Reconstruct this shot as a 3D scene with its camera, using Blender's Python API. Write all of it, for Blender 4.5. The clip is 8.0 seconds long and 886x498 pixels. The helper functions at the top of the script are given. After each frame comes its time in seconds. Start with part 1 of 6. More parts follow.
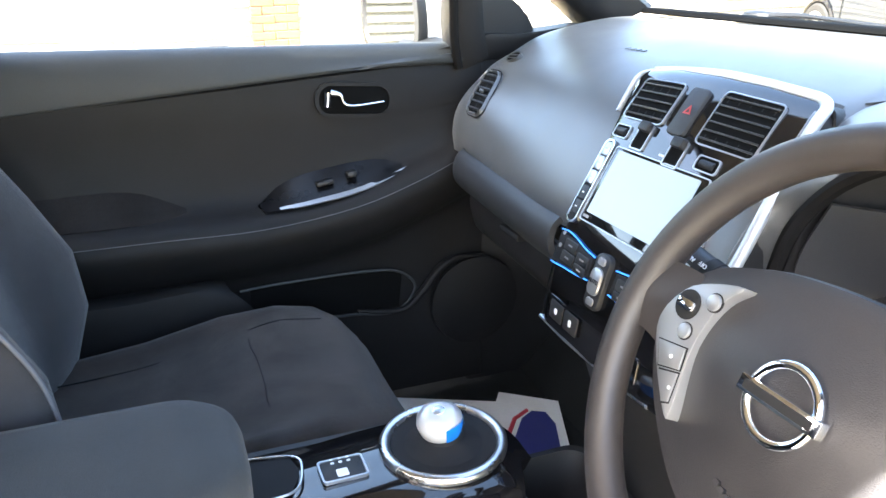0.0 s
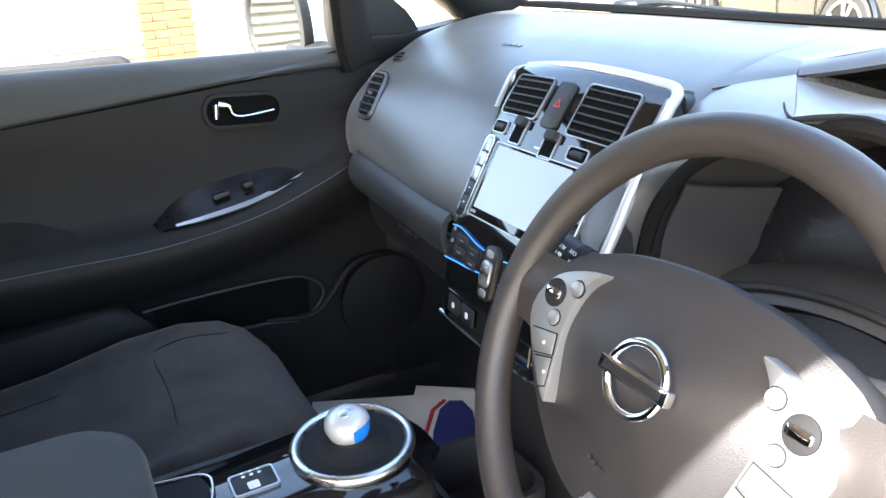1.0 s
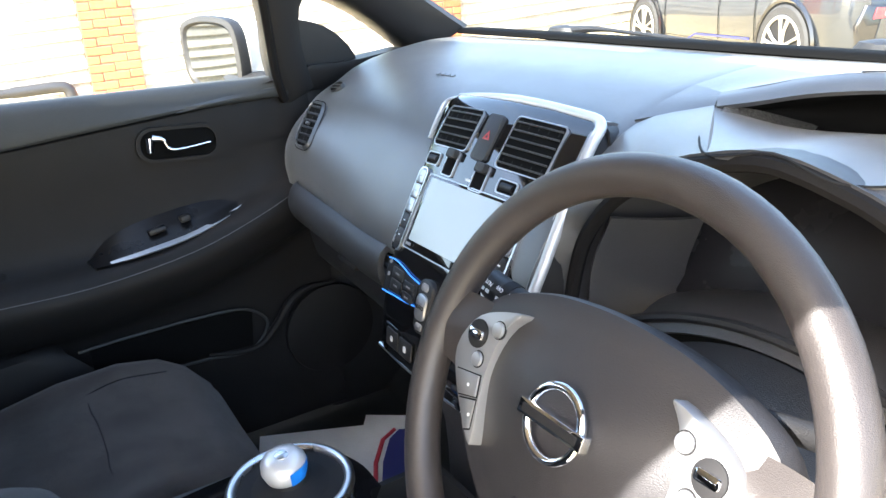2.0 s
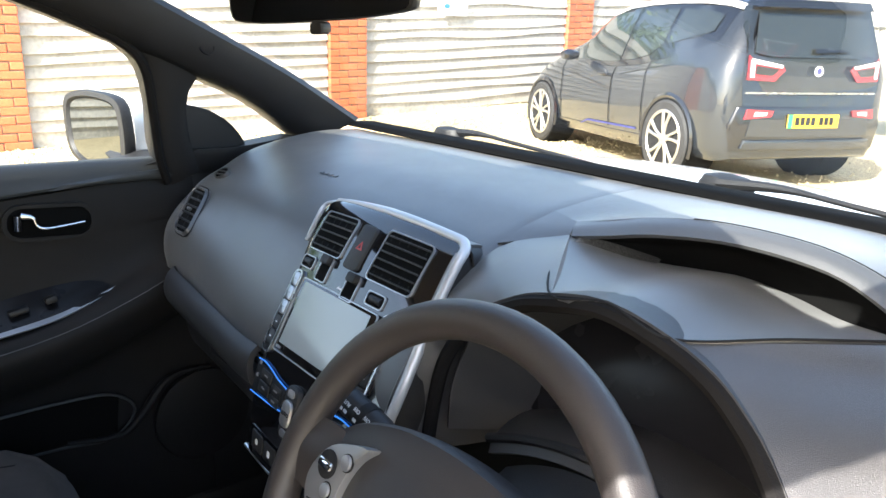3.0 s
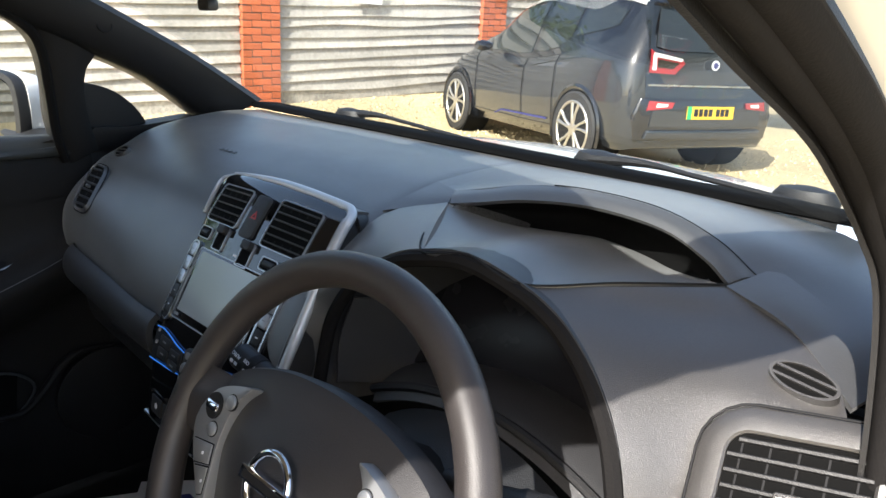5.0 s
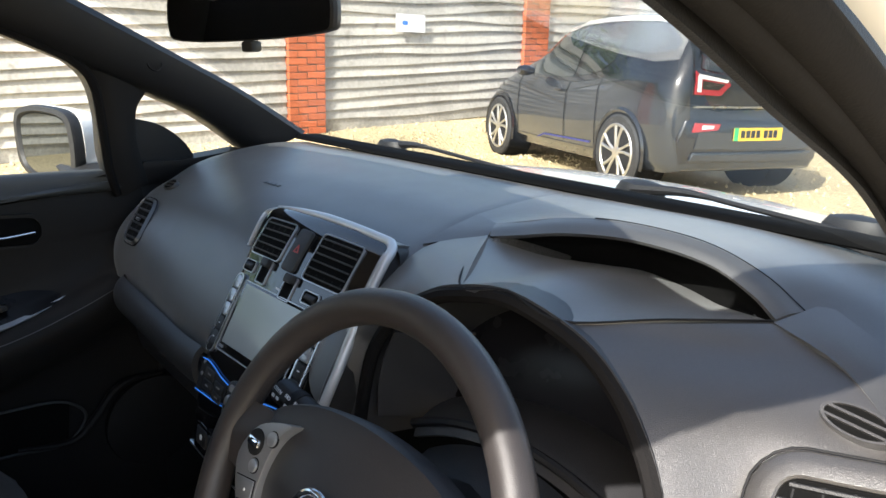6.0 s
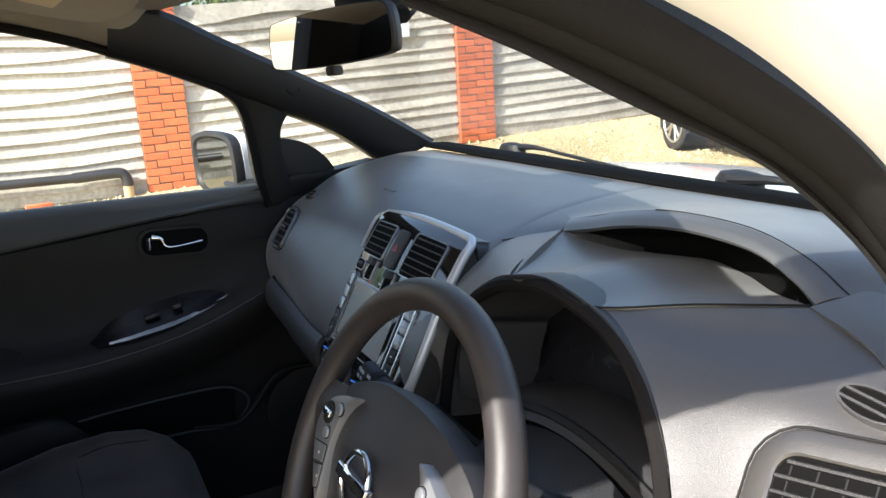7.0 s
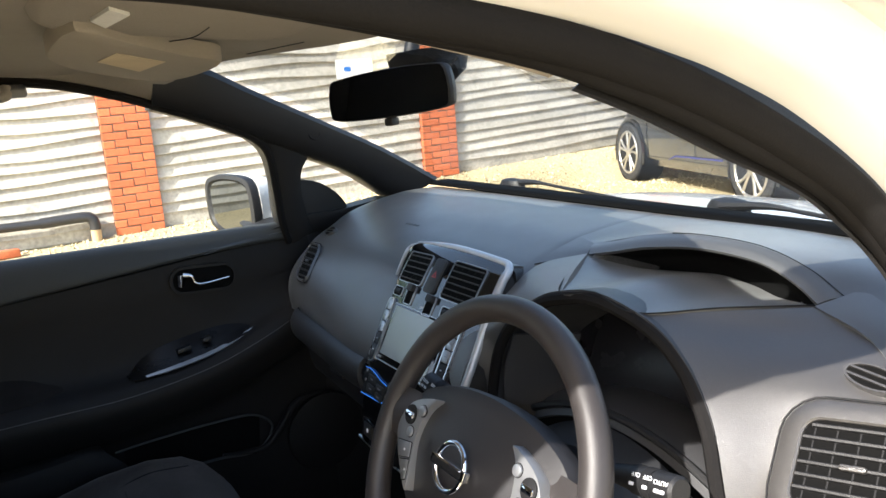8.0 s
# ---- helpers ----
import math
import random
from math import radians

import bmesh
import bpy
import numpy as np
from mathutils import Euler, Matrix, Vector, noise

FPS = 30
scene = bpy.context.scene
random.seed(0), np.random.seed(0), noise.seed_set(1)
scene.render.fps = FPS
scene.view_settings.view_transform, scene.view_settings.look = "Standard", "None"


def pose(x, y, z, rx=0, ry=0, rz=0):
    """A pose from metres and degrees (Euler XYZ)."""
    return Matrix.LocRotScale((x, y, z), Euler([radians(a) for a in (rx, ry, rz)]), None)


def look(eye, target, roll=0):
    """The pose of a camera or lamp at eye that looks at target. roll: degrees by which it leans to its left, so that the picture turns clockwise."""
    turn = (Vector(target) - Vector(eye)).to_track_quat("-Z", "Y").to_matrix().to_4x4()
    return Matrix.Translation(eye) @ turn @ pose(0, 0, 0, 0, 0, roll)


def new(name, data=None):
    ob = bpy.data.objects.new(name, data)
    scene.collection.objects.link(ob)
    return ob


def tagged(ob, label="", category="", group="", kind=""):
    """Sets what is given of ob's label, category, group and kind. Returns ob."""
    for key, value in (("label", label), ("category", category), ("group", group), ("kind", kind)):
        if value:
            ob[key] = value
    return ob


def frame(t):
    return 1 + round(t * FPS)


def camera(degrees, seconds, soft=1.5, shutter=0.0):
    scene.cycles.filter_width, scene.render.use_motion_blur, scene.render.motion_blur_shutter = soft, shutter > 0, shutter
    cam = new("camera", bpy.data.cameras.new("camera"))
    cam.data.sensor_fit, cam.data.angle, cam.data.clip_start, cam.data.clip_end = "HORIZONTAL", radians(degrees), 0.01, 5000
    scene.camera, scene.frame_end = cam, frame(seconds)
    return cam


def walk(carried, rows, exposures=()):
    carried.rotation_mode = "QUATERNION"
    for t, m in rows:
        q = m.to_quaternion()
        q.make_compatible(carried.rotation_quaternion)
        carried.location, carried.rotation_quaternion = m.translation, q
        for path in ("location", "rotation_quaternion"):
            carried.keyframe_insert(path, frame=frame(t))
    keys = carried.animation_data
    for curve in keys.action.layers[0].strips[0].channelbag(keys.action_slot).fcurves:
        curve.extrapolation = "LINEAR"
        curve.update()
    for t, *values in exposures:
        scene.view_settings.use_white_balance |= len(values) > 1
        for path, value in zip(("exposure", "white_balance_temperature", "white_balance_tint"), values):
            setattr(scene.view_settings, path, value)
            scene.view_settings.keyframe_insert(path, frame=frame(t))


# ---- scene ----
cam = camera(61.2, 8.0)
PATH = [
    (0, (0.718, 0.009, 1.264), (-1.024, 0.691, 0.556), 0.1),
    (0.5, (0.75, 0.035, 1.274), (-0.953, 0.792, 0.55), -2.4),
    (1, (0.752, 0.037, 1.283), (-0.896, 0.902, 0.552), -2.6),
    (1.2, (0.754, 0.038, 1.282), (-0.884, 0.915, 0.543), -3.1),
    (2.3, (0.763, 0.085, 1.32), (-0.824, 1.108, 0.661), -2.5),
    (2.5, (0.773, 0.089, 1.337), (-0.797, 1.16, 0.713), -1.6),
    (3, (0.783, 0.104, 1.366), (-0.711, 1.317, 0.824), 1.7),
    (3.5, (0.8, 0.092, 1.357), (-0.68, 1.336, 0.844), 0.1),
    (4, (0.851, 0.105, 1.358), (-0.597, 1.381, 0.837), -0.0),
    (4.2, (0.865, 0.101, 1.354), (-0.558, 1.406, 0.832), 0.2),
    (5.3, (0.871, 0.085, 1.362), (-0.47, 1.458, 0.799), 3.4),
    (5.5, (0.87, 0.09, 1.38), (-0.551, 1.397, 0.857), 0.9),
    (6, (0.871, 0.092, 1.369), (-0.571, 1.383, 0.868), 1.7),
    (6.5, (0.938, 0.133, 1.388), (-0.705, 1.211, 1.017), -1.4),
    (7, (1.014, 0.162, 1.376), (-0.709, 1.054, 0.891), -3.2),
    (7.5, (1.036, 0.133, 1.389), (-0.691, 0.973, 0.831), -4.3),
    (8, (1.076, -0.022, 1.405), (-0.604, 0.987, 1.003), -4.2),
]
EXPO = [(0.0, 3.85), (1.2, 3.45), (2.5, 3.05), (3.0, 2.42), (3.5, 1.95), (5.5, 1.5), (8.0, 1.65)]
walk(cam, [(t, look(eye, target, roll)) for t, eye, target, roll in PATH], EXPO)

# ---------------------------------------------------------------- light
SUN = Vector((0.207, -0.771, 0.602)).normalized()
world = bpy.data.worlds.new("sky")
scene.world = world
world.use_nodes = True
wn = world.node_tree
sky = wn.nodes.new("ShaderNodeTexSky")
sky.sky_type, sky.sun_disc = "NISHITA", False
sky.dust_density, sky.ozone_density = 2.5, 0.6
sky.sun_elevation = math.asin(SUN.z)
sky.sun_rotation = math.atan2(SUN.x, SUN.y)
wn.links.new(sky.outputs[0], wn.nodes["Background"].inputs[0])
wn.nodes["Background"].inputs[1].default_value = 0.15
sun = new("sun", bpy.data.lights.new("sun", "SUN"))
sun.data.energy, sun.data.angle, sun.data.color = 3.9, radians(0.53), (1.0, 0.955, 0.90)
sun.matrix_world = look(SUN * 20, (0, 0, 0))


# ---------------------------------------------------------------- materials
def mat(name, color, rough=0.5, metal=0.0, grain=0.0, grain_size=400.0, relief=0.0, vary=0.0, vary_size=6.0, coat=0.0, spec=0.5, sheen=0.0, dirt=None, island=0.0, obj=0.0):
    """A surface with colour, fine grain, relief and slow variation, in object metres."""
    m = bpy.data.materials.new(name)
    m.use_nodes = True
    t, n = m.node_tree, m.node_tree.nodes
    b = n["Principled BSDF"]
    b.inputs["Roughness"].default_value = rough
    b.inputs["Metallic"].default_value = metal
    b.inputs["Coat Weight"].default_value = coat
    b.inputs["Specular IOR Level"].default_value = spec
    b.inputs["Sheen Weight"].default_value = sheen
    b.inputs["Sheen Roughness"].default_value = 0.5
    b.inputs["Base Color"].default_value = (*color, 1)
    co = n.new("ShaderNodeTexCoord").outputs["Object"]

    def tex(scale, detail=3.0, rough_=0.55):
        x = n.new("ShaderNodeTexNoise")
        x.inputs["Scale"].default_value, x.inputs["Detail"].default_value, x.inputs["Roughness"].default_value = scale, detail, rough_
        t.links.new(co, x.inputs["Vector"])
        return x.outputs["Fac"]

    def shift(col, fac, amount, lo=0.3, hi=0.7):
        r = n.new("ShaderNodeMapRange")
        r.inputs["From Min"].default_value, r.inputs["From Max"].default_value = lo, hi
        r.inputs["To Min"].default_value, r.inputs["To Max"].default_value = 1 - amount, 1 + amount
        t.links.new(fac, r.inputs["Value"])
        v = n.new("ShaderNodeHueSaturation")
        t.links.new(r.outputs[0], v.inputs["Value"])
        if isinstance(col, tuple):
            v.inputs["Color"].default_value = (*col, 1)
        else:
            t.links.new(col, v.inputs["Color"])
        return v.outputs[0]

    col = color
    if vary:
        col = shift(col, tex(vary_size), vary)
    if grain:
        col = shift(col, tex(grain_size, 2.0), grain)
    if island:
        col = shift(col, n.new("ShaderNodeNewGeometry").outputs["Random Per Island"], island, 0, 1)
    if obj:
        col = shift(col, n.new("ShaderNodeObjectInfo").outputs["Random"], obj, 0, 1)
    if dirt:
        dcol, dscale, dlo, dhi = dirt
        r = n.new("ShaderNodeMapRange")
        r.inputs["From Min"].default_value, r.inputs["From Max"].default_value = dlo, dhi
        t.links.new(tex(dscale, 6.0, 0.65), r.inputs["Value"])
        x = n.new("ShaderNodeMix")
        x.data_type = "RGBA"
        t.links.new(r.outputs[0], x.inputs["Factor"])
        if isinstance(col, tuple):
            x.inputs["A"].default_value = (*col, 1)
        else:
            t.links.new(col, x.inputs["A"])
        x.inputs["B"].default_value = (*dcol, 1)
        col = x.outputs["Result"]
    if not isinstance(col, tuple):
        t.links.new(col, b.inputs["Base Color"])
    if relief:
        bump = n.new("ShaderNodeBump")
        bump.inputs["Strength"].default_value = 1.0
        bump.inputs["Distance"].default_value = relief
        t.links.new(tex(grain_size, 2.0), bump.inputs["Height"])
        t.links.new(bump.outputs[0], b.inputs["Normal"])
    if vary and rough > 0.1:
        r = n.new("ShaderNodeMapRange")
        r.inputs["To Min"].default_value, r.inputs["To Max"].default_value = rough - 0.06, rough + 0.06
        t.links.new(tex(vary_size * 3), r.inputs["Value"])
        t.links.new(r.outputs[0], b.inputs["Roughness"])
    return m


def glass_mat(name, tint=(1, 1, 1), rough=0.0, film=0.06):
    """Thin pane: clear with a Fresnel gloss."""
    m = bpy.data.materials.new(name)
    m.use_nodes = True
    t, n = m.node_tree, m.node_tree.nodes
    n.remove(n["Principled BSDF"])
    tr, gl, mix, fr = n.new("ShaderNodeBsdfTransparent"), n.new("ShaderNodeBsdfGlossy"), n.new("ShaderNodeMixShader"), n.new("ShaderNodeLayerWeight")
    tr.inputs[0].default_value = (*tint, 1)
    gl.inputs["Roughness"].default_value = rough
    fr.inputs["Blend"].default_value = 0.5
    pw, ml = n.new("ShaderNodeMath"), n.new("ShaderNodeMath")
    pw.operation, ml.operation = "POWER", "MULTIPLY_ADD"
    pw.inputs[1].default_value = 6.5
    ml.inputs[1].default_value, ml.inputs[2].default_value = 0.97, film * 0.5
    t.links.new(fr.outputs["Facing"], pw.inputs[0])
    t.links.new(pw.outputs[0], ml.inputs[0])
    t.links.new(ml.outputs[0], mix.inputs[0])
    t.links.new(tr.outputs[0], mix.inputs[1])
    t.links.new(gl.outputs[0], mix.inputs[2])
    t.links.new(mix.outputs[0], n["Material Output"].inputs[0])
    return m


def glow_mat(name, color, strength):
    m = bpy.data.materials.new(name)
    m.use_nodes = True
    b = m.node_tree.nodes["Principled BSDF"]
    b.inputs["Base Color"].default_value = (*color, 1)
    b.inputs["Emission Color"].default_value = (*color, 1)
    b.inputs["Emission Strength"].default_value = strength
    return m


DASH = mat("dash_plastic", (0.043, 0.043, 0.043), 0.36, spec=1.0, grain=0.16, grain_size=900, relief=0.00022, vary=0.09, sheen=0.19)
DASH_FACE = mat("dash_face_plastic", (0.026, 0.027, 0.029), 0.48, grain=0.12, grain_size=700, relief=0.0006, vary=0.06)
HOOD = mat("hood_plastic", (0.052, 0.049, 0.047), 0.31, spec=1.0, grain=0.28, grain_size=1300, relief=0.00036, vary=0.07)
TRIM = mat("black_trim_plastic", (0.013, 0.013, 0.014), 0.5, grain=0.1, grain_size=700, relief=0.0004, vary=0.08)
DOORP = mat("door_plastic", (0.0115, 0.0110, 0.0112), 0.55, spec=0.22, grain=0.14, grain_size=700, relief=0.0005, vary=0.12)
# paler copy of the door plastic, with sky sheen put into the colour
DOOR_SHEEN = mat("door_plastic_sheen", (0.036, 0.039, 0.040), 0.55, spec=0.4, grain=0.10, grain_size=800, relief=0.0004, vary=0.07)
BINNACLE = mat("binnacle_plastic", (0.038, 0.038, 0.040), 0.42, spec=0.5, grain=0.10, grain_size=800, relief=0.0003, vary=0.06)
GLOSS = mat("piano_black", (0.006, 0.006, 0.007), 0.06, coat=0.6, vary=0.02)
DARK = mat("matt_black", (0.009, 0.009, 0.010), 0.75, vary=0.1, spec=0.3)
# near-black that carries the shade of openings; also black edging and seams
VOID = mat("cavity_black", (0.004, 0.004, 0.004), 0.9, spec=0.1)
LENS = mat("smoked_lens", (0.012, 0.012, 0.014), 0.26, spec=0.28, vary=0.05)
FABRIC = mat("suede_fabric", (0.029, 0.0245, 0.0225), 0.95, grain=0.3, grain_size=700, relief=0.0008, vary=0.38, vary_size=14, sheen=0.15, spec=0.2)
INSERT = mat("door_suede", (0.015, 0.0135, 0.0135), 0.95, grain=0.3, grain_size=700, relief=0.0006, vary=0.25, vary_size=14, sheen=0.06, spec=0.15)
FABRIC2 = mat("woven_fabric", (0.030, 0.029, 0.032), 0.9, grain=0.35, grain_size=1300, relief=0.0008, vary=0.12, vary_size=12, sheen=0.25)
PAD = mat("armrest_cloth", (0.023, 0.027, 0.029), 0.85, grain=0.25, grain_size=900, relief=0.0005, vary=0.12, sheen=0.1)
LEATHER = mat("rim_leather", (0.033, 0.029, 0.0285), 0.40, grain=0.12, grain_size=1300, relief=0.00025, vary=0.06)
AIRBAG = mat("airbag_plastic", (0.023, 0.022, 0.024), 0.46, grain=0.10, grain_size=1000, relief=0.0003, vary=0.05)
SILVER = mat("satin_silver", (0.62, 0.63, 0.65), 0.28, metal=1.0, vary=0.03)
SATIN = mat("silver_paint", (0.40, 0.41, 0.43), 0.35, metal=0.75, vary=0.03)
KEY_SILVER = mat("key_plate_silver", (0.27, 0.275, 0.285), 0.38, metal=0.6, vary=0.03)
CHROME = mat("chrome", (0.86, 0.87, 0.9), 0.06, metal=1.0)
STITCH = mat("grey_thread", (0.12, 0.12, 0.13), 0.8)
BEIGE = mat("headliner_cloth", (0.30, 0.27, 0.235), 0.95, grain=0.12, grain_size=900, relief=0.0005, vary=0.05)
BEIGE_P = mat("visor_cloth", (0.33, 0.295, 0.25), 0.9, grain=0.1, grain_size=900, relief=0.0004, vary=0.05)
WHITE = mat("white_car_paint", (0.80, 0.79, 0.77), 0.22, coat=0.8, vary=0.02)
RUBBER = mat("weatherstrip_rubber", (0.0105, 0.0098, 0.0098), 0.8, spec=0.12, grain=0.1, grain_size=500, relief=0.0003, vary=0.08)
PLATE_BLACK = mat("plate_black", (0.007, 0.007, 0.008), 0.28, spec=0.22, vary=0.03)
KNOB_SILVER = mat("knob_silver", (0.55, 0.56, 0.57), 0.30, metal=0.35, coat=0.3, vary=0.02)
BLUE_CLEAR = mat("blue_resin", (0.01, 0.17, 0.62), 0.08, coat=1.0, vary=0.15, vary_size=60)
BLUE_LINE = glow_mat("blue_light_line", (0.04, 0.24, 0.90), 0.14)
PAPER = mat("white_paper", (0.72, 0.72, 0.70), 0.7, vary=0.06, vary_size=15, grain=0.04)
LABEL = mat("tan_label", (0.62, 0.50, 0.33), 0.7, vary=0.06, vary_size=25)
PAPER_BLUE = mat("blue_print", (0.03, 0.035, 0.16), 0.6, vary=0.05)
PAPER_RED = mat("red_print", (0.55, 0.04, 0.06), 0.6, vary=0.05)
CARPET = mat("carpet", (0.006, 0.008, 0.0085), 1.0, grain=0.5, grain_size=600, relief=0.003, vary=0.2)
# unlit screen; the sky's reflection is put into its pale base colour
SCREEN_GLARE = mat("screen_sky_glare", (0.30, 0.34, 0.35), 0.12, coat=0.4, vary=0.03)
MARK = mat("white_print", (0.75, 0.76, 0.78), 0.5)
MARK_GREY = mat("grey_print", (0.22, 0.22, 0.23), 0.5)
RED_MARK = mat("red_print_mark", (0.45, 0.05, 0.05), 0.4)
MIRROR2 = mat("tinted_mirror_glass", (0.20, 0.215, 0.22), 0.015, metal=1.0)
MIRROR = mat("mirror_glass", (0.86, 0.88, 0.9), 0.01, metal=1.0)
WINDOW = glass_mat("window_glass", (0.96, 0.98, 0.97), 0.0, 0.03)
GRIT = mat("textured_black", (0.075, 0.073, 0.070), 0.5, grain=0.5, grain_size=350, relief=0.002)


# ---------------------------------------------------------------- mesh tools
def thing(name, at=(0, 0, 0), label="", category="", group="", kind=""):
    ob = new(name)
    ob.location = at
    ob.empty_display_size = 0.05
    return tagged(ob, label, category, group, kind)


def part(name, bm, material, parent=None, label="", smooth=40, kind="", category=""):
    """Links a bmesh, given in world metres, as one mesh object under a thing or part."""
    bmesh.ops.recalc_face_normals(bm, faces=bm.faces)
    me = bpy.data.meshes.new(name)
    bm.to_mesh(me)
    bm.free()
    if smooth:
        me.polygons.foreach_set("use_smooth", [True] * len(me.polygons))
        me.set_sharp_from_angle(angle=radians(smooth))
    me.materials.append(material)
    ob = new(name, me)
    if parent is not None:
        ob.parent = parent
        ob.matrix_parent_inverse = Matrix.Translation(-parent.location)
    return tagged(ob, label, category, "", kind)


def cr(points, k, closed=False):
    """A Catmull-Rom curve through the points, k steps a span."""
    p = [Vector(q) for q in points]
    n = len(p)
    out = []
    for i in range(n if closed else n - 1):
        a, b, c, d = (p[(i - 1) % n] if closed or i else p[0] * 2 - p[1]), p[i], p[(i + 1) % n], (p[(i + 2) % n] if closed or i + 2 < n else p[-1] * 2 - p[-2])
        for j in range(k):
            t = j / k
            out.append(0.5 * ((2 * b) + (c - a) * t + (2 * a - 5 * b + 4 * c - d) * t * t + (3 * b - a - 3 * c + d) * t**3))
    if not closed:
        out.append(p[-1])
    return out


def dense(grid, ku=4, kv=4):
    rows = [cr(r, kv) for r in grid]
    cols = [cr([r[j] for r in rows], ku) for j in range(len(rows[0]))]
    return [[c[i] for c in cols] for i in range(len(cols[0]))]


EYE_SIDE = Vector((0.62, 0.02, 1.25))


def slab(grid, thick=0.0, front=None):
    """A surface through a grid of points, with thickness behind it; its front looks along front, or into the driver's side of the cabin."""
    bm = bmesh.new()
    nu, nv = len(grid), len(grid[0])
    top = [[bm.verts.new(q) for q in r] for r in grid]

    def normal(i, j):
        a = Vector(grid[min(i + 1, nu - 1)][j]) - Vector(grid[max(i - 1, 0)][j])
        b = Vector(grid[i][min(j + 1, nv - 1)]) - Vector(grid[i][max(j - 1, 0)])
        c = a.cross(b)
        return c.normalized() if c.length > 1e-12 else Vector((0, 0, 1))

    sheets = [top]
    if thick:
        c = sum((Vector(q) for r in grid for q in r), Vector()) / (nu * nv)
        f = Vector(front) if isinstance(front, (tuple, Vector)) else EYE_SIDE - c
        total = sum((normal(i, j).dot(f if isinstance(front, (tuple, Vector)) else EYE_SIDE - Vector(grid[i][j])) for i in range(nu) for j in range(nv)), 0.0)
        s = 1 if total > 0 else -1
        sheets.append([[bm.verts.new(Vector(grid[i][j]) - normal(i, j) * thick * s) for j in range(nv)] for i in range(nu)])
    for sh in sheets:
        for i in range(nu - 1):
            for j in range(nv - 1):
                bm.faces.new((sh[i][j], sh[i + 1][j], sh[i + 1][j + 1], sh[i][j + 1]))
    if thick:
        a, b = sheets
        rim = [(i, 0) for i in range(nu)] + [(nu - 1, j) for j in range(1, nv)] + [(i, nv - 1) for i in range(nu - 2, -1, -1)] + [(0, j) for j in range(nv - 2, 0, -1)]
        for (i, j), (k, m) in zip(rim, rim[1:] + rim[:1]):
            bm.faces.new((a[i][j], a[k][m], b[k][m], b[i][j]))
    return bm


def loft(rings, caps=True):
    """Closed rings of equal count joined along their order."""
    bm = bmesh.new()
    vs = [[bm.verts.new(q) for q in r] for r in rings]
    n = len(vs[0])
    for a, b in zip(vs, vs[1:]):
        for i in range(n):
            bm.faces.new((a[i], a[(i + 1) % n], b[(i + 1) % n], b[i]))
    if caps:
        bm.faces.new(vs[0][::-1])
        bm.faces.new(vs[-1])
    return bm


def tube(points, radius, n=12, closed=False, flat=1.0, up=None, bm=None):
    """A round or flattened bar along points; radius is a number or one for each point."""
    p = [Vector(q) for q in points]
    m = len(p)
    r = radius if isinstance(radius, (list, tuple)) else [radius] * m
    bm = bm or bmesh.new()
    rings = []
    side = Vector(up) if up else None
    for i in range(m):
        d = (p[(i + 1) % m] - p[(i - 1) % m]) if closed else (p[min(i + 1, m - 1)] - p[max(i - 1, 0)])
        d.normalize()
        if side is None:
            side = d.orthogonal()
        side = (side - d * side.dot(d)).normalized()
        other = d.cross(side)
        rings.append([bm.verts.new(p[i] + (side * math.cos(a) * flat + other * math.sin(a)) * r[i]) for a in (2 * math.pi * k / n for k in range(n))])
        if up:
            side = Vector(up)
    for a, b in zip(rings, rings[1:] + (rings[:1] if closed else [])):
        for i in range(n):
            bm.faces.new((a[i], a[(i + 1) % n], b[(i + 1) % n], b[i]))
    if not closed:
        bm.faces.new(rings[0][::-1])
        bm.faces.new(rings[-1])
    return bm


def box(sx, sy, sz, m=None, bevel=0.0, seg=2):
    bm = bmesh.new()
    bmesh.ops.create_cube(bm, size=1.0)
    bmesh.ops.scale(bm, vec=(sx, sy, sz), verts=bm.verts)
    if bevel:
        bmesh.ops.bevel(bm, geom=bm.edges, offset=bevel, segments=seg, affect="EDGES", profile=0.5)
    if m is not None:
        bmesh.ops.transform(bm, matrix=m, verts=bm.verts)
    return bm


def rounded(w, h, r, n=5):
    """A rounded rectangle round the origin, counter-clockwise."""
    r = min(r, w / 2 - 1e-5, h / 2 - 1e-5)
    out = []
    for cx, cy, a0 in ((w / 2 - r, h / 2 - r, 0), (-w / 2 + r, h / 2 - r, 90), (-w / 2 + r, -h / 2 + r, 180), (w / 2 - r, -h / 2 + r, 270)):
        out += [(cx + r * math.cos(radians(a0 + 90 * k / n)), cy + r * math.sin(radians(a0 + 90 * k / n))) for k in range(n + 1)]
    return out


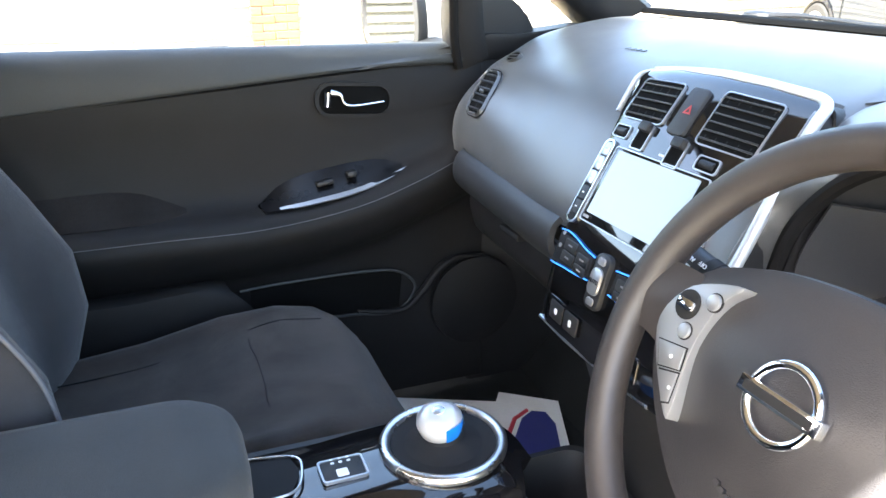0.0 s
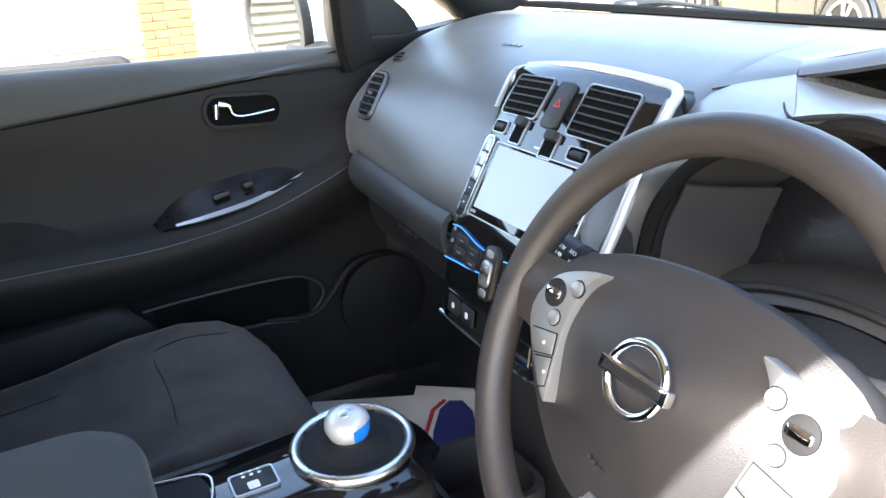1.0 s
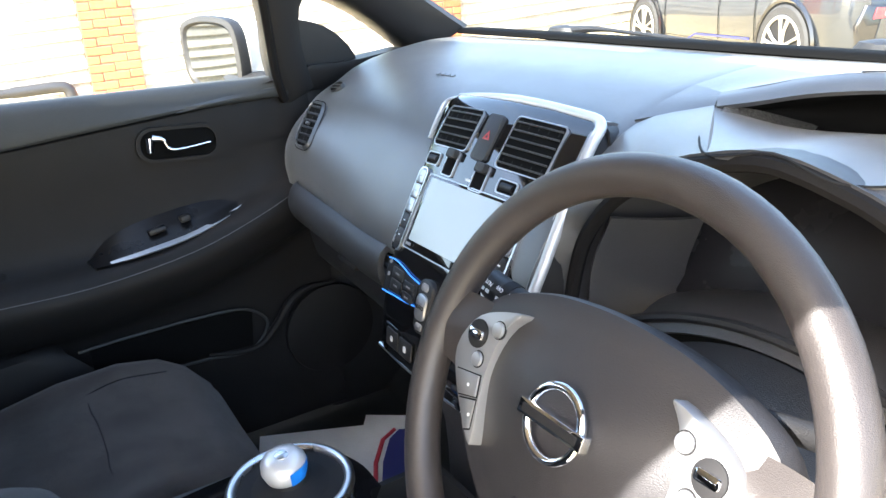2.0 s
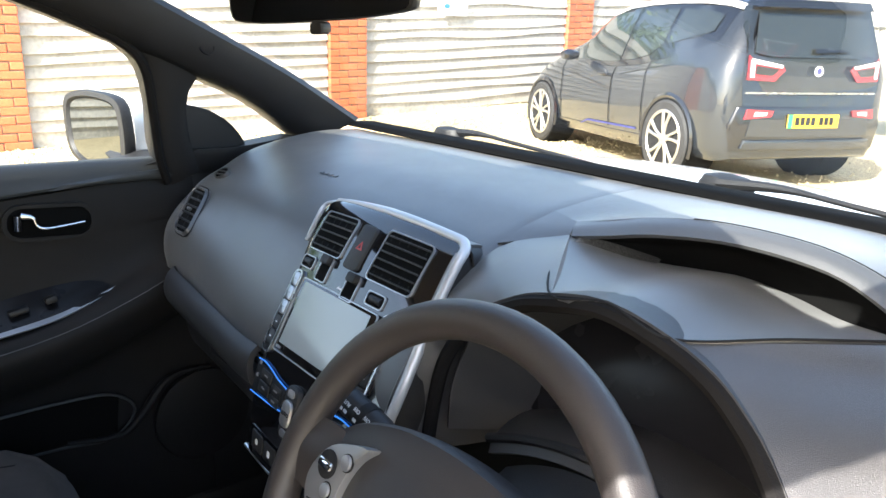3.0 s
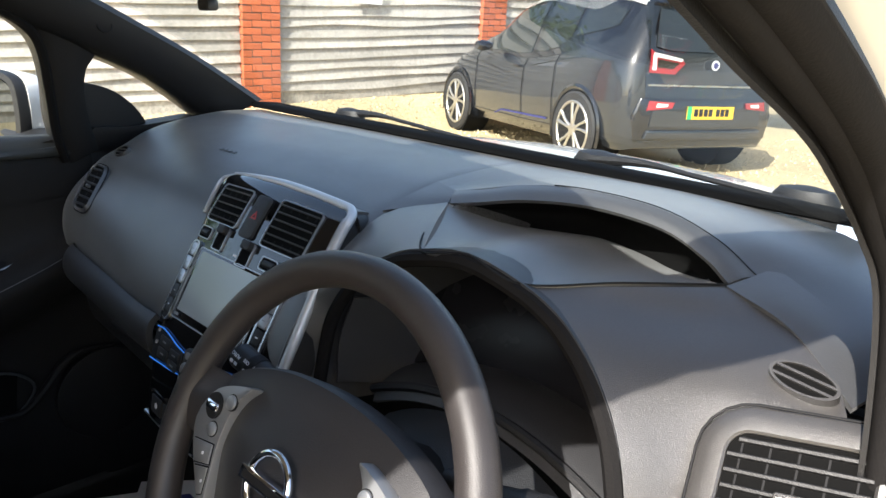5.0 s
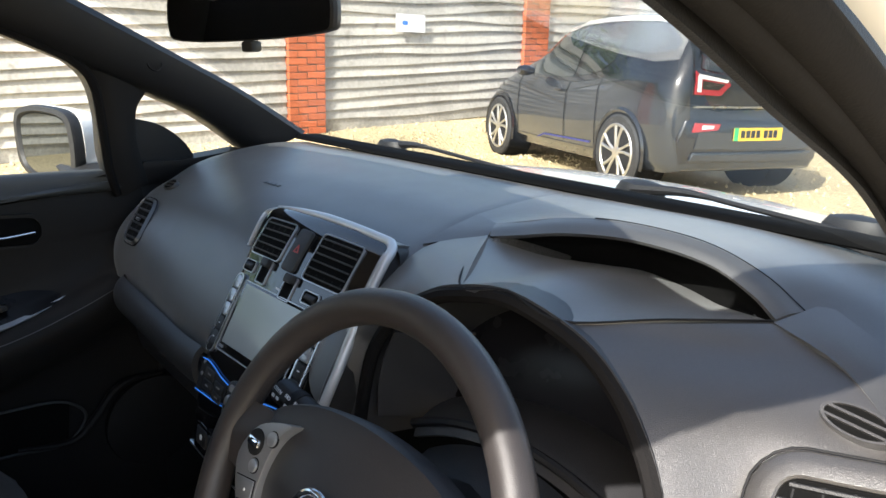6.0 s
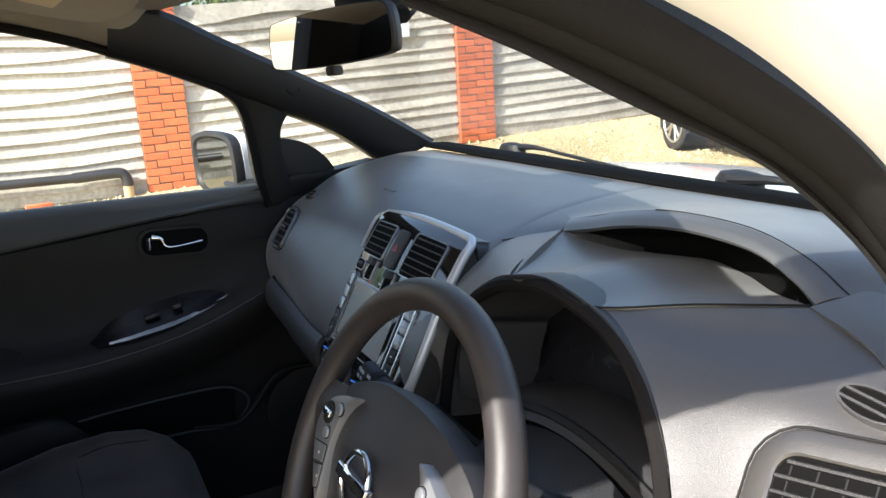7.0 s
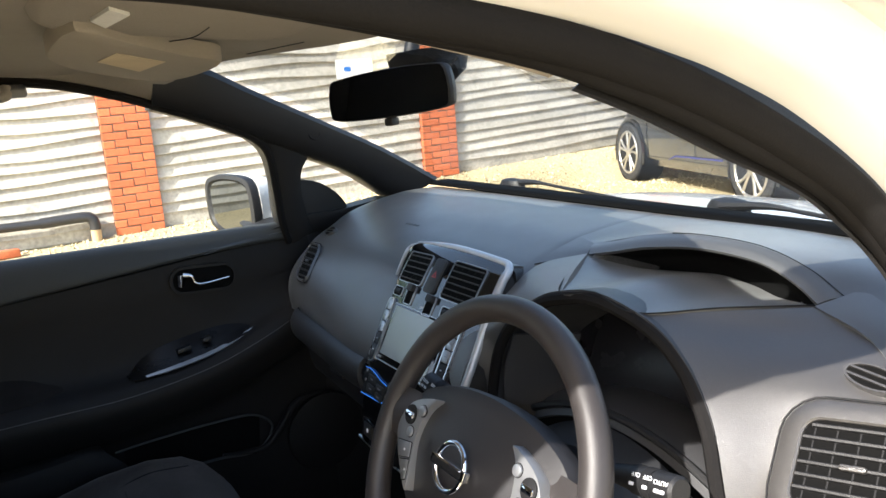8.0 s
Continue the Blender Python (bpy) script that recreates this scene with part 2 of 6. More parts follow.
def prism(outline, f, h0, h1, bevel=0.0):
    """A flat outline (u, v) raised from h0 to h1 through the placing function f(u, v, h), with a bevelled upper edge."""
    cx = sum(p[0] for p in outline) / len(outline)
    cy = sum(p[1] for p in outline) / len(outline)

    def inset(d):
        out = []
        n = len(outline)
        for i, (x, y) in enumerate(outline):
            ax, ay = outline[i - 1]
            bx, by = outline[(i + 1) % n]
            tx, ty = bx - ax, by - ay
            l = math.hypot(tx, ty) or 1.0
            out.append((x - ty / l * d, y + tx / l * d))
        return out

    area = sum(a[0] * b[1] - b[0] * a[1] for a, b in zip(outline, outline[1:] + outline[:1]))
    s = 1 if area > 0 else -1
    rings = [[f(u, v, h0) for u, v in outline]]
    if bevel:
        rings += [[f(u, v, h1 - bevel) for u, v in outline], [f(u, v, h1 - bevel * 0.3) for u, v in inset(s * bevel * 0.3)], [f(u, v, h1) for u, v in inset(s * bevel)]]
    else:
        rings += [[f(u, v, h1) for u, v in outline]]
    return loft(rings)


def frame_ring(outer, inner, f, h0, h1):
    """A flat frame between two outlines of equal count, from h0 to h1."""
    bm = bmesh.new()
    layers = [[bm.verts.new(f(u, v, h)) for u, v in o] for o, h in ((outer, h0), (outer, h1), (inner, h1), (inner, h0))]
    n = len(outer)
    for a, b in zip(layers, layers[1:] + layers[:1]):
        for i in range(n):
            bm.faces.new((a[i], a[(i + 1) % n], b[(i + 1) % n], b[i]))
    return bm


def shifted(outline, du, dv):
    return [(u + du, v + dv) for u, v in outline]


def plane_at(m):
    return lambda u, v, h: m @ Vector((u, v, h))


def basis(origin, xdir, normal):
    """A pose whose z is normal and whose x lies along xdir."""
    z = Vector(normal).normalized()
    x = Vector(xdir)
    x = (x - z * x.dot(z)).normalized()
    y = z.cross(x)
    return Matrix(((x.x, y.x, z.x, origin[0]), (x.y, y.y, z.y, origin[1]), (x.z, y.z, z.z, origin[2]), (0, 0, 0, 1)))


def lettering(name, text, size, m, material, parent, depth=0.0004, align="CENTER"):
    """Raised lettering in the built-in font, as a mesh."""
    cu = bpy.data.curves.new(name, "FONT")
    cu.body, cu.size, cu.extrude, cu.align_x, cu.align_y = text, size, depth, align, "CENTER"
    tmp = bpy.data.objects.new(name, cu)
    scene.collection.objects.link(tmp)
    me = bpy.data.meshes.new_from_object(tmp)
    bpy.data.objects.remove(tmp)
    bpy.data.curves.remove(cu)
    bm = bmesh.new()
    bm.from_mesh(me)
    bpy.data.meshes.remove(me)
    bmesh.ops.transform(bm, matrix=m, verts=bm.verts)
    return part(name, bm, material, parent, smooth=0)


# ---------------------------------------------------------------- dashboard
def dash_profile(x):
    """(y, z) from the windscreen foot over the rolled edge down to the groove, for the passenger's half."""
    far = [(1.01, 1.166), (0.92, 1.166), (0.82, 1.151), (0.750, 1.132), (0.700, 1.106), (0.656, 1.084), (0.630, 1.062), (0.594, 1.028), (0.573, 0.994), (0.566, 0.955), (0.570, 0.918)]
    mid = [(1.005, 1.171), (0.91, 1.169), (0.81, 1.160), (0.745, 1.144), (0.690, 1.124), (0.640, 1.094), (0.605, 1.060), (0.575, 1.020), (0.555, 0.985), (0.541, 0.952), (0.534, 0.920)]
    k = min(1.0, max(0.0, (x + 0.60) / 0.36))
    k = k * k * (3 - 2 * k)
    end = max(0.0, (-0.645 - x) / 0.065) ** 2
    return [(a[0] * (1 - k) + b[0] * k + 0.045 * end * (0.25 + i / 13), a[1] * (1 - k) + b[1] * k - 0.022 * end) for i, (a, b) in enumerate(zip(far, mid))]


dashboard = thing("dashboard", (0, 0.75, 0.9), "dark charcoal moulded plastic dashboard under the windscreen", "dashboard")
xs = [-0.713, -0.703, -0.690, -0.670, -0.64, -0.60, -0.52, -0.42, -0.30, -0.20, -0.10, 0.0, 0.08, 0.147, 0.156]
part("passenger_pad", slab(dense([[(x, y, z - (0.007 if x > 0.15 else 0.0)) for y, z in dash_profile(x)] for x in xs], 3, 4), 0.012, True), DASH, dashboard, "smooth charcoal dash pad with rolled edge")

for k in range(4):
    part("moulded_mark", box(0.010, 0.006, 0.0012, basis((-0.325 + 0.0145 * k, 0.735, 1.1412), (1, 0, 0), (0, -0.38, 0.92)), 0.0005), DASH, dashboard)
# driver's half: arch round the instruments, shelf, brow
ARCH = [(0.165, 0.585, 0.90), (0.163, 0.597, 0.965), (0.178, 0.602, 1.025), (0.222, 0.602, 1.080), (0.287, 0.600, 1.120), (0.339, 0.594, 1.139), (0.400, 0.598, 1.149), (0.460, 0.606, 1.134), (0.503, 0.602, 1.120), (0.533, 0.598, 1.101), (0.560, 0.590, 1.080), (0.590, 0.577, 1.047), (0.610, 0.565, 1.005), (0.627, 0.555, 0.95), (0.635, 0.545, 0.86)]
BROW = [(0.200, 0.785, 1.157), (0.245, 0.792, 1.168), (0.310, 0.795, 1.183), (0.393, 0.796, 1.192), (0.485, 0.801, 1.188), (0.551, 0.804, 1.168), (0.595, 0.806, 1.141)]
BROW_LOW = [(0.215, 0.759, 1.146), (0.258, 0.766, 1.155), (0.325, 0.772, 1.170), (0.415, 0.775, 1.180), (0.500, 0.781, 1.173), (0.553, 0.779, 1.154), (0.582, 0.776, 1.136)]
# face between the stack and the arch
inner = ARCH[0:6]
outer = [(0.150, 0.535, 0.92), (0.150, 0.545, 0.965), (0.150, 0.576, 1.022), (0.150, 0.622, 1.077), (0.155, 0.700, 1.128), (0.212, 0.760, 1.147)]
mid = [(a[0] * 0.5 + b[0] * 0.5, a[1] * 0.5 + b[1] * 0.5, a[2] * 0.5 + b[2] * 0.5 + 0.004) for a, b in zip(inner, outer)]
part("hood_left_face", slab(dense([outer, mid, inner], 5, 4), 0.008), DASH, dashboard, "dark grained plastic cowl beside the instruments")
# top pad behind the brow, reaching the windscreen
top = [[(0.150, 1.005, 1.171), (0.24, 1.005, 1.172), (0.33, 1.005, 1.172), (0.41, 1.005, 1.172), (0.49, 1.005, 1.170), (0.56, 1.000, 1.165), (0.63, 0.990, 1.155), (0.70, 0.94, 1.135), (0.74, 0.92, 1.11)],
       [(0.150, 0.89, 1.168), (0.24, 0.89, 1.172), (0.33, 0.89, 1.179), (0.41, 0.89, 1.182), (0.49, 0.89, 1.178), (0.56, 0.885, 1.168), (0.63, 0.875, 1.150), (0.70, 0.855, 1.127), (0.74, 0.83, 1.105)],
       [(0.150, 0.80, 1.159), (0.200, 0.785, 1.157), (0.310, 0.795, 1.183), (0.393, 0.796, 1.192), (0.485, 0.801, 1.188), (0.551, 0.804, 1.168), (0.595, 0.806, 1.141), (0.67, 0.765, 1.118), (0.735, 0.74, 1.09)]]
part("driver_pad", slab(dense(top, 5, 4), 0.010, True), DASH, dashboard, "charcoal dash pad behind the instrument brow")
ridge = [[(0.150, 0.80, 1.159), (0.200, 0.785, 1.157)], [(0.150, 0.745, 1.146), (0.207, 0.770, 1.152)], [(0.150, 0.702, 1.131), (0.212, 0.760, 1.147)]]
part("ridge_fill", slab(dense(ridge, 3, 3), 0.008, True), DASH, dashboard)
# brow band
part("brow", slab(dense([BROW, [tuple((Vector(a) + Vector(b)) / 2 + Vector((0, -0.002, 0.002))) for a, b in zip(BROW, BROW_LOW)][0:7], BROW_LOW], 3, 5), 0.006, True), DASH, dashboard, "curved matt black visor band over the upper display")
back = [(0.238, 0.790, 1.133), (0.280, 0.836, 1.118), (0.330, 0.856, 1.118), (0.376, 0.868, 1.119), (0.446, 0.846, 1.120), (0.505, 0.813, 1.122), (0.560, 0.782, 1.131)]
lip = [tuple(Vector(a) + Vector((0, 0.007, -0.002))) for a in BROW_LOW]
ceil_ = [tuple(Vector(a).lerp(Vector(b), 0.8) + Vector((0, 0.01, e))) for a, b, e in zip(BROW_LOW, back, (0.004, 0.014, 0.02, 0.02, 0.014, 0.004, -0.006))]
part("display_recess", slab(dense([lip, ceil_, back], 4, 5), 0.004, True), VOID, dashboard, "dark lens of the upper display recess")
# shelf in front of the display
FRONT = [(0.212, 0.760, 1.145), (0.260, 0.682, 1.141), (0.339, 0.594, 1.140), (0.400, 0.598, 1.150), (0.460, 0.607, 1.135), (0.522, 0.682, 1.138), (0.582, 0.770, 1.135)]
midrow = [tuple(Vector(a).lerp(Vector(b), 0.5) + Vector((0, 0, -s))) for a, b, s in zip(FRONT, back, (-0.002, -0.004, -0.007, -0.008, -0.007, -0.005, 0.0))]
part("display_shelf", slab(dense([FRONT, midrow, back], 5, 5), 0.003), DASH, dashboard, "moulded shelf below the upper display")
part("shelf_seam", tube([Vector(q) + Vector((0, 0, 0.001)) for q in cr(FRONT, 6)], 0.0012, 6), DARK, dashboard)
part("brow_seam", tube([Vector(q) + Vector((0, 0.001, 0.001)) for q in cr(BROW, 6)[15:]], 0.0007, 6), DARK, dashboard)
part("grit_strip", slab(dense([[(0.224, 0.764, 1.147), (0.245, 0.792, 1.141), (0.285, 0.842, 1.122)], [(0.226, 0.744, 1.140), (0.250, 0.772, 1.131), (0.288, 0.828, 1.120)]], 2, 3), 0.003), GRIT, dashboard, "coarse textured strip in the recess corner")
# right face with the sunlit panel
RI = ARCH[7:15]
RM = [(0.522, 0.678, 1.136), (0.572, 0.705, 1.117), (0.618, 0.690, 1.100), (0.640, 0.664, 1.080), (0.655, 0.642, 1.050), (0.668, 0.620, 1.010), (0.678, 0.60, 0.95), (0.685, 0.58, 0.86)]
RO = [(0.584, 0.764, 1.135), (0.640, 0.775, 1.121), (0.690, 0.745, 1.104), (0.725, 0.700, 1.080), (0.742, 0.665, 1.05), (0.750, 0.635, 1.01), (0.752, 0.61, 0.95), (0.754, 0.59, 0.86)]
part("right_face", slab(dense([RO, RM, RI], 6, 4), 0.010), HOOD, dashboard, "grained grey plastic panel round the outer air vent")
fill = [[(0.603, 0.835, 1.1465), (0.680, 0.800, 1.1250), (0.738, 0.772, 1.0975)], [(0.596, 0.806, 1.1425), (0.671, 0.767, 1.1200), (0.735, 0.741, 1.0925)], [(0.585, 0.765, 1.1365), (0.655, 0.755, 1.1160), (0.726, 0.708, 1.0840)]]
part("right_fill", slab(dense(fill, 3, 4), 0.006, True), DASH, dashboard)
# instrument cave
# black tube stands for the soft shadow inside the arch, hides slab edges
part("arch_edge", tube([Vector(q) + Vector(((0.40 - q.x) * 0.016, 0.001, -0.003 - 0.004 * max(0.0, q.z - 1.0) / 0.15)) for q in cr(ARCH, 5)], 0.0085, 8), RUBBER, dashboard, "black tube added as the shadow rim of the instrument hood")
cave = [ARCH, [(x * 0.9 + 0.038, y + 0.06, z * 0.97 + 0.025) for x, y, z in ARCH], [(x * 0.82 + 0.068, y + 0.135, z * 0.86 + 0.12) for x, y, z in ARCH]]
part("instrument_hood_lining", slab(dense(cave, 3, 3), 0.004), BINNACLE, dashboard, "black lining of the instrument hood")
clus = plane_at(basis((0.398, 0.722, 1.025), (1, 0, 0), (0, -0.93, 0.36)))
lens = part("cluster_lens", prism([(q.x, q.y) for q in cr([(-0.165, -0.085, 0), (0.0, -0.095, 0), (0.165, -0.085, 0), (0.18, 0.0, 0), (0.13, 0.085, 0), (0.0, 0.112, 0), (-0.13, 0.085, 0), (-0.18, 0.0, 0)], 4, True)], clus, -0.01, 0.0, 0.004), LENS, dashboard, "unlit glossy instrument display")
part("side_gauge_wall", slab(dense([[(0.185, 0.605, 0.93), (0.190, 0.605, 0.99), (0.215, 0.606, 1.05)], [(0.205, 0.645, 0.925), (0.212, 0.645, 0.985), (0.238, 0.645, 1.045)], [(0.232, 0.700, 0.92), (0.238, 0.700, 0.98), (0.258, 0.700, 1.04)]], 4, 4), 0.004), BINNACLE, dashboard, "rounded side wall of the binnacle")


def cowl_row(y, zc, bend, half, n=14):
    return [(0.412 + half * (2 * k / n - 1), y, zc - bend * (half * (2 * k / n - 1)) ** 2) for k in range(n + 1)]


part("column_cowl", slab(dense([cowl_row(0.725, 0.985, 1.2, 0.18, 8), cowl_row(0.67, 0.990, 1.3, 0.18, 8), cowl_row(0.625, 0.985, 1.5, 0.17, 8), cowl_row(0.612, 0.970, 1.6, 0.165, 8)], 4, 3), 0.006, (0, -0.3, 1)), BINNACLE, dashboard, "curved black cowl over the steering column")
part("cowl_lip", tube(cowl_row(0.618, 0.984, 1.5, 0.172, 24), 0.0055, 8), TRIM, dashboard, "rolled black lip of the cowl")
part("column_shroud", slab(dense([cowl_row(0.612, 0.968, 2.4, 0.135, 8), cowl_row(0.565, 0.962, 2.8, 0.125, 8), cowl_row(0.51, 0.945, 3.4, 0.11, 8), cowl_row(0.455, 0.925, 4.2, 0.095, 8)], 4, 3), 0.006, (0, -0.3, 1)), DASH_FACE, dashboard, "grey moulded column shroud")
# lower dash
def lower(x):
    k = min(1.0, max(0.0, (x + 0.62) / 0.40))
    e = 0.06 * (max(0.0, -0.575 - x) / 0.055) ** 2
    return [(x, 0.568 - 0.034 * k + e, 0.926), (x, 0.556 - 0.032 * k + e, 0.917), (x, 0.550 - 0.030 * k + e, 0.900), (x, 0.552 - 0.028 * k + e, 0.882), (x, 0.562 - 0.026 * k + e, 0.870), (x, 0.590 - 0.02 * k + e, 0.862)]


def under(x):
    k = min(1.0, max(0.0, (x + 0.62) / 0.40))
    return [(x, 0.585 - 0.02 * k, 0.866), (x, 0.580 - 0.02 * k, 0.82), (x, 0.605 - 0.02 * k, 0.76), (x, 0.69, 0.725)]


band_x = (-0.625, -0.61, -0.59, -0.56, -0.46, -0.35, -0.22, -0.155)
part("lower_band", slab(dense([lower(x) for x in band_x], 3, 4), 0.01, True), DASH_FACE, dashboard, "charcoal plastic band below the dash groove")
glove = part("glovebox", slab(dense([under(x) for x in band_x[2:]], 3, 4), 0.01, True), TRIM, dashboard, "black plastic glovebox lid")
part("glovebox_latch", box(0.07, 0.012, 0.022, basis((-0.36, 0.560, 0.838), (1, 0, 0), (0, -0.98, 0.15)), 0.004), DARK, glove)
# black strip: the groove's shade put into the colour
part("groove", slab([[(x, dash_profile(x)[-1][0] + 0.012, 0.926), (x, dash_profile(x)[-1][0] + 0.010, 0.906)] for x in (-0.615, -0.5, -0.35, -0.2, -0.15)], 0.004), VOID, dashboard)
part("knee_panel", slab(dense([[(0.150, 0.575, 0.92), (0.155, 0.56, 0.80), (0.16, 0.60, 0.62)], [(0.28, 0.56, 0.93), (0.28, 0.54, 0.80), (0.28, 0.60, 0.62)], [(0.50, 0.56, 0.93), (0.50, 0.54, 0.80), (0.50, 0.60, 0.62)], [(0.62, 0.56, 0.93), (0.62, 0.55, 0.80), (0.62, 0.60, 0.62)], [(0.745, 0.61, 0.90), (0.745, 0.60, 0.80), (0.745, 0.62, 0.62)]], 3, 4), 0.01), TRIM, dashboard, "black lower dash panel")


# ---------------------------------------------------------------- centre stack
STACK = [(0.664, 1.1375), (0.655, 1.1345), (0.646, 1.1285), (0.637, 1.120), (0.612, 1.086), (0.584, 1.040), (0.560, 0.998), (0.538, 0.957), (0.526, 0.934), (0.512, 0.895), (0.505, 0.865), (0.498, 0.83), (0.493, 0.79)]
prof = cr([(0, y, z) for y, z in STACK], 8)
LEN = [0.0]
for a, b in zip(prof, prof[1:]):
    LEN.append(LEN[-1] + (b - a).length)


def on_stack(u, s, h=0.0):
    """The place on the stack's face, u metres from the middle line, s metres down from the top edge, h proud of it."""
    s = min(max(s, 0.0), LEN[-1] - 1e-6)
    i = max(k for k in range(len(LEN) - 1) if LEN[k] <= s)
    t = (s - LEN[i]) / (LEN[i + 1] - LEN[i])
    p = prof[i].lerp(prof[i + 1], t)
    d0 = (prof[min(i + 1, len(prof) - 1)] - prof[max(i - 1, 0)]).normalized()
    d1 = (prof[min(i + 2, len(prof) - 1)] - prof[i]).normalized()
    d = d0.lerp(d1, t).normalized()
    n = Vector((0, d.z, -d.y))
    if n.y > 0:
        n = -n
    return Vector((u - 0.006, p.y, p.z)) + n * (h - 0.010 - 0.010 * (u / 0.16) ** 2)


def s_of(z):
    return next(l for l, q in zip(LEN, prof) if q.z <= z)


def corner(s, r=0.020):
    """How far the face's rounded upper corner draws in."""
    return r - math.sqrt(max(0.0, r * r - (r - s) ** 2)) if s < r else 0.0


def left_edge(s):
    return -0.176 + corner(s) + 0.031 * min(1.0, max(0.0, s - 0.02) / 0.16)


def right_edge(s):
    return 0.154 - corner(s, 0.024) + 0.009 * min(1.0, max(0.0, s - 0.02) / 0.16)


stack = thing("centre_stack", (0, 0.62, 0.8), "gloss black centre console panel with silver edging", "console")
rows = [0.0, 0.0008, 0.002, 0.004, 0.007, 0.011, 0.016, 0.022] + [0.022 + (LEN[-1] - 0.022) * k / 38 for k in range(1, 39)]
part("fascia", slab([[on_stack(left_edge(s) + (right_edge(s) - left_edge(s)) * u, s, 0.014 - 0.009 * max(0.0, 1 - u / 0.10) ** 2) for u in (0, 0.012, 0.025, 0.04, 0.06, 0.08, 0.10, 0.25, 0.5, 0.75, 0.985, 1)] for s in rows], 0.02, True), GLOSS, stack, "piano black fascia")
part("side_skirt", slab([[on_stack(left_edge(s), s, 0.0045), on_stack(left_edge(s) - 0.003, s, -0.03)] for s in rows[3:]], 0.002), GLOSS, stack)
part("side_skirt", slab([[on_stack(right_edge(s), s, 0.0135), on_stack(right_edge(s) + 0.004, s, -0.006), on_stack(right_edge(s) + 0.004, s, -0.03)] for s in rows[3:]], 0.002), TRIM, stack)
part("top_cover", slab([[(u, 0.662, 1.1315 - e), (u - 0.006, 0.680, 1.1275 - e), (u - 0.014, 0.705, 1.119 - e), (u - 0.022, 0.735, 1.105 - 2 * e)] for u, e in ((-0.150, 0.012), (-0.142, 0.003), (-0.06, 0.0), (0.06, 0.0), (0.144, 0.002))], 0.004, True), DASH, stack, "charcoal cover behind the stack top")
# side of the cover in black, so the shaded side is in the colour
part("side_cover", slab([[(u, 0.662, 1.1315 - e), (u - 0.004, 0.680, 1.1275 - e), (u - 0.008, 0.705, 1.119 - e), (u - 0.012, 0.735, 1.105 - e)] for u, e in ((0.1445, 0.002), (0.152, 0.008), (0.155, 0.025), (0.156, 0.06))], 0.003, True), TRIM, stack, "side wall of the stack, its shade painted black")
edge = [on_stack(left_edge(0) + 0.006 + (right_edge(0) - left_edge(0) - 0.006) * k / 8, 0.0, 0.0125) for k in range(8)] + [on_stack(right_edge(s), s, 0.0130) for s in rows[:38]]
part("silver_edge", tube(edge, [0.0028 + 0.0040 * min(1, k / 4) for k in range(len(edge))], 10), KNOB_SILVER, stack, "bright silver edging strip")
part("left_edging", tube([on_stack(left_edge(0.0) + 0.012, 0.0, 0.0105)] + [on_stack(left_edge(s) + 0.002, s, 0.0085) for s in rows if s < 0.085], 0.0036, 8), KNOB_SILVER, stack, "silver edging round the upper corner")
part("edge_groove", tube([on_stack(right_edge(s) - 0.0085, s, 0.0142) for s in rows[7:38]], 0.0012, 6), SATIN, stack)


def stack_prism(name, outline, h0, h1, material, parent, bevel=0.0, label=""):
    return part(name, prism(outline, on_stack, h0, h1, bevel), material, parent, label)


def grille(u0, u1, z0, z1, parent, slats):
    s0, s1 = s_of(z0), s_of(z1)
    c, w, hgt = (u0 + u1) / 2, u1 - u0, s1 - s0
    # black sheet put in for the shade behind the slats
    vent = part("vent", slab([[on_stack(u0 + w * j / 4, s0 + hgt * i / 14, 0.0147) for j in range(5)] for i in range(15)], 0.004), VOID, parent, "air vent with horizontal slats")
    o, i_ = shifted(rounded(w + 0.003, hgt + 0.003, 0.007), c, (s0 + s1) / 2), shifted(rounded(w, hgt, 0.006), c, (s0 + s1) / 2)
    part("vent_frame", frame_ring(o, i_, on_stack, 0.010, 0.0165), SATIN, vent, "thin silver vent frame")
    for k in range(slats):
        s = s0 + hgt * (k + 0.6) / (slats + 0.2)
        part("slat", loft([[on_stack(u, s - 0.0012, 0.0160), on_stack(u, s - 0.0002, 0.0178), on_stack(u, s + 0.0010, 0.0174), on_stack(u, s + 0.0010, 0.0150)] for u in (u0 + 0.002, u1 - 0.002)]), BINNACLE, vent)
    for k in range(5):
        u = u0 + w * (k + 0.5) / 5
        part("vane", loft([[on_stack(u - 0.001, s, 0.0146), on_stack(u + 0.001, s, 0.0146), on_stack(u + 0.001, s, 0.0152), on_stack(u - 0.001, s, 0.0152)] for s in (s0 + 0.003, s1 - 0.003)]), DARK, vent)
    return vent


grille(-0.130, -0.044, 1.123, 1.078, stack, 5)
grille(0.028, 0.115, 1.124, 1.070, stack, 6)
hz = stack_prism("hazard_button", shifted(rounded(0.032, 0.064, 0.006), -0.010, s_of(1.098)), 0.012, 0.019, DASH_FACE, stack, 0.002, "long grey hazard button with red triangle")
tri = [(-0.008 + 0.008 * math.sin(a), s_of(1.098) - 0.008 * math.cos(a)) for a in (0, 2.094, 4.189)]
tri_in = [(-0.008 + 0.004 * math.sin(a), s_of(1.098) - 0.004 * math.cos(a)) for a in (0, 2.094, 4.189)]
part("hazard_mark", frame_ring(tri, tri_in, on_stack, 0.0188, 0.0196), RED_MARK, hz)
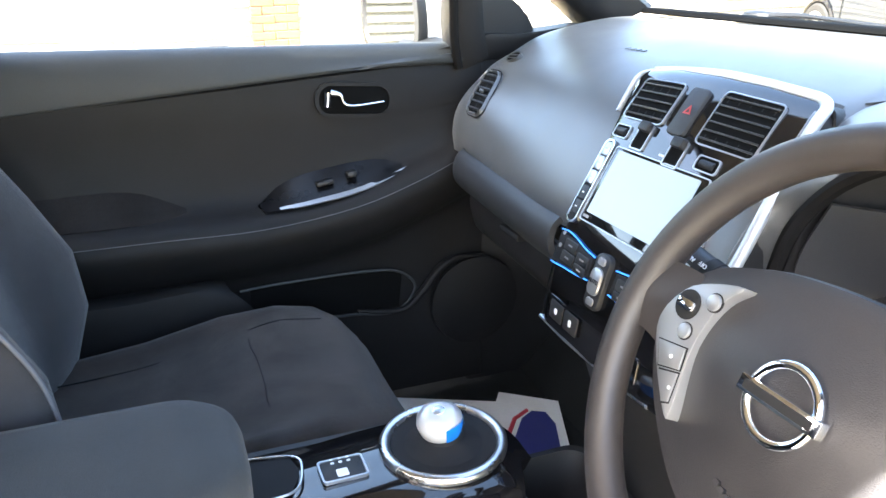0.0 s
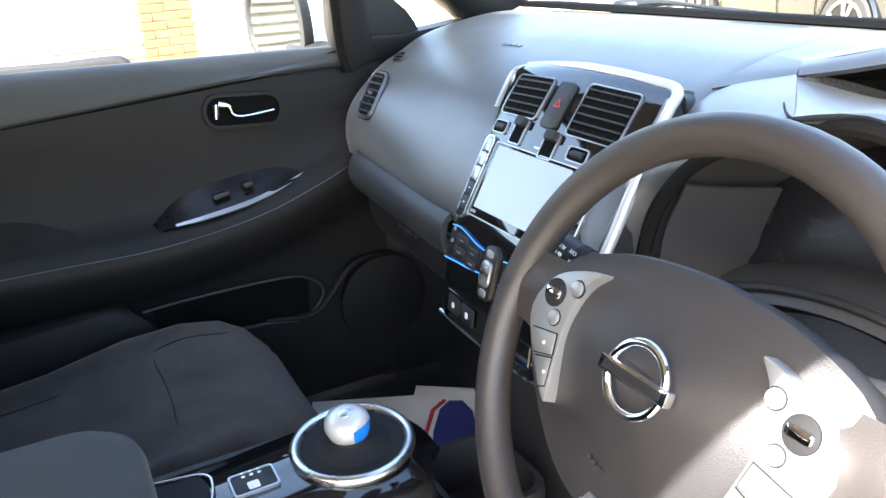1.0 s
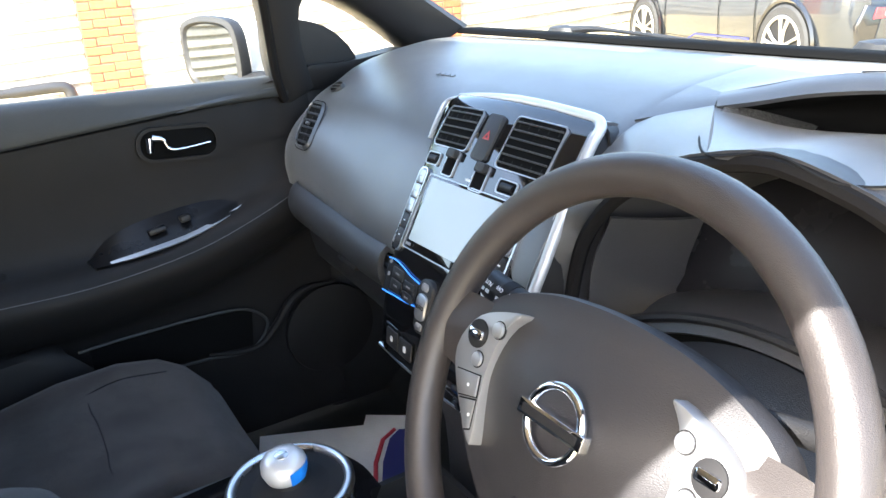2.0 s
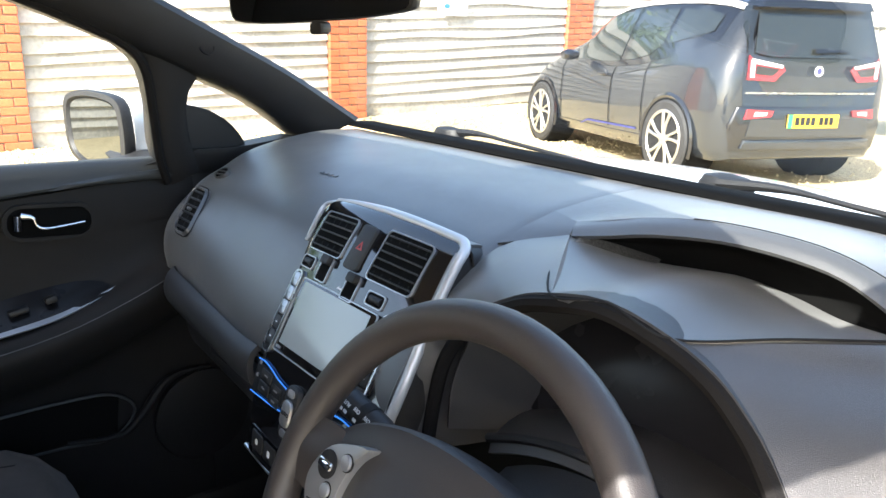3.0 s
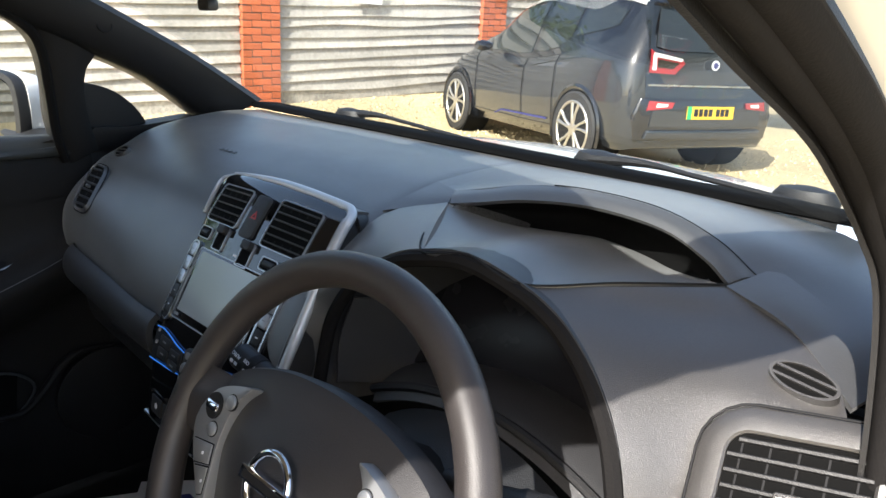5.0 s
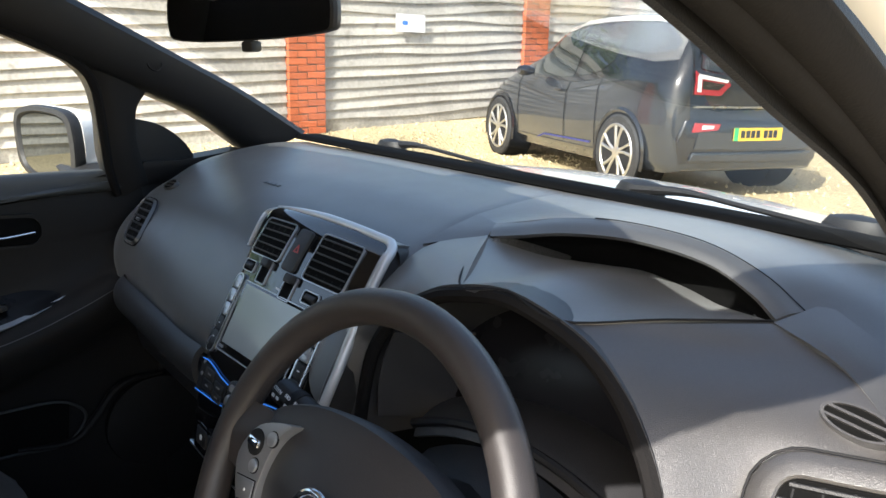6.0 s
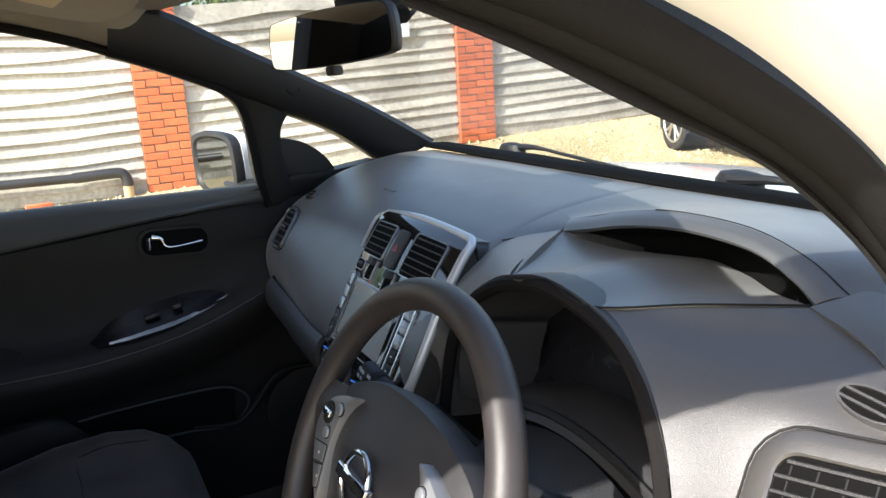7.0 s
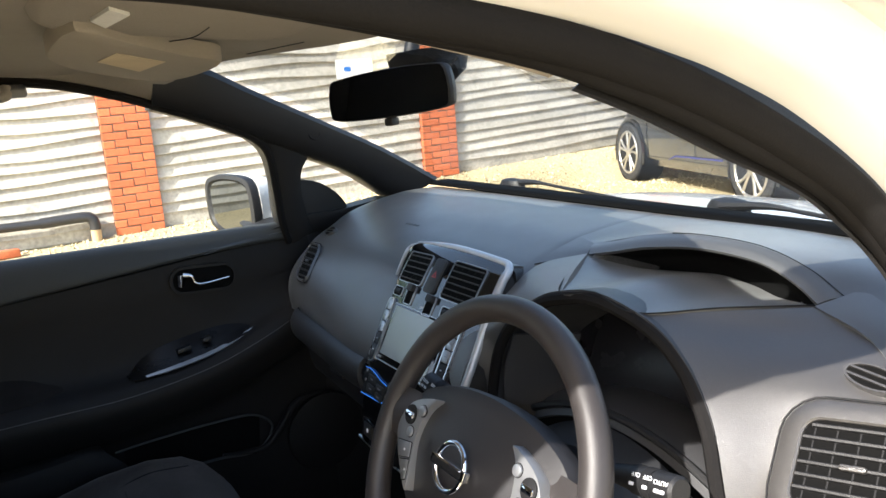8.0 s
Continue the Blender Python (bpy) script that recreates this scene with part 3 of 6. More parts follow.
# vent wheels and sliders
for u, z in ((-0.114, 1.062), (0.064, 1.053)):
    s = s_of(z)
    w = stack_prism("vent_wheel_slot", shifted(rounded(0.034, 0.017, 0.004), u, s), 0.012, 0.0152, VOID, stack)
    part("vent_wheel", tube([on_stack(u - 0.011, s, 0.013), on_stack(u + 0.011, s, 0.013)], 0.0055, 12), TRIM, w)
    o, i_ = shifted(rounded(0.036, 0.019, 0.004), u, s), shifted(rounded(0.033, 0.016, 0.004), u, s)
    part("slot_frame", frame_ring(o, i_, on_stack, 0.013, 0.0162), SATIN, w)
for u, z in ((-0.066, 1.060), (0.008, 1.056)):
    s = s_of(z)
    w = stack_prism("vent_slider_slot", shifted(rounded(0.026, 0.034, 0.003), u, s), 0.012, 0.0152, VOID, stack)
    stack_prism("slider_knob", shifted(rounded(0.020, 0.013, 0.003), u + 0.002, s - 0.013), 0.014, 0.024, TRIM, w, 0.002)
    o, i_ = shifted(rounded(0.028, 0.036, 0.003), u, s), shifted(rounded(0.025, 0.033, 0.003), u, s)
    part("slot_frame", frame_ring(o, i_, on_stack, 0.013, 0.0160), SATIN, w)
# head unit
sc = (s_of(1.037) + s_of(0.957)) / 2
hu = stack_prism("head_unit_bezel", shifted(rounded(0.186, 0.108, 0.004), -0.008, sc + 0.002), 0.012, 0.0175, GLOSS, stack, 0.001, "gloss black bezel of the head unit")
o, i_ = shifted(rounded(0.186, 0.108, 0.004), -0.008, sc + 0.002), shifted(rounded(0.183, 0.105, 0.004), -0.008, sc + 0.002)
part("bezel_line", frame_ring(o, i_, on_stack, 0.016, 0.0182), SATIN, hu)
# pale colour here is painted sky glare on a blank screen
stack_prism("screen", shifted(rounded(0.164, 0.090, 0.002), -0.010, sc - 0.002), 0.0172, 0.0180, SCREEN_GLARE, hu, label="blank touch screen with sky glare painted as pale grey")
stack_prism("screen_mark", shifted(rounded(0.014, 0.004, 0.0005), -0.088, sc + 0.049), 0.0176, 0.0182, MARK_GREY, hu)
for side in (-1, 1):
    u0 = -0.008 + side * 0.113
    strip = stack_prism("button_strip", shifted(rounded(0.024, 0.122, 0.009), u0, sc + 0.004), 0.012, 0.0165, DARK, stack, 0.001, "silver-framed strip of radio buttons")
    o, i_ = shifted(rounded(0.026, 0.124, 0.010), u0, sc + 0.004), shifted(rounded(0.021, 0.119, 0.008), u0, sc + 0.004)
    part("strip_frame", frame_ring(o, i_, on_stack, 0.014, 0.0180), SILVER, strip)
    for k in range(3):
        stack_prism("silver_key", shifted(rounded(0.0185, 0.0205, 0.004), u0, sc - 0.044 + 0.0215 * k), 0.0155, 0.0190, SATIN, strip, 0.0015)
        stack_prism("key_mark", shifted(rounded(0.006, 0.0016, 0.0005), u0, sc - 0.044 + 0.0215 * k), 0.0188, 0.0193, MARK_GREY, strip)
    for k in range(2):
        stack_prism("black_key", shifted(rounded(0.0185, 0.0205, 0.004), u0, sc + 0.022 + 0.0215 * k), 0.0155, 0.0185, TRIM, strip, 0.0015)
        stack_prism("key_mark", shifted(rounded(0.005, 0.002, 0.0005), u0, sc + 0.022 + 0.0215 * k), 0.0183, 0.0188, MARK, strip)
# climate panel with blue lines
cz = s_of(0.903)
for side in (-1, 1):
    f = lambda u, v, h, side=side: on_stack(-0.008 + side * u, cz + v, h)
    wing = part("climate_wing", prism([(0.026, -0.013), (0.050, -0.016), (0.075, -0.021), (0.122, -0.022), (0.124, 0.021), (0.085, 0.017), (0.026, 0.012)], f, 0.012, 0.0165, 0.001), DARK, stack, "climate key pad edged with blue light")
    for line in ([(0.024, -0.016), (0.050, -0.019), (0.075, -0.024), (0.100, -0.027), (0.122, -0.025)], [(0.024, 0.015), (0.055, 0.018), (0.085, 0.020), (0.105, 0.022), (0.126, 0.024)]):
        part("blue_line", tube(cr([f(u, v, 0.0165) for u, v in line], 4), 0.0010, 6), BLUE_LINE, wing, "thin glowing blue line")
    for u, v, w, h in ((0.048, -0.003, 0.030, 0.014), (0.048, 0.011, 0.030, 0.012), (0.084, -0.011, 0.034, 0.015), (0.084, 0.006, 0.034, 0.015)):
        key = part("climate_key", prism(shifted(rounded(w, h, 0.002), u, v), f, 0.016, 0.0178, 0.0006), TRIM, wing)
        part("key_mark", prism(shifted(rounded(0.011, 0.0022, 0.0005), u, v), f, 0.0177, 0.0181), MARK_GREY, wing)
    for v in (-0.022, -0.004):
        part("climate_dot", prism(shifted(rounded(0.006, 0.006, 0.0028), 0.112, v), f, 0.016, 0.0178), MARK_GREY, wing)
knobf = lambda u, v, h: on_stack(-0.008 + u, cz + 0.008 + v, h)
knob = part("climate_knob", prism(rounded(0.032, 0.072, 0.011), knobf, 0.012, 0.022, 0.003), TRIM, stack, "upright climate rocker with silver key")
part("auto_key", prism(rounded(0.023, 0.034, 0.009), knobf, 0.021, 0.025, 0.002), SATIN, knob, "silver AUTO key")
for v, nm in ((-0.026, "up_key"), (0.026, "down_key")):
    part(nm, prism(shifted(rounded(0.016, 0.010, 0.004), 0, v), knobf, 0.0215, 0.0235, 0.001), SATIN if v > 0 else MARK_GREY, knob)
lettering("auto_mark", "AUTO", 0.0075, basis(knobf(0, 0.0, 0.0252), (1, 0, 0), knobf(0, 0, 1) - knobf(0, 0, 0)), DARK, knob)
# lower switch panel
lz = s_of(0.822)
low = stack_prism("switch_panel", shifted(rounded(0.21, 0.034, 0.005), -0.008, lz), 0.012, 0.0165, GLOSS, stack, 0.001, "black switch strip below the climate keys")
for u in (-0.085, -0.045):
    stack_prism("switch", shifted(rounded(0.036, 0.026, 0.003), u, lz), 0.016, 0.018, TRIM, low, 0.001)
for u, o in ((-0.085, rounded(0.008, 0.008, 0.003)), (-0.045, rounded(0.007, 0.009, 0.002))):
    stack_prism("switch_mark", shifted(o, u, lz), 0.0178, 0.0184, MARK, low)
part("silver_foot_line", tube([on_stack(-0.008 + u, LEN[-1] - 0.001, 0.012) for u in (-0.13, -0.05, 0.05, 0.13)], 0.003, 8), SILVER, stack)
stack_prism("radio_mark", shifted(rounded(0.018, 0.003, 0.001), -0.010, s_of(1.0475)), 0.0138, 0.0146, MARK, stack)
# lower tunnel end
part("stack_base", slab(dense([[(-0.15, 0.515, 0.80), (-0.15, 0.56, 0.74), (-0.14, 0.60, 0.62), (-0.14, 0.60, 0.36)], [(0.0, 0.505, 0.80), (0.0, 0.55, 0.74), (0.0, 0.58, 0.62), (0.0, 0.58, 0.36)], [(0.145, 0.515, 0.80), (0.145, 0.56, 0.74), (0.14, 0.60, 0.62), (0.14, 0.60, 0.36)]], 4, 4), 0.02), TRIM, stack, "black plastic below the stack")


# ---------------------------------------------------------------- outer vents
def round_vent(m, w, h, parent, slats=2):
    f = plane_at(m)
    v = part("demister", prism([(w / 2 * math.cos(a), h / 2 * math.sin(a)) for a in (2 * math.pi * k / 24 for k in range(24))], f, -0.018, 0.0015), VOID, parent, "small oval demister vent")
    o = [(w / 2 * 1.12 * math.cos(a), h / 2 * 1.15 * math.sin(a)) for a in (2 * math.pi * k / 24 for k in range(24))]
    i_ = [(w / 2 * math.cos(a), h / 2 * math.sin(a)) for a in (2 * math.pi * k / 24 for k in range(24))]
    part("rim", frame_ring(o, i_, f, -0.018, 0.0035), HOOD, v)
    for k in range(slats):
        y = h * ((k + 1) / (slats + 1) - 0.5)
        l = w / 2 * math.sqrt(1 - (2 * y / h) ** 2)
        part("slat", loft([[f(x, y - 0.0012, 0.0012), f(x, y + 0.0012, 0.0012), f(x, y + 0.0012, 0.0034), f(x, y - 0.0012, 0.0034)] for x in (-l, l)]), HOOD, v)


def side_vent(m, w, h, lean, parent, slats, vanes, material, lift=0.0, wide=0.02, slat_material=None):
    f0 = plane_at(m)
    f = lambda u, v, d: f0(u + lean * v, v, d + lift)
    v = part("side_vent", prism(rounded(w, h, 0.016), f, -0.012, 0.0015), VOID, parent, "outer air vent with slats")
    rings = [[f(u, q, d) for u, q in rounded(w + e, h + e, 0.016 + e / 2)] for e, d in ((0.0, 0.0), (0.0008, 0.0040), (0.005, 0.0058), (wide * 0.5, 0.0045), (wide * 0.92, 0.0005), (wide, -0.0015), (wide + 0.002, -0.028))]
    part("vent_bezel", loft(rings, False), material, v)
    part("bezel_seam", tube([f(u, q, -0.0005) for u, q in rounded(w + wide + 0.002, h + wide + 0.002, 0.016 + wide / 2)], 0.0012, 6, closed=True), DARK, v)
    for k in range(slats):
        y = h * ((k + 0.5) / slats - 0.5)
        e = w / 2 - 0.001 - 0.010 * max(0.0, abs(2 * y / h) - 0.6) / 0.4
        part("slat", loft([[f(x, y - 0.0022, 0.0012), f(x, y - 0.0012, 0.0056), f(x, y + 0.0010, 0.0060), f(x, y + 0.0020, 0.0050), f(x, y + 0.0020, 0.0012)] for x in (-e, e)]), slat_material or material, v)
    for k in range(vanes):
        x = w * ((k + 0.5) / vanes - 0.5)
        part("vane", loft([[f(x - 0.0008, y, 0.0010), f(x + 0.0008, y, 0.0010), f(x + 0.0008, y, 0.0022), f(x - 0.0008, y, 0.0022)] for y in (-h / 2 + 0.003, h / 2 - 0.003)]), DARK, v)
    part("vent_tab", prism(rounded(w * 0.24, 0.006, 0.003), f, 0.004, 0.010, 0.002), material, v)
    return v


side_vent(basis((-0.588, 0.604, 1.038), (1, 0.02, 0), (-0.02, -0.75, 0.64)), 0.060, 0.088, -0.36, dashboard, 6, 1, DASH, 0.001, 0.012, TRIM)
round_vent(basis((-0.615, 0.678, 1.0985), (1, 0.1, 0), (-0.05, -0.55, 0.83)), 0.036, 0.026, dashboard, 2)
side_vent(basis((0.719, 0.628, 1.030), (1, 0.25, 0.12), (0.12, -0.80, 0.58)), 0.102, 0.086, 0.08, dashboard, 7, 5, HOOD, 0.010, 0.046, TRIM)
round_vent(basis((0.688, 0.703, 1.0945), (1, -0.05, -0.05), (0.10, -0.55, 0.83)), 0.052, 0.026, dashboard, 2)

# ---------------------------------------------------------------- steering wheel
WC, WT, WR = Vector((0.403, 0.395, 0.978)), 25.0, 0.194
wheel_m = basis(WC, (1, 0, 0), (0, -math.cos(radians(WT)), math.sin(radians(WT))))
wf = plane_at(wheel_m)
wheel = thing("steering_wheel", WC, "brown-black leather three-spoke steering wheel with silver keys", "steering wheel")
rim_pts = [wf(WR * math.cos(a), WR * math.sin(a), 0) for a in (2 * math.pi * k / 72 for k in range(72))]
part("rim", tube(rim_pts, 0.0170, 16, closed=True), LEATHER, wheel, "grained leather wheel rim")
half_pad = [(0.03, 0.0895), (0.090, 0.080), (0.145, 0.055), (0.166, 0.004), (0.140, -0.050), (0.086, -0.100), (0.040, -0.120)]
pad = half_pad + [(0.0, -0.118)] + [(-x, y) for x, y in reversed(half_pad)]
padc = [(q.x, q.y) for q in cr([(x, y, 0) for x, y in pad], 4, True)]
rings = []
for k, h in ((0.97, -0.035), (1.0, -0.014), (0.98, -0.004), (0.90, 0.001), (0.78, 0.004), (0.6, 0.0105), (0.4, 0.0190), (0.2, 0.0255), (0.05, 0.0280)):
    rings.append([wf(x * k, y * k, h) for x, y in padc])
part("airbag_cover", loft(rings), AIRBAG, wheel, "grained airbag cover")
for side in (-1, 1):
    sp = [[wf(side * x * 1.075, y * 1.05, h) for x, y, h in row] for row in ([(0.085, 0.045, -0.006), (0.125, 0.050, -0.002), (0.158, 0.050, 0.002), (0.182, 0.045, 0.004)], [(0.085, 0.02, 0.002), (0.13, 0.022, 0.006), (0.158, 0.020, 0.009), (0.184, 0.016, 0.010)], [(0.085, -0.035, -0.004), (0.125, -0.022, -0.002), (0.158, -0.012, 0.002), (0.182, -0.016, 0.004)])]
    part("spoke", slab(dense(sp, 4, 4), 0.02, side > 0), LEATHER, wheel, "leather side spoke")
    key = [(0.078, 0.060), (0.110, 0.051), (0.131, 0.037), (0.143, 0.008), (0.127, -0.022), (0.092, -0.057), (0.088, -0.050), (0.0925, -0.025), (0.0965, 0.0), (0.0945, 0.026), (0.088, 0.046)]
    keyc = [(side * q.x, q.y) for q in cr([(x, y, 0) for x, y in key], 3, True)]
    pl = part("key_plate", prism(keyc, wf, -0.006, 0.0185, 0.0010), KEY_SILVER, wheel, "silver plate of wheel keys")
    dial = [(side * 0.1200 + 0.0125 * math.cos(a), 0.028 + 0.0125 * math.sin(a)) for a in (2 * math.pi * k / 20 for k in range(20))]
    part("menu_dial", prism(dial, wf, 0.0175, 0.0205, 0.001), DARK, pl, "round menu rocker")
    part("menu_rocker", prism(shifted(rounded(0.019, 0.009, 0.003), side * 0.1200, 0.028), wf, 0.0205, 0.0235, 0.002), CHROME, pl)
    for x, y, r in ((0.0965, 0.0395, 0.0068), (0.1105, 0.0085, 0.0064)):
        part("key_gap", prism([(side * x + (r + 0.0011) * math.cos(a), y + (r + 0.0011) * math.sin(a)) for a in (2 * math.pi * k / 16 for k in range(16))], wf, 0.0175, 0.0191), DARK, pl)
        part("round_key", prism([(side * x + r * math.cos(a), y + r * math.sin(a)) for a in (2 * math.pi * k / 16 for k in range(16))], wf, 0.0175, 0.0218, 0.0015), SATIN, pl)
    for o in ([(0.1005, -0.003), (0.130, -0.008), (0.1190, -0.026), (0.0970, -0.020)], [(0.0960, -0.023), (0.116, -0.029), (0.0990, -0.049), (0.0925, -0.046)]):
        cx, cy = sum(q[0] for q in o) / 4, sum(q[1] for q in o) / 4
        part("key_gap", prism([(side * (cx + (x - cx) * 1.10), cy + (y - cy) * 1.12) for x, y in o], wf, 0.0175, 0.0191), DARK, pl)
        part("long_key", prism([(side * x, y) for x, y in o], wf, 0.0175, 0.0204, 0.0006), KEY_SILVER, pl)
        part("key_dot", prism(shifted(rounded(0.003, 0.003, 0.0014), side * (o[0][0] + o[2][0]) / 2, (o[0][1] + o[2][1]) / 2), wf, 0.0202, 0.0209), MARK, pl)
bot = [[wf(x, y, h) for x, y, h in row] for row in ([(-0.030, -0.10, 0.0), (-0.032, -0.14, 0.0), (-0.045, -0.196, 0.002)], [(0.0, -0.10, 0.008), (0.0, -0.14, 0.008), (0.0, -0.198, 0.010)], [(0.030, -0.10, 0.0), (0.032, -0.14, 0.0), (0.045, -0.196, 0.002)])]
part("lower_spoke", slab(dense(bot, 4, 4), 0.02), SATIN, wheel, "silver lower spoke")
# round badge with a cross bar, kept plain
bm_ = basis(wf(0.003, 0.005, 0.0285), wheel_m.to_3x3() @ Vector((1, 0, 0)), wheel_m.to_3x3() @ Vector((0, 0, 1)))
bf = plane_at(bm_)
badge = part("badge_ring", tube([bf(0.0268 * math.cos(a), 0.0268 * math.sin(a), 0.003) for a in (2 * math.pi * k / 40 for k in range(40))], 0.0036, 10, closed=True), CHROME, wheel, "plain chrome ring badge with bar")
part("badge_bar", prism(rounded(0.068, 0.0120, 0.001), bf, 0.0, 0.0085, 0.0012), CHROME, badge)
part("badge_inset", prism(rounded(0.058, 0.0065, 0.001), bf, 0.008, 0.0091), DARK, badge)
for k in range(3):
    part("moulded_mark", prism(shifted(rounded(0.005, 0.004, 0.001), -0.026 + 0.0065 * k, -0.072 - 0.002 * k), wf, 0.005, 0.0135), AIRBAG, wheel)
part("column", loft([[wf(0.055 * math.cos(a) * k, 0.05 * math.sin(a) * k - 0.008, h) for a in (2 * math.pi * i / 20 for i in range(20))] for k, h in ((0.8, -0.02), (1.0, -0.06), (1.15, -0.12), (1.25, -0.22))]), TRIM, wheel, "black steering column shroud")


def stalk(side, parent_label):
    st = thing("indicator_stalk" if side < 0 else "wiper_stalk", wf(side * 0.06, 0.03, -0.06), parent_label, "stalk")
    lift = 0.024 if side > 0 else 0.0
    a, b = wf(side * 0.085, 0.030 + lift, -0.085), wf(side * 0.228, 0.055 + lift, -0.065)
    d = (b - a)
    part("lever", tube([a, a + d * 0.35, a + d * 0.55, a + d * 0.6, a + d * 0.98, b], [0.009, 0.010, 0.013, 0.0155, 0.0150, 0.012], 16), TRIM, st, "black lever")
    part("ring", tube([a + d * 0.72, a + d * 0.80], [0.0162, 0.0160], 16), DARK, st)
    n = (wheel_m.to_3x3() @ Vector((0, 0, 1)))
    for text, k, y in (("OFF", 0.66, 0.006), ("AUTO", 0.90, 0.0045), ("OFF", 0.775, 0.006)):
        lettering("mark", text, 0.0062, basis(a + d * k + n * 0.0158 + (wheel_m.to_3x3() @ Vector((0, y, 0))), d * -side, n), MARK, st)
    for k in (0.64, 0.77, 0.88, 0.93):
        part("mark_bar", prism(rounded(0.006, 0.0035, 0.001), plane_at(basis(a + d * k + n * 0.0155 - (wheel_m.to_3x3() @ Vector((0, 0.004, 0))), d, n)), 0, 0.0006), MARK, st)
    return st


stalk(-1, "black lighting stalk with white printed marks")
stalk(1, "black wiper stalk with white printed marks")

# ---------------------------------------------------------------- passenger door
def belt(y):
    return 1.117 - 0.010 * y


def arm_z(y):
    return 0.818 + 0.15 * max(0.0, y - 0.2) + 0.22 * max(0.0, y - 0.42)


door = thing("passenger_door", (-0.74, 0.2, 0.4), "closed black passenger door with cloth armrest", "car door")
ys = [-0.75, -0.45, -0.22, 0.0, 0.18, 0.36, 0.50, 0.60, 0.66]
cols = []
for y in ys:
    b = belt(y)
    f = max(0.0, (y - 0.40) / 0.26)
    g = max(0.0, (0.12 - y) / 0.3) if y < 0.12 else 0.0
    g = min(1.0, g)
    arm = arm_z(y)
    cols.append([(-0.800, y, b + 0.002), (-0.765, y, b + 0.003), (-0.745, y, b - 0.006), (-0.732, y, b - 0.030), (-0.727, y, b - 0.06), (-0.724, y, b - 0.11), (-0.724, y, 0.5 * arm + 0.5 * b - 0.02), (-0.718 + 0.012 * g, y, arm + 0.045), (-0.700 + 0.012 * g, y, arm + 0.014), (-0.655 - 0.035 * f, y, arm), (-0.632 - 0.040 * f, y, arm - 0.018), (-0.630 - 0.035 * f, y, arm - 0.05), (-0.660 - 0.02 * f, y, arm - 0.10), (-0.700, y, arm - 0.14), (-0.712, y, 0.62), (-0.705, y, 0.50), (-0.70, y, 0.36)])
part("door_card", slab(dense(cols, 4, 3), 0.02), DOORP, door, "black moulded door panel")
pad_rows = []
for y in ys:
    b, sm = belt(y), 1.040 + 0.084 * y
    pad_rows.append([(-0.792, y, b + 0.004), (-0.764, y, b + 0.006), (-0.742, y, b - 0.004), (-0.728, y, b - 0.026), (-0.7215, y, 0.5 * (b - 0.026) + 0.5 * sm), (-0.7205, y, sm + 0.006), (-0.7235, y, sm + 0.001)])
part("belt_pad", slab(dense(pad_rows, 4, 4), 0.006), DOOR_SHEEN, door, "smooth pad along the window sill, sky sheen painted as grey")
part("belt_seam", tube(cr([(-0.7270, y, 1.038 + 0.084 * y) for y in ys], 4), 0.0022, 6), VOID, door)
part("arm_stitch", tube(cr([(-0.6315 - 0.040 * max(0.0, (y - 0.40) / 0.26), y, arm_z(y) - 0.016) for y in ys[:-1]], 4), 0.0008, 5), STITCH, door)
# handle in its recess
hf = plane_at(basis((-0.7235, 0.385, 1.017), (0, 1, -0.06), (1, 0, 0.06)))
# flat black plate: the recess's shade is painted, not hollowed
cup = part("handle_cup", prism(rounded(0.145, 0.058, 0.026), hf, -0.004, 0.0035, 0.0015), VOID, door, "black plate painted as the shade of the handle recess")
part("cup_frame", frame_ring(rounded(0.158, 0.068, 0.032), rounded(0.142, 0.054, 0.024), hf, -0.003, 0.007), DOORP, cup)
part("lever", tube(cr([hf(-0.048, 0.014, 0.008), hf(-0.030, 0.010, 0.012), hf(-0.022, -0.006, 0.013), hf(0.0, -0.010, 0.013), hf(0.058, -0.002, 0.011)], 5), [0.0075 - 0.0048 * min(1, i / 8) for i in range(21)], 10), CHROME, cup, "chrome door lever")
part("lock_knob", tube([hf(-0.054, -0.012, 0.004), hf(-0.054, 0.016, 0.009)], 0.008, 10), CHROME, cup)
# switch panel on the armrest
sw = [[(-0.716, 0.175, arm_z(0.175) + 0.012), (-0.716, 0.25, 0.872), (-0.716, 0.36, 0.893), (-0.716, 0.45, 0.897), (-0.705, 0.52, 0.893)], [(-0.690, 0.18, arm_z(0.18) + 0.012), (-0.685, 0.25, 0.850), (-0.690, 0.36, 0.868), (-0.700, 0.45, 0.884), (-0.702, 0.52, 0.891)], [(-0.662, 0.19, arm_z(0.19) + 0.008), (-0.655, 0.25, arm_z(0.25) + 0.007), (-0.660, 0.36, arm_z(0.36) + 0.007), (-0.676, 0.45, arm_z(0.45) + 0.009), (-0.698, 0.52, 0.886)]]
pan = part("switch_plate", slab(dense(sw, 3, 5), 0.006), PLATE_BLACK, door, "black window switch plate")
# added strip: the highlight on the plate's lower edge, made in silver
part("plate_trim", slab(dense([[(-0.664, 0.215, arm_z(0.215) + 0.012), (-0.660, 0.28, arm_z(0.28) + 0.012), (-0.668, 0.38, arm_z(0.38) + 0.012), (-0.694, 0.50, 0.888)], [(-0.659, 0.217, arm_z(0.215) + 0.009), (-0.650, 0.28, arm_z(0.28) + 0.007), (-0.657, 0.38, arm_z(0.38) + 0.007), (-0.692, 0.503, 0.884)]], 2, 4), 0.003), SATIN, pan, "silver strip painted as the gloss highlight on the switch plate")
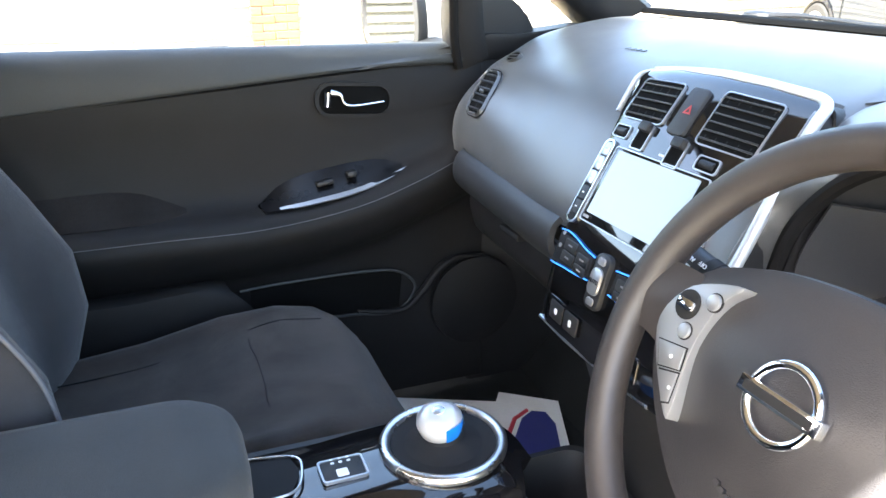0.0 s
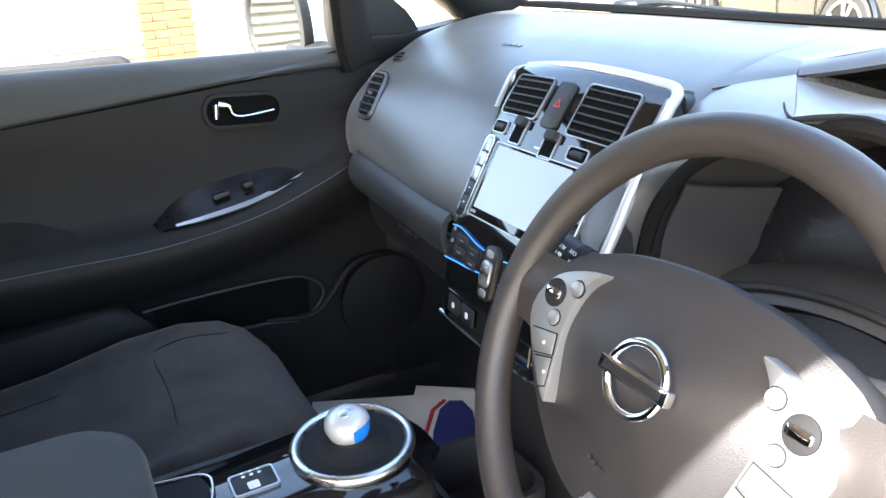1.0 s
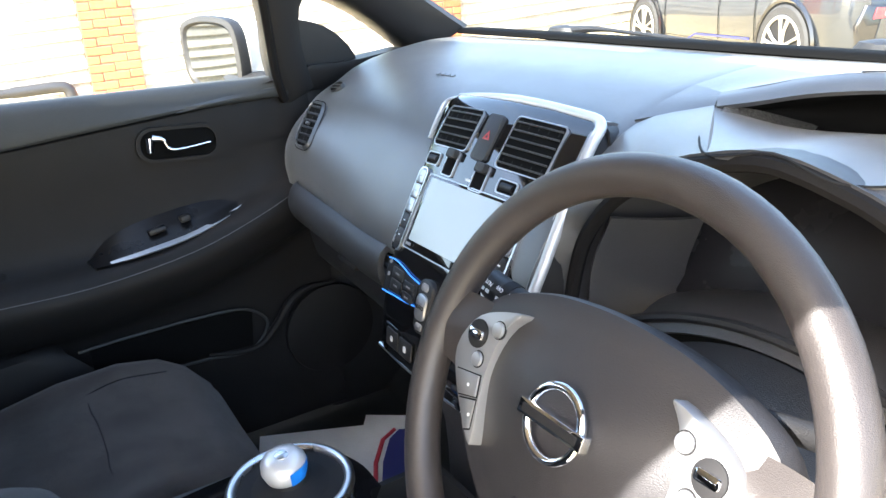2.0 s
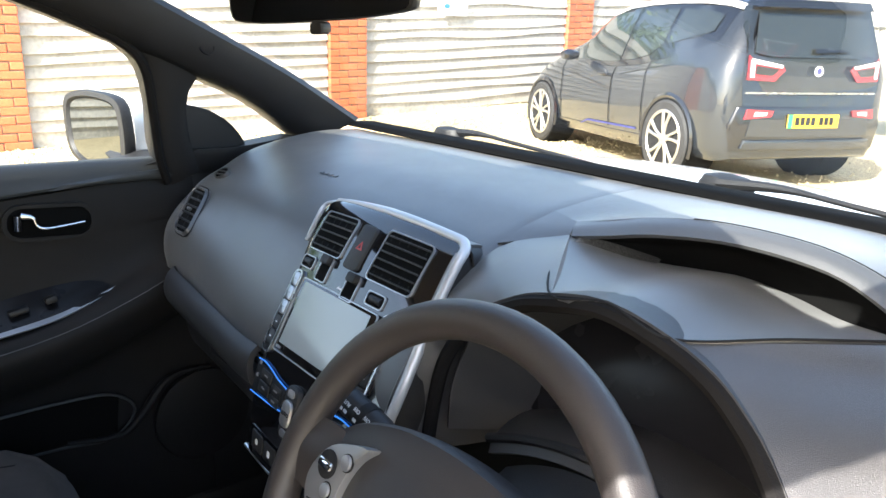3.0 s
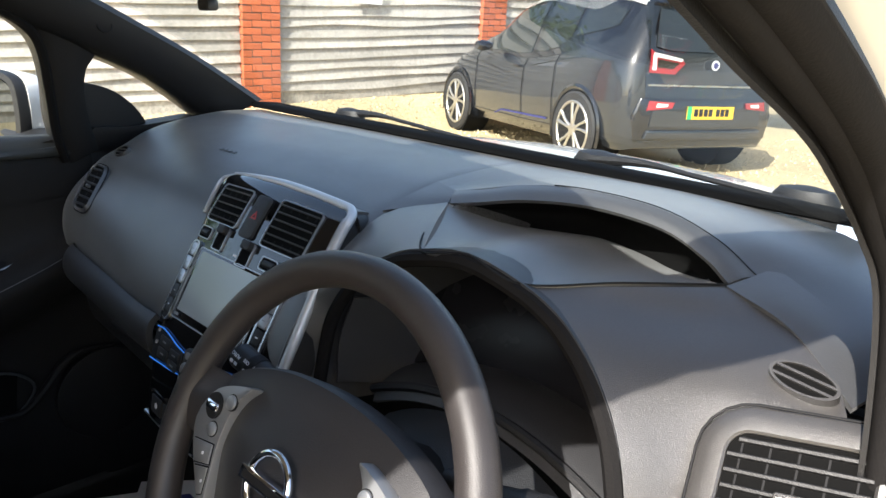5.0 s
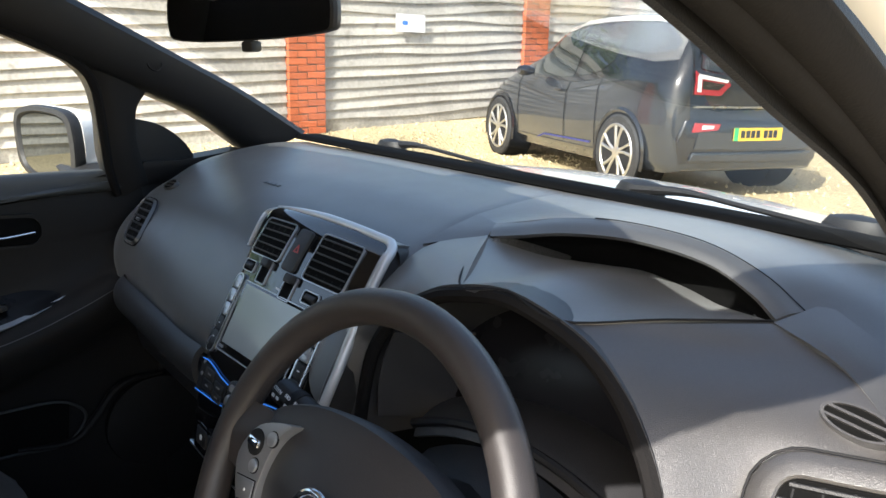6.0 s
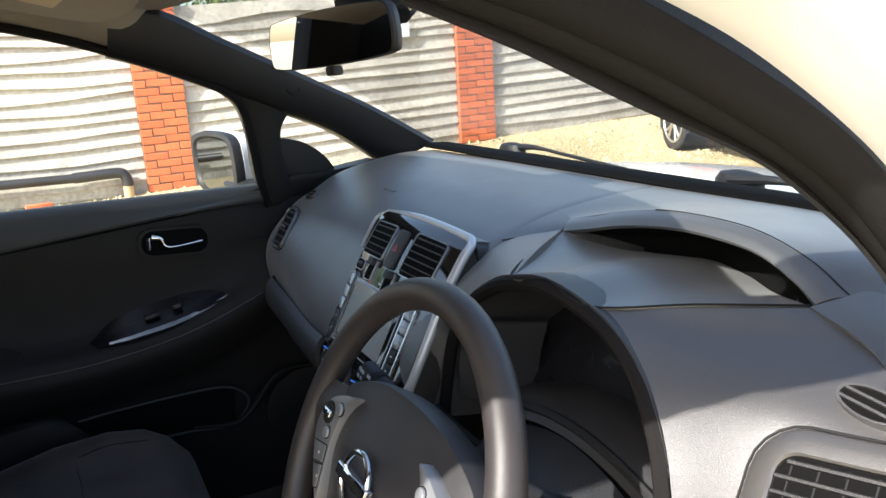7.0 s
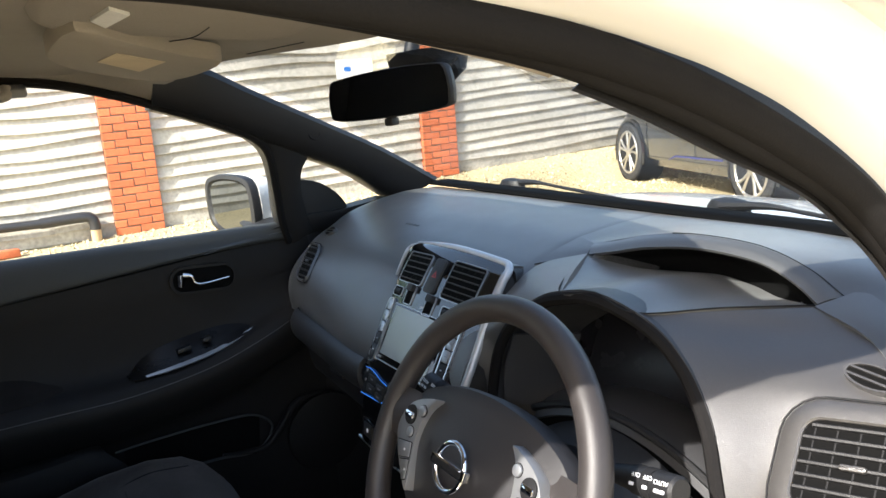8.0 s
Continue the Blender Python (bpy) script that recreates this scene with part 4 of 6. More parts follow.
part("window_switch", box(0.022, 0.034, 0.010, basis((-0.688, 0.31, 0.866), (1, 0, 0.2), (-0.1, -0.15, 0.95)), 0.003), TRIM, pan)
part("window_switch", box(0.022, 0.020, 0.012, basis((-0.690, 0.365, 0.878), (1, 0, 0.2), (-0.1, -0.15, 0.95)), 0.003), TRIM, pan)
ins = [[(-0.722, -0.62, 0.90), (-0.720, -0.40, 0.897), (-0.719, -0.2, 0.893), (-0.718, -0.05, 0.883), (-0.716, 0.04, 0.850), (-0.712, 0.12, 0.826)], [(-0.700, -0.62, 0.86), (-0.698, -0.40, 0.858), (-0.697, -0.2, 0.856), (-0.698, -0.05, 0.85), (-0.702, 0.04, 0.838), (-0.708, 0.12, 0.824)], [(-0.672, -0.62, 0.826), (-0.670, -0.40, 0.825), (-0.668, -0.2, 0.825), (-0.670, -0.05, 0.824), (-0.685, 0.04, 0.823), (-0.704, 0.12, 0.822)]]
part("cloth_insert", slab(dense(ins, 4, 4), 0.01), INSERT, door, "suede-like cloth insert above the armrest")
# pocket and loudspeaker bulge
part("map_pocket", slab(dense([[(-0.70, -0.30, 0.690), (-0.70, -0.1, 0.688), (-0.70, 0.06, 0.694), (-0.70, 0.10, 0.690)], [(-0.655, -0.30, 0.684), (-0.652, -0.1, 0.680), (-0.655, 0.06, 0.688), (-0.665, 0.11, 0.676)], [(-0.65, -0.30, 0.58), (-0.648, -0.1, 0.58), (-0.65, 0.10, 0.59), (-0.66, 0.16, 0.60)], [(-0.66, -0.30, 0.40), (-0.66, -0.1, 0.40), (-0.66, 0.08, 0.40), (-0.665, 0.14, 0.40)]], 3, 4), 0.01), DOORP, door, "moulded map pocket")
# lip in the paler plastic: its highlight is painted
part("pocket_lip", tube(cr([(-0.697, 0.13, 0.657), (-0.696, 0.2, 0.662), (-0.695, 0.36, 0.664), (-0.694, 0.455, 0.655), (-0.694, 0.497, 0.612), (-0.692, 0.452, 0.562), (-0.686, 0.36, 0.572), (-0.680, 0.28, 0.578)], 5), 0.0030, 8), DOOR_SHEEN, door)
part("speaker_ridge", tube(cr([(-0.688, 0.365, 0.578), (-0.688, 0.462, 0.565), (-0.690, 0.513, 0.602), (-0.692, 0.553, 0.648), (-0.695, 0.593, 0.665), (-0.700, 0.663, 0.663)], 6), [0.004 + 0.005 * math.sin(math.pi * k / 30) for k in range(31)], 8), DOORP, door, "curved ridge between bottle pocket and loudspeaker")
# thin black sheet painted as the shade inside the bottle pocket
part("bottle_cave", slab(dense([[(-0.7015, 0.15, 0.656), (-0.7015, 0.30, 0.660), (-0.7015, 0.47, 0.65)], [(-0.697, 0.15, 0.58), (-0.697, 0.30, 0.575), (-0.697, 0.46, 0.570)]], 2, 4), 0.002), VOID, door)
spk = plane_at(basis((-0.694, 0.640, 0.556), (0, 1, 0), (1, 0, 0)))
ring_ = [(0.105 * math.cos(a), 0.105 * math.sin(a)) for a in (2 * math.pi * k / 36 for k in range(36))]
part("speaker", prism(ring_, spk, -0.01, 0.003, 0.003), DOORP, door, "round loudspeaker grille")
part("outer_skin", slab([[(-0.86, y, belt(y) - 0.03), (-0.90, y, 0.85), (-0.88, y, 0.30)] for y in (-0.75, 0.0, 0.66)], 0.01), WHITE, door)
part("window_pane", slab([[(-0.775, -0.75, 1.12), (-0.60, -0.75, 1.46)], [(-0.775, 0.0, 1.10), (-0.60, 0.0, 1.46)], [(-0.775, 0.60, 1.07), (-0.660, 0.565, 1.31)]], 0.004), WINDOW, door, "clear side window")

# ---------------------------------------------------------------- seat, armrest, console
def cushion(name, pts, material, parent, label=""):
    return part(name, loft([cr(r, 4, True) for r in pts]), material, parent, label, 60)


seat = thing("passenger_seat", (-0.37, 0.0, 0.36), "black suede-cloth passenger seat with side bolsters", "car seat")


def seat_section(y, zc, w, drop=0.25, bol=0.02, rz=0.0):
    c = -0.372
    return [(c - w, y, zc - drop), (c - w - 0.005, y, zc - 0.09), (c - w + 0.005, y, zc - 0.015), (c - w * 0.86, y, zc + bol), (c - w * 0.62, y, zc + rz), (c, y, zc - 0.004 + rz), (c + w * 0.62, y, zc + rz), (c + w * 0.86, y, zc + bol), (c + w - 0.005, y, zc - 0.015), (c + w + 0.005, y, zc - 0.09), (c + w, y, zc - drop)]


cushion("cushion", [seat_section(-0.30, 0.585, 0.20), seat_section(-0.22, 0.603, 0.225), seat_section(-0.05, 0.614, 0.237, bol=0.024, rz=0.004), seat_section(0.08, 0.642, 0.242, bol=0.022, rz=0.010), seat_section(0.18, 0.656, 0.240, bol=0.014, rz=0.014), seat_section(0.25, 0.652, 0.234, bol=0.006, rz=0.012), seat_section(0.295, 0.630, 0.226, bol=-0.002, rz=0.008), seat_section(0.335, 0.585, 0.215, drop=0.2, bol=-0.01), seat_section(0.34, 0.535, 0.20, drop=0.14, bol=-0.02)], FABRIC, seat, "suede-like dark cushion with stitched panels")
part("seam", tube(cr([(-0.515, -0.22, 0.6100), (-0.52, -0.05, 0.6190), (-0.516, 0.10, 0.6520), (-0.45, 0.118, 0.6560), (-0.372, 0.122, 0.6545), (-0.29, 0.118, 0.6560), (-0.228, 0.10, 0.6520), (-0.224, -0.05, 0.6190), (-0.229, -0.22, 0.6100)], 6), 0.0014, 6), DARK, seat)
part("seam", tube(cr([(-0.516, 0.10, 0.6525), (-0.515, 0.17, 0.6690), (-0.505, 0.25, 0.6640)], 5), 0.0014, 6), DARK, seat)


def back_section(z, y, w, bol=0.04):
    c = -0.372
    return [(c - w, y - 0.12, z), (c - w - 0.01, y - 0.03, z), (c - w + 0.012, y + bol, z), (c - w * 0.72, y + bol * 0.7, z), (c - w * 0.5, y, z), (c, y - 0.005, z), (c + w * 0.5, y, z), (c + w * 0.72, y + bol * 0.7, z), (c + w - 0.012, y + bol, z), (c + w + 0.01, y - 0.03, z), (c + w, y - 0.12, z)]


cushion("backrest", [back_section(0.56, -0.215, 0.19, 0.0), back_section(0.62, -0.205, 0.225, 0.04), back_section(0.72, -0.210, 0.24, 0.075), back_section(0.82, -0.230, 0.243, 0.085), back_section(0.92, -0.275, 0.24, 0.08), back_section(1.02, -0.310, 0.23, 0.06), back_section(1.12, -0.345, 0.21, 0.035), back_section(1.20, -0.380, 0.17, 0.01), back_section(1.22, -0.400, 0.12, 0.0)], FABRIC2, seat, "dark cloth backrest with bolsters")
part("piping", tube(cr([(-0.150, -0.160, 0.64), (-0.142, -0.137, 0.72), (-0.139, -0.146, 0.82), (-0.142, -0.196, 0.92), (-0.152, -0.25, 1.02)], 6), 0.0028, 6), STITCH, seat, "stitched piping on the bolster")
part("hinge_cover", box(0.03, 0.12, 0.09, pose(-0.615, -0.24, 0.66, 20, 0, 0), 0.012), SATIN, seat, "grey seat hinge cover")

armrest = thing("armrest_box", (0, -0.15, 0.4), "grey-green cloth covered centre armrest box", "armrest")
def arm_ring(z, k, w=0.105):
    o = rounded(2 * w * k, 0.43 * k, 0.07 * k, 6)
    return [(x - 0.004, y - 0.155, z - 0.034) for x, y in o]
part("lid", loft([arm_ring(0.755, 0.97), arm_ring(0.765, 1.0), arm_ring(0.800, 1.0), arm_ring(0.815, 0.975), arm_ring(0.823, 0.92), arm_ring(0.826, 0.8), arm_ring(0.827, 0.4)]), PAD, armrest, "soft cloth lid with a pale scuff")
part("scuff", prism([(0.006 * math.cos(a), 0.004 * math.sin(a)) for a in (0, 1, 2, 3, 4, 5)], lambda u, v, h: Vector((0.012 + u, 0.0 + v, 0.7915 + h)), 0, 0.0006), PAPER, armrest)
part("bin", box(0.19, 0.40, 0.40, pose(-0.004, -0.155, 0.522), 0.02), TRIM, armrest, "black plastic bin")

console = thing("gear_console", (-0.04, 0.25, 0.4), "gloss black gear selector console between the seats", "console")
deck = [[(-0.094, -0.05, 0.672), (-0.111, 0.12, 0.676), (-0.114, 0.27, 0.684), (-0.096, 0.370, 0.682), (-0.051, 0.405, 0.676), (0.004, 0.412, 0.668)],
        [(-0.046, -0.05, 0.690), (-0.061, 0.12, 0.692), (-0.064, 0.27, 0.696), (-0.056, 0.355, 0.693), (-0.026, 0.385, 0.684), (0.014, 0.392, 0.676)],
        [(0.004, -0.05, 0.692), (-0.011, 0.12, 0.694), (-0.011, 0.27, 0.697), (-0.001, 0.345, 0.692), (0.014, 0.375, 0.684), (0.034, 0.384, 0.676)],
        [(0.054, -0.05, 0.688), (0.046, 0.12, 0.690), (0.049, 0.27, 0.691), (0.052, 0.335, 0.686), (0.056, 0.365, 0.677), (0.059, 0.375, 0.668)],
        [(0.089, -0.05, 0.65), (0.086, 0.12, 0.652), (0.084, 0.27, 0.650), (0.082, 0.335, 0.646), (0.079, 0.36, 0.638), (0.074, 0.37, 0.63)]]
part("deck", slab(dense(deck, 5, 5), 0.02, True), GLOSS, console, "gloss black console deck")
part("skirt", slab(dense([[(-0.116, y, 0.676) for y in (-0.05, 0.12, 0.27, 0.36)], [(-0.118, y, 0.55) for y in (-0.05, 0.12, 0.27, 0.37)], [(-0.116, y, 0.36) for y in (-0.05, 0.12, 0.27, 0.40)]], 3, 3), 0.01, True), TRIM, console)
part("skirt", slab(dense([[(0.090, y, 0.652) for y in (-0.05, 0.12, 0.27, 0.35)], [(0.105, y, 0.55) for y in (-0.05, 0.12, 0.27, 0.40)], [(0.115, y, 0.36) for y in (-0.05, 0.12, 0.27, 0.45)]], 3, 3), 0.01, True), TRIM, console)
kf = plane_at(basis((-0.026, 0.301, 0.6985), (0, 1, 0), (0.02, -0.03, 1)))
circ = lambda r, n=40, c=(0, 0): [(c[0] + r * math.cos(2 * math.pi * k / n), c[1] + r * math.sin(2 * math.pi * k / n)) for k in range(n)]
sel = part("selector_ring", tube([kf(0.0745 * math.cos(a), 0.0745 * math.sin(a), 0.003) for a in (2 * math.pi * k / 56 for k in range(56))], 0.0072, 10, closed=True), SILVER, console, "silver ring round the selector")
part("selector_well", loft([[kf(u, v, h) for u, v in circ(r)] for r, h in ((0.0735, 0.003), (0.066, 0.0035), (0.060, 0.001), (0.052, 0.002), (0.035, 0.008), (0.026, 0.014), (0.022, 0.03), (0.019, 0.032))]), DARK, sel, "black dished selector gaiter")
kn = sel
kt = plane_at(basis(kf(-0.004, 0.0, 0.035), (0, 1, 0), (0.10, -0.10, 1)))
part("knob_cap", loft([[kt(u, v, h) for u, v in circ(r, 32)] for r, h in ((0.019, -0.019), (0.026, -0.013), (0.0295, -0.002), (0.0285, 0.007), (0.0245, 0.0130), (0.018, 0.0160), (0.010, 0.0172), (0.002, 0.0172))]), KNOB_SILVER, kn, "satin silver cap")
part("blue_side", loft([[kt(r * math.cos(a), r * math.sin(a), h0 + k * 0.01 * math.sin((a + 2.3) * 1.4)) for a in (radians(-95 + 130 * j / 14) for j in range(15))] + [kt((r - 0.004) * math.cos(a), (r - 0.004) * math.sin(a), h0) for a in (radians(35 - 130 * j / 14) for j in range(15))] for r, h0, k in ((0.0275, -0.0125, 0), (0.0304, -0.004, 0.3), (0.0300, 0.003, 0.6))]), BLUE_CLEAR, kn, "translucent blue band")
part("park_button", prism(circ(0.0085, 20), kt, 0.0150, 0.0182, 0.001), SILVER, kn)
pb = part("park_switch", box(0.036, 0.050, 0.006, basis((-0.022, 0.170, 0.697), (1, 0, 0), (0.02, 0, 1)), 0.002), TRIM, console, "black switch with white symbols")
part("switch_frame", frame_ring(rounded(0.042, 0.056, 0.005), rounded(0.037, 0.051, 0.004), plane_at(basis((-0.022, 0.170, 0.696), (1, 0, 0), (0.02, 0, 1))), 0, 0.0045), SATIN, pb)
for u, v, w, h in ((0.002, 0.008, 0.014, 0.014), (-0.010, -0.012, 0.005, 0.004), (0.0, -0.012, 0.005, 0.004), (0.010, -0.012, 0.005, 0.004), (-0.010, -0.019, 0.004, 0.003), (0.0, -0.019, 0.004, 0.003), (0.010, -0.019, 0.004, 0.003)):
    part("switch_mark", prism(shifted(rounded(w, h, 0.002), u, v), plane_at(basis((-0.022, 0.170, 0.7001), (0, -1, 0), (0.02, 0, 1))), 0, 0.0005), MARK, pb)
tray = [[(-0.094, -0.05, 0.6935), (-0.084, 0.06, 0.6945), (-0.066, 0.115, 0.698)], [(-0.046, -0.05, 0.6955), (-0.041, 0.06, 0.697), (-0.036, 0.12, 0.698)], [(0.004, -0.05, 0.6965), (0.004, 0.06, 0.698), (-0.001, 0.105, 0.698)]]
part("tray_mat", slab(dense(tray, 3, 3), 0.003, True), DARK, console, "dark rubber tray")
part("tray_edge", tube(cr([(-0.094, -0.02, 0.695), (-0.084, 0.06, 0.697), (-0.066, 0.118, 0.700), (-0.036, 0.124, 0.700), (0.000, 0.108, 0.700), (0.006, 0.06, 0.700), (0.007, -0.02, 0.698)], 5), 0.0016, 6), SILVER, console)
part("cup_well", loft([[(-0.005 + x, 0.475 + y, z) for x, y in rounded(0.15 * k, 0.13 * k, 0.03)] for k, z in ((1.0, 0.36), (1.05, 0.50), (1.1, 0.585), (1.08, 0.60), (0.95, 0.60), (0.85, 0.52))]), TRIM, console, "black cup holder ahead of the selector")


# ---------------------------------------------------------------- body shell
def on_left(y, z, d=0.0):
    """On the sloping left side plane; d metres towards the cabin."""
    return Vector((-(0.722 - 0.42 * (z - 1.1)) + d, y, z))


def pillar_strip(a, b, f, d0, d1, material, name, parent, label=""):
    """A rounded trim strip between two edge curves of equal count."""
    A, B = cr([(0, *q) for q in a], 6), cr([(0, *q) for q in b], 6)
    rings = []
    for p, q in zip(A, B):
        e = lambda t: (p.y + (q.y - p.y) * t, p.z + (q.z - p.z) * t)
        rings.append([f(*e(0), d0), f(*e(0.0), d1 * 0.35), f(*e(0.12), d1 * 0.8), f(*e(0.35), d1), f(*e(0.65), d1), f(*e(0.88), d1 * 0.8), f(*e(1.0), d1 * 0.35), f(*e(1.0), d0)])
    return part(name, loft(rings), material, parent, label)


left_pillar = thing("left_pillar", (-0.7, 0.7, 1.1), "black plastic windscreen pillar trim with quarter window", "pillar trim")
TOPE = [(0.30, 1.512), (0.396, 1.499), (0.51, 1.445), (0.69, 1.361), (0.85, 1.285), (1.03, 1.186)]
pillar_strip(TOPE, [(0.295, 1.418), (0.36, 1.398), (0.475, 1.353), (0.66, 1.276), (0.77, 1.226), (0.905, 1.138)], on_left, -0.06, 0.03, TRIM, "pillar_trim", left_pillar, "black upper pillar trim")
pillar_strip([(0.67, 1.325), (0.648, 1.279), (0.634, 1.245), (0.640, 1.18), (0.672, 1.09)], [(0.47, 1.365), (0.540, 1.312), (0.568, 1.24), (0.582, 1.15), (0.612, 1.06)], on_left, -0.06, 0.014, TRIM, "mirror_pillar", left_pillar, "narrow pillar ahead of the side window")
pillar_strip([(0.88, 1.150), (0.80, 1.140), (0.74, 1.134), (0.66, 1.135)], [(0.93, 1.10), (0.80, 1.09), (0.72, 1.085), (0.63, 1.08)], on_left, -0.06, 0.005, TRIM, "quarter_sill", left_pillar)
cap = plane_at(basis(on_left(0.652, 1.337, 0.0305), (0, 1, -0.6), (1, 0, 0.42)))
part("clip_cap", frame_ring(circ(0.014, 24), circ(0.0125, 24), cap, -0.003, 0.0015), DARK, left_pillar)
part("seal", tube([on_left(y, z, 0.012) for y, z in [(q.y, q.z) for q in cr([(0, -0.60, 1.480), (0, -0.2, 1.490), (0, 0.06, 1.484), (0, 0.20, 1.458), (0, 0.33, 1.416), (0, 0.44, 1.374), (0, 0.515, 1.338), (0, 0.550, 1.294), (0, 0.570, 1.21), (0, 0.586, 1.13), (0, 0.606, 1.07)], 6)]], 0.009, 8), RUBBER, left_pillar, "black window seal")
lobe = cr([(0, 0.620, 1.228), (0, 0.650, 1.224), (0, 0.697, 1.210), (0, 0.742, 1.180), (0, 0.775, 1.142), (0, 0.790, 1.10)], 5)
part("sail_panel", slab([[on_left(q.y, q.z, -0.022), on_left(q.y * 0.6 + 0.26, q.z * 0.6 + 0.44, -0.010), on_left(0.64, 1.09, -0.014)] for q in lobe], 0.006), DASH_FACE, left_pillar, "dark rounded panel in the quarter window's corner")
part("quarter_pane", slab([[on_left(0.66, 1.27, -0.03), on_left(0.66, 1.13, -0.03)], [on_left(0.90, 1.14, -0.03), on_left(0.90, 1.13, -0.03)]], 0.003), WINDOW, left_pillar, "small quarter window")

right_pillar = thing("right_pillar", (0.68, 0.6, 1.1), "black and beige windscreen pillar with thick door seal", "pillar trim")
IN = [(0.54, -0.60, 1.482), (0.572, -0.25, 1.482), (0.610, -0.07, 1.478), (0.648, 0.02, 1.472), (0.682, 0.10, 1.460), (0.695, 0.243, 1.425), (0.700, 0.310, 1.402), (0.704, 0.372, 1.378), (0.709, 0.440, 1.347), (0.716, 0.518, 1.313), (0.722, 0.560, 1.286), (0.731, 0.610, 1.243), (0.742, 0.634, 1.200), (0.752, 0.642, 1.11), (0.760, 0.640, 1.0)]
OUT = [(0.57, -0.60, 1.492), (0.602, -0.25, 1.492), (0.640, -0.07, 1.487), (0.680, 0.02, 1.480), (0.712, 0.10, 1.470), (0.721, 0.280, 1.444), (0.726, 0.380, 1.419), (0.731, 0.435, 1.399), (0.736, 0.490, 1.374), (0.745, 0.552, 1.334), (0.751, 0.600, 1.296), (0.762, 0.640, 1.245), (0.772, 0.660, 1.20), (0.782, 0.668, 1.11), (0.790, 0.665, 1.0)]
ic, oc = cr(IN, 5), cr(OUT, 5)


part("door_seal", tube([p.lerp(q, 0.62) + Vector((0.002, -0.002, 0.0)) for p, q in zip(ic, oc)], 0.0145, 12), RUBBER, right_pillar, "thick rubber door seal")
part("inner_lip", tube([p.lerp(q, 0.36) for p, q in zip(ic, oc)], 0.0105, 10), RUBBER, right_pillar, "dark inner pillar edge")
part("pillar_lining", slab([[p + Vector((-0.002, 0, 0)), p + Vector((-0.012, 0.05, 0.024)), p + Vector((-0.020, 0.13, 0.055))] for p in ic[30:]], 0.004), TRIM, right_pillar, "black inner pillar trim")
part("beige_lining", slab([[p + Vector((0.006, 0, 0.003)), p + Vector((-0.009 * e, 0.005, -0.003 * e)), p + Vector((-0.004 - 0.018 * e, 0.034, 0.012 - 0.006 * e)), p + Vector((-0.036, 0.130, 0.05))] for p, e in zip(ic, [min(1.0, (28 - k) / 9) for k in range(29)])], 0.004), BEIGE, right_pillar, "beige cloth upper pillar lining")
part("pillar_body", slab(dense([[Vector(p) + Vector(d) for d in ((-0.003, 0.012, 0.005), (-0.016, 0.11, 0.040), (-0.028, 0.22, 0.062))] for p in IN[4:]], 4, 3), 0.02), TRIM, right_pillar, "broad black pillar trim towards the windscreen")
part("flange_lip", tube([q + Vector((0.038, 0.022, 0.040)) for q in oc], 0.007, 8), WHITE, right_pillar, "rolled white edge of the door opening")
part("body_flange", slab(dense([[Vector(q) + Vector(d) + Vector((0.035 * min(1.0, max(0.0, (q[1] - 0.05) / 0.2)) * min(1.0, d[0] / 0.07), 0, 0)) for d in ((0, 0, 0), (0.025, 0.008, 0.018), (0.036, 0.028, 0.047), (0.052, 0.044, 0.040), (0.075, 0.056, 0.060), (0.090, 0.085, 0.068), (0.094, 0.120, 0.100), (0.070, 0.170, 0.130))] for q in OUT], 5, 3), 0.004), WHITE, right_pillar, "white painted door opening flange")

roof = thing("roof", (0, -0.5, 1.5), "beige cloth headliner under a white roof", "roof", kind="structure")
HEAD = [(-0.548, 0.398, 1.500), (-0.35, 0.430, 1.500), (0.0, 0.455, 1.490), (0.35, 0.425, 1.478), (0.660, 0.290, 1.432)]
grid = [[(-0.60, -1.2, 1.44), (-0.4, -1.2, 1.49), (0.0, -1.2, 1.50), (0.36, -1.2, 1.49), (0.53, -1.2, 1.46)], [(-0.58, -0.4, 1.490), (-0.4, -0.4, 1.515), (0.0, -0.4, 1.525), (0.38, -0.4, 1.515), (0.550, -0.4, 1.490)], [(-0.575, 0.1, 1.490), (-0.37, 0.1, 1.520), (0.0, 0.1, 1.525), (0.40, 0.05, 1.520), (0.640, 0.05, 1.478)], HEAD]
part("headliner", slab(dense(grid, 4, 5), 0.006, True), BEIGE, roof, "beige cloth headliner")
part("side_rail", slab(dense([[on_left(y, z0, -0.02), on_left(y, z0 + 0.03, 0.02), (-0.50, y, 1.512)] for y, z0 in ((-1.2, 1.450), (-0.4, 1.486), (0.05, 1.484), (0.20, 1.455), (0.32, 1.418), (0.37, 1.470))], 4, 4), 0.006), BEIGE, roof, "beige roof rail lining")
part("skin", slab(dense([[(x, y, z + 0.045) for x, y, z in r] for r in grid], 3, 4), 0.01, True), WHITE, roof, "white roof skin")
visor = thing("sun_visor", (-0.35, 0.40, 1.51), "folded beige sun visor with a pale label", "sun visor")
vf = lambda u, v, h: Vector((u + 0.09, v - 0.023, 1.49 - 0.07 * (v - 0.123) + 0.055 * (u + 0.19) - h))
flap = [(q.x, q.y) for q in cr([(-0.081, 0.092, 0), (-0.178, 0.112, 0), (-0.261, 0.162, 0), (-0.334, 0.24, 0), (-0.346, 0.288, 0), (-0.246, 0.318, 0), (-0.104, 0.315, 0), (-0.053, 0.253, 0), (0.027, 0.174, 0), (0.097, 0.107, 0)], 3, True)]
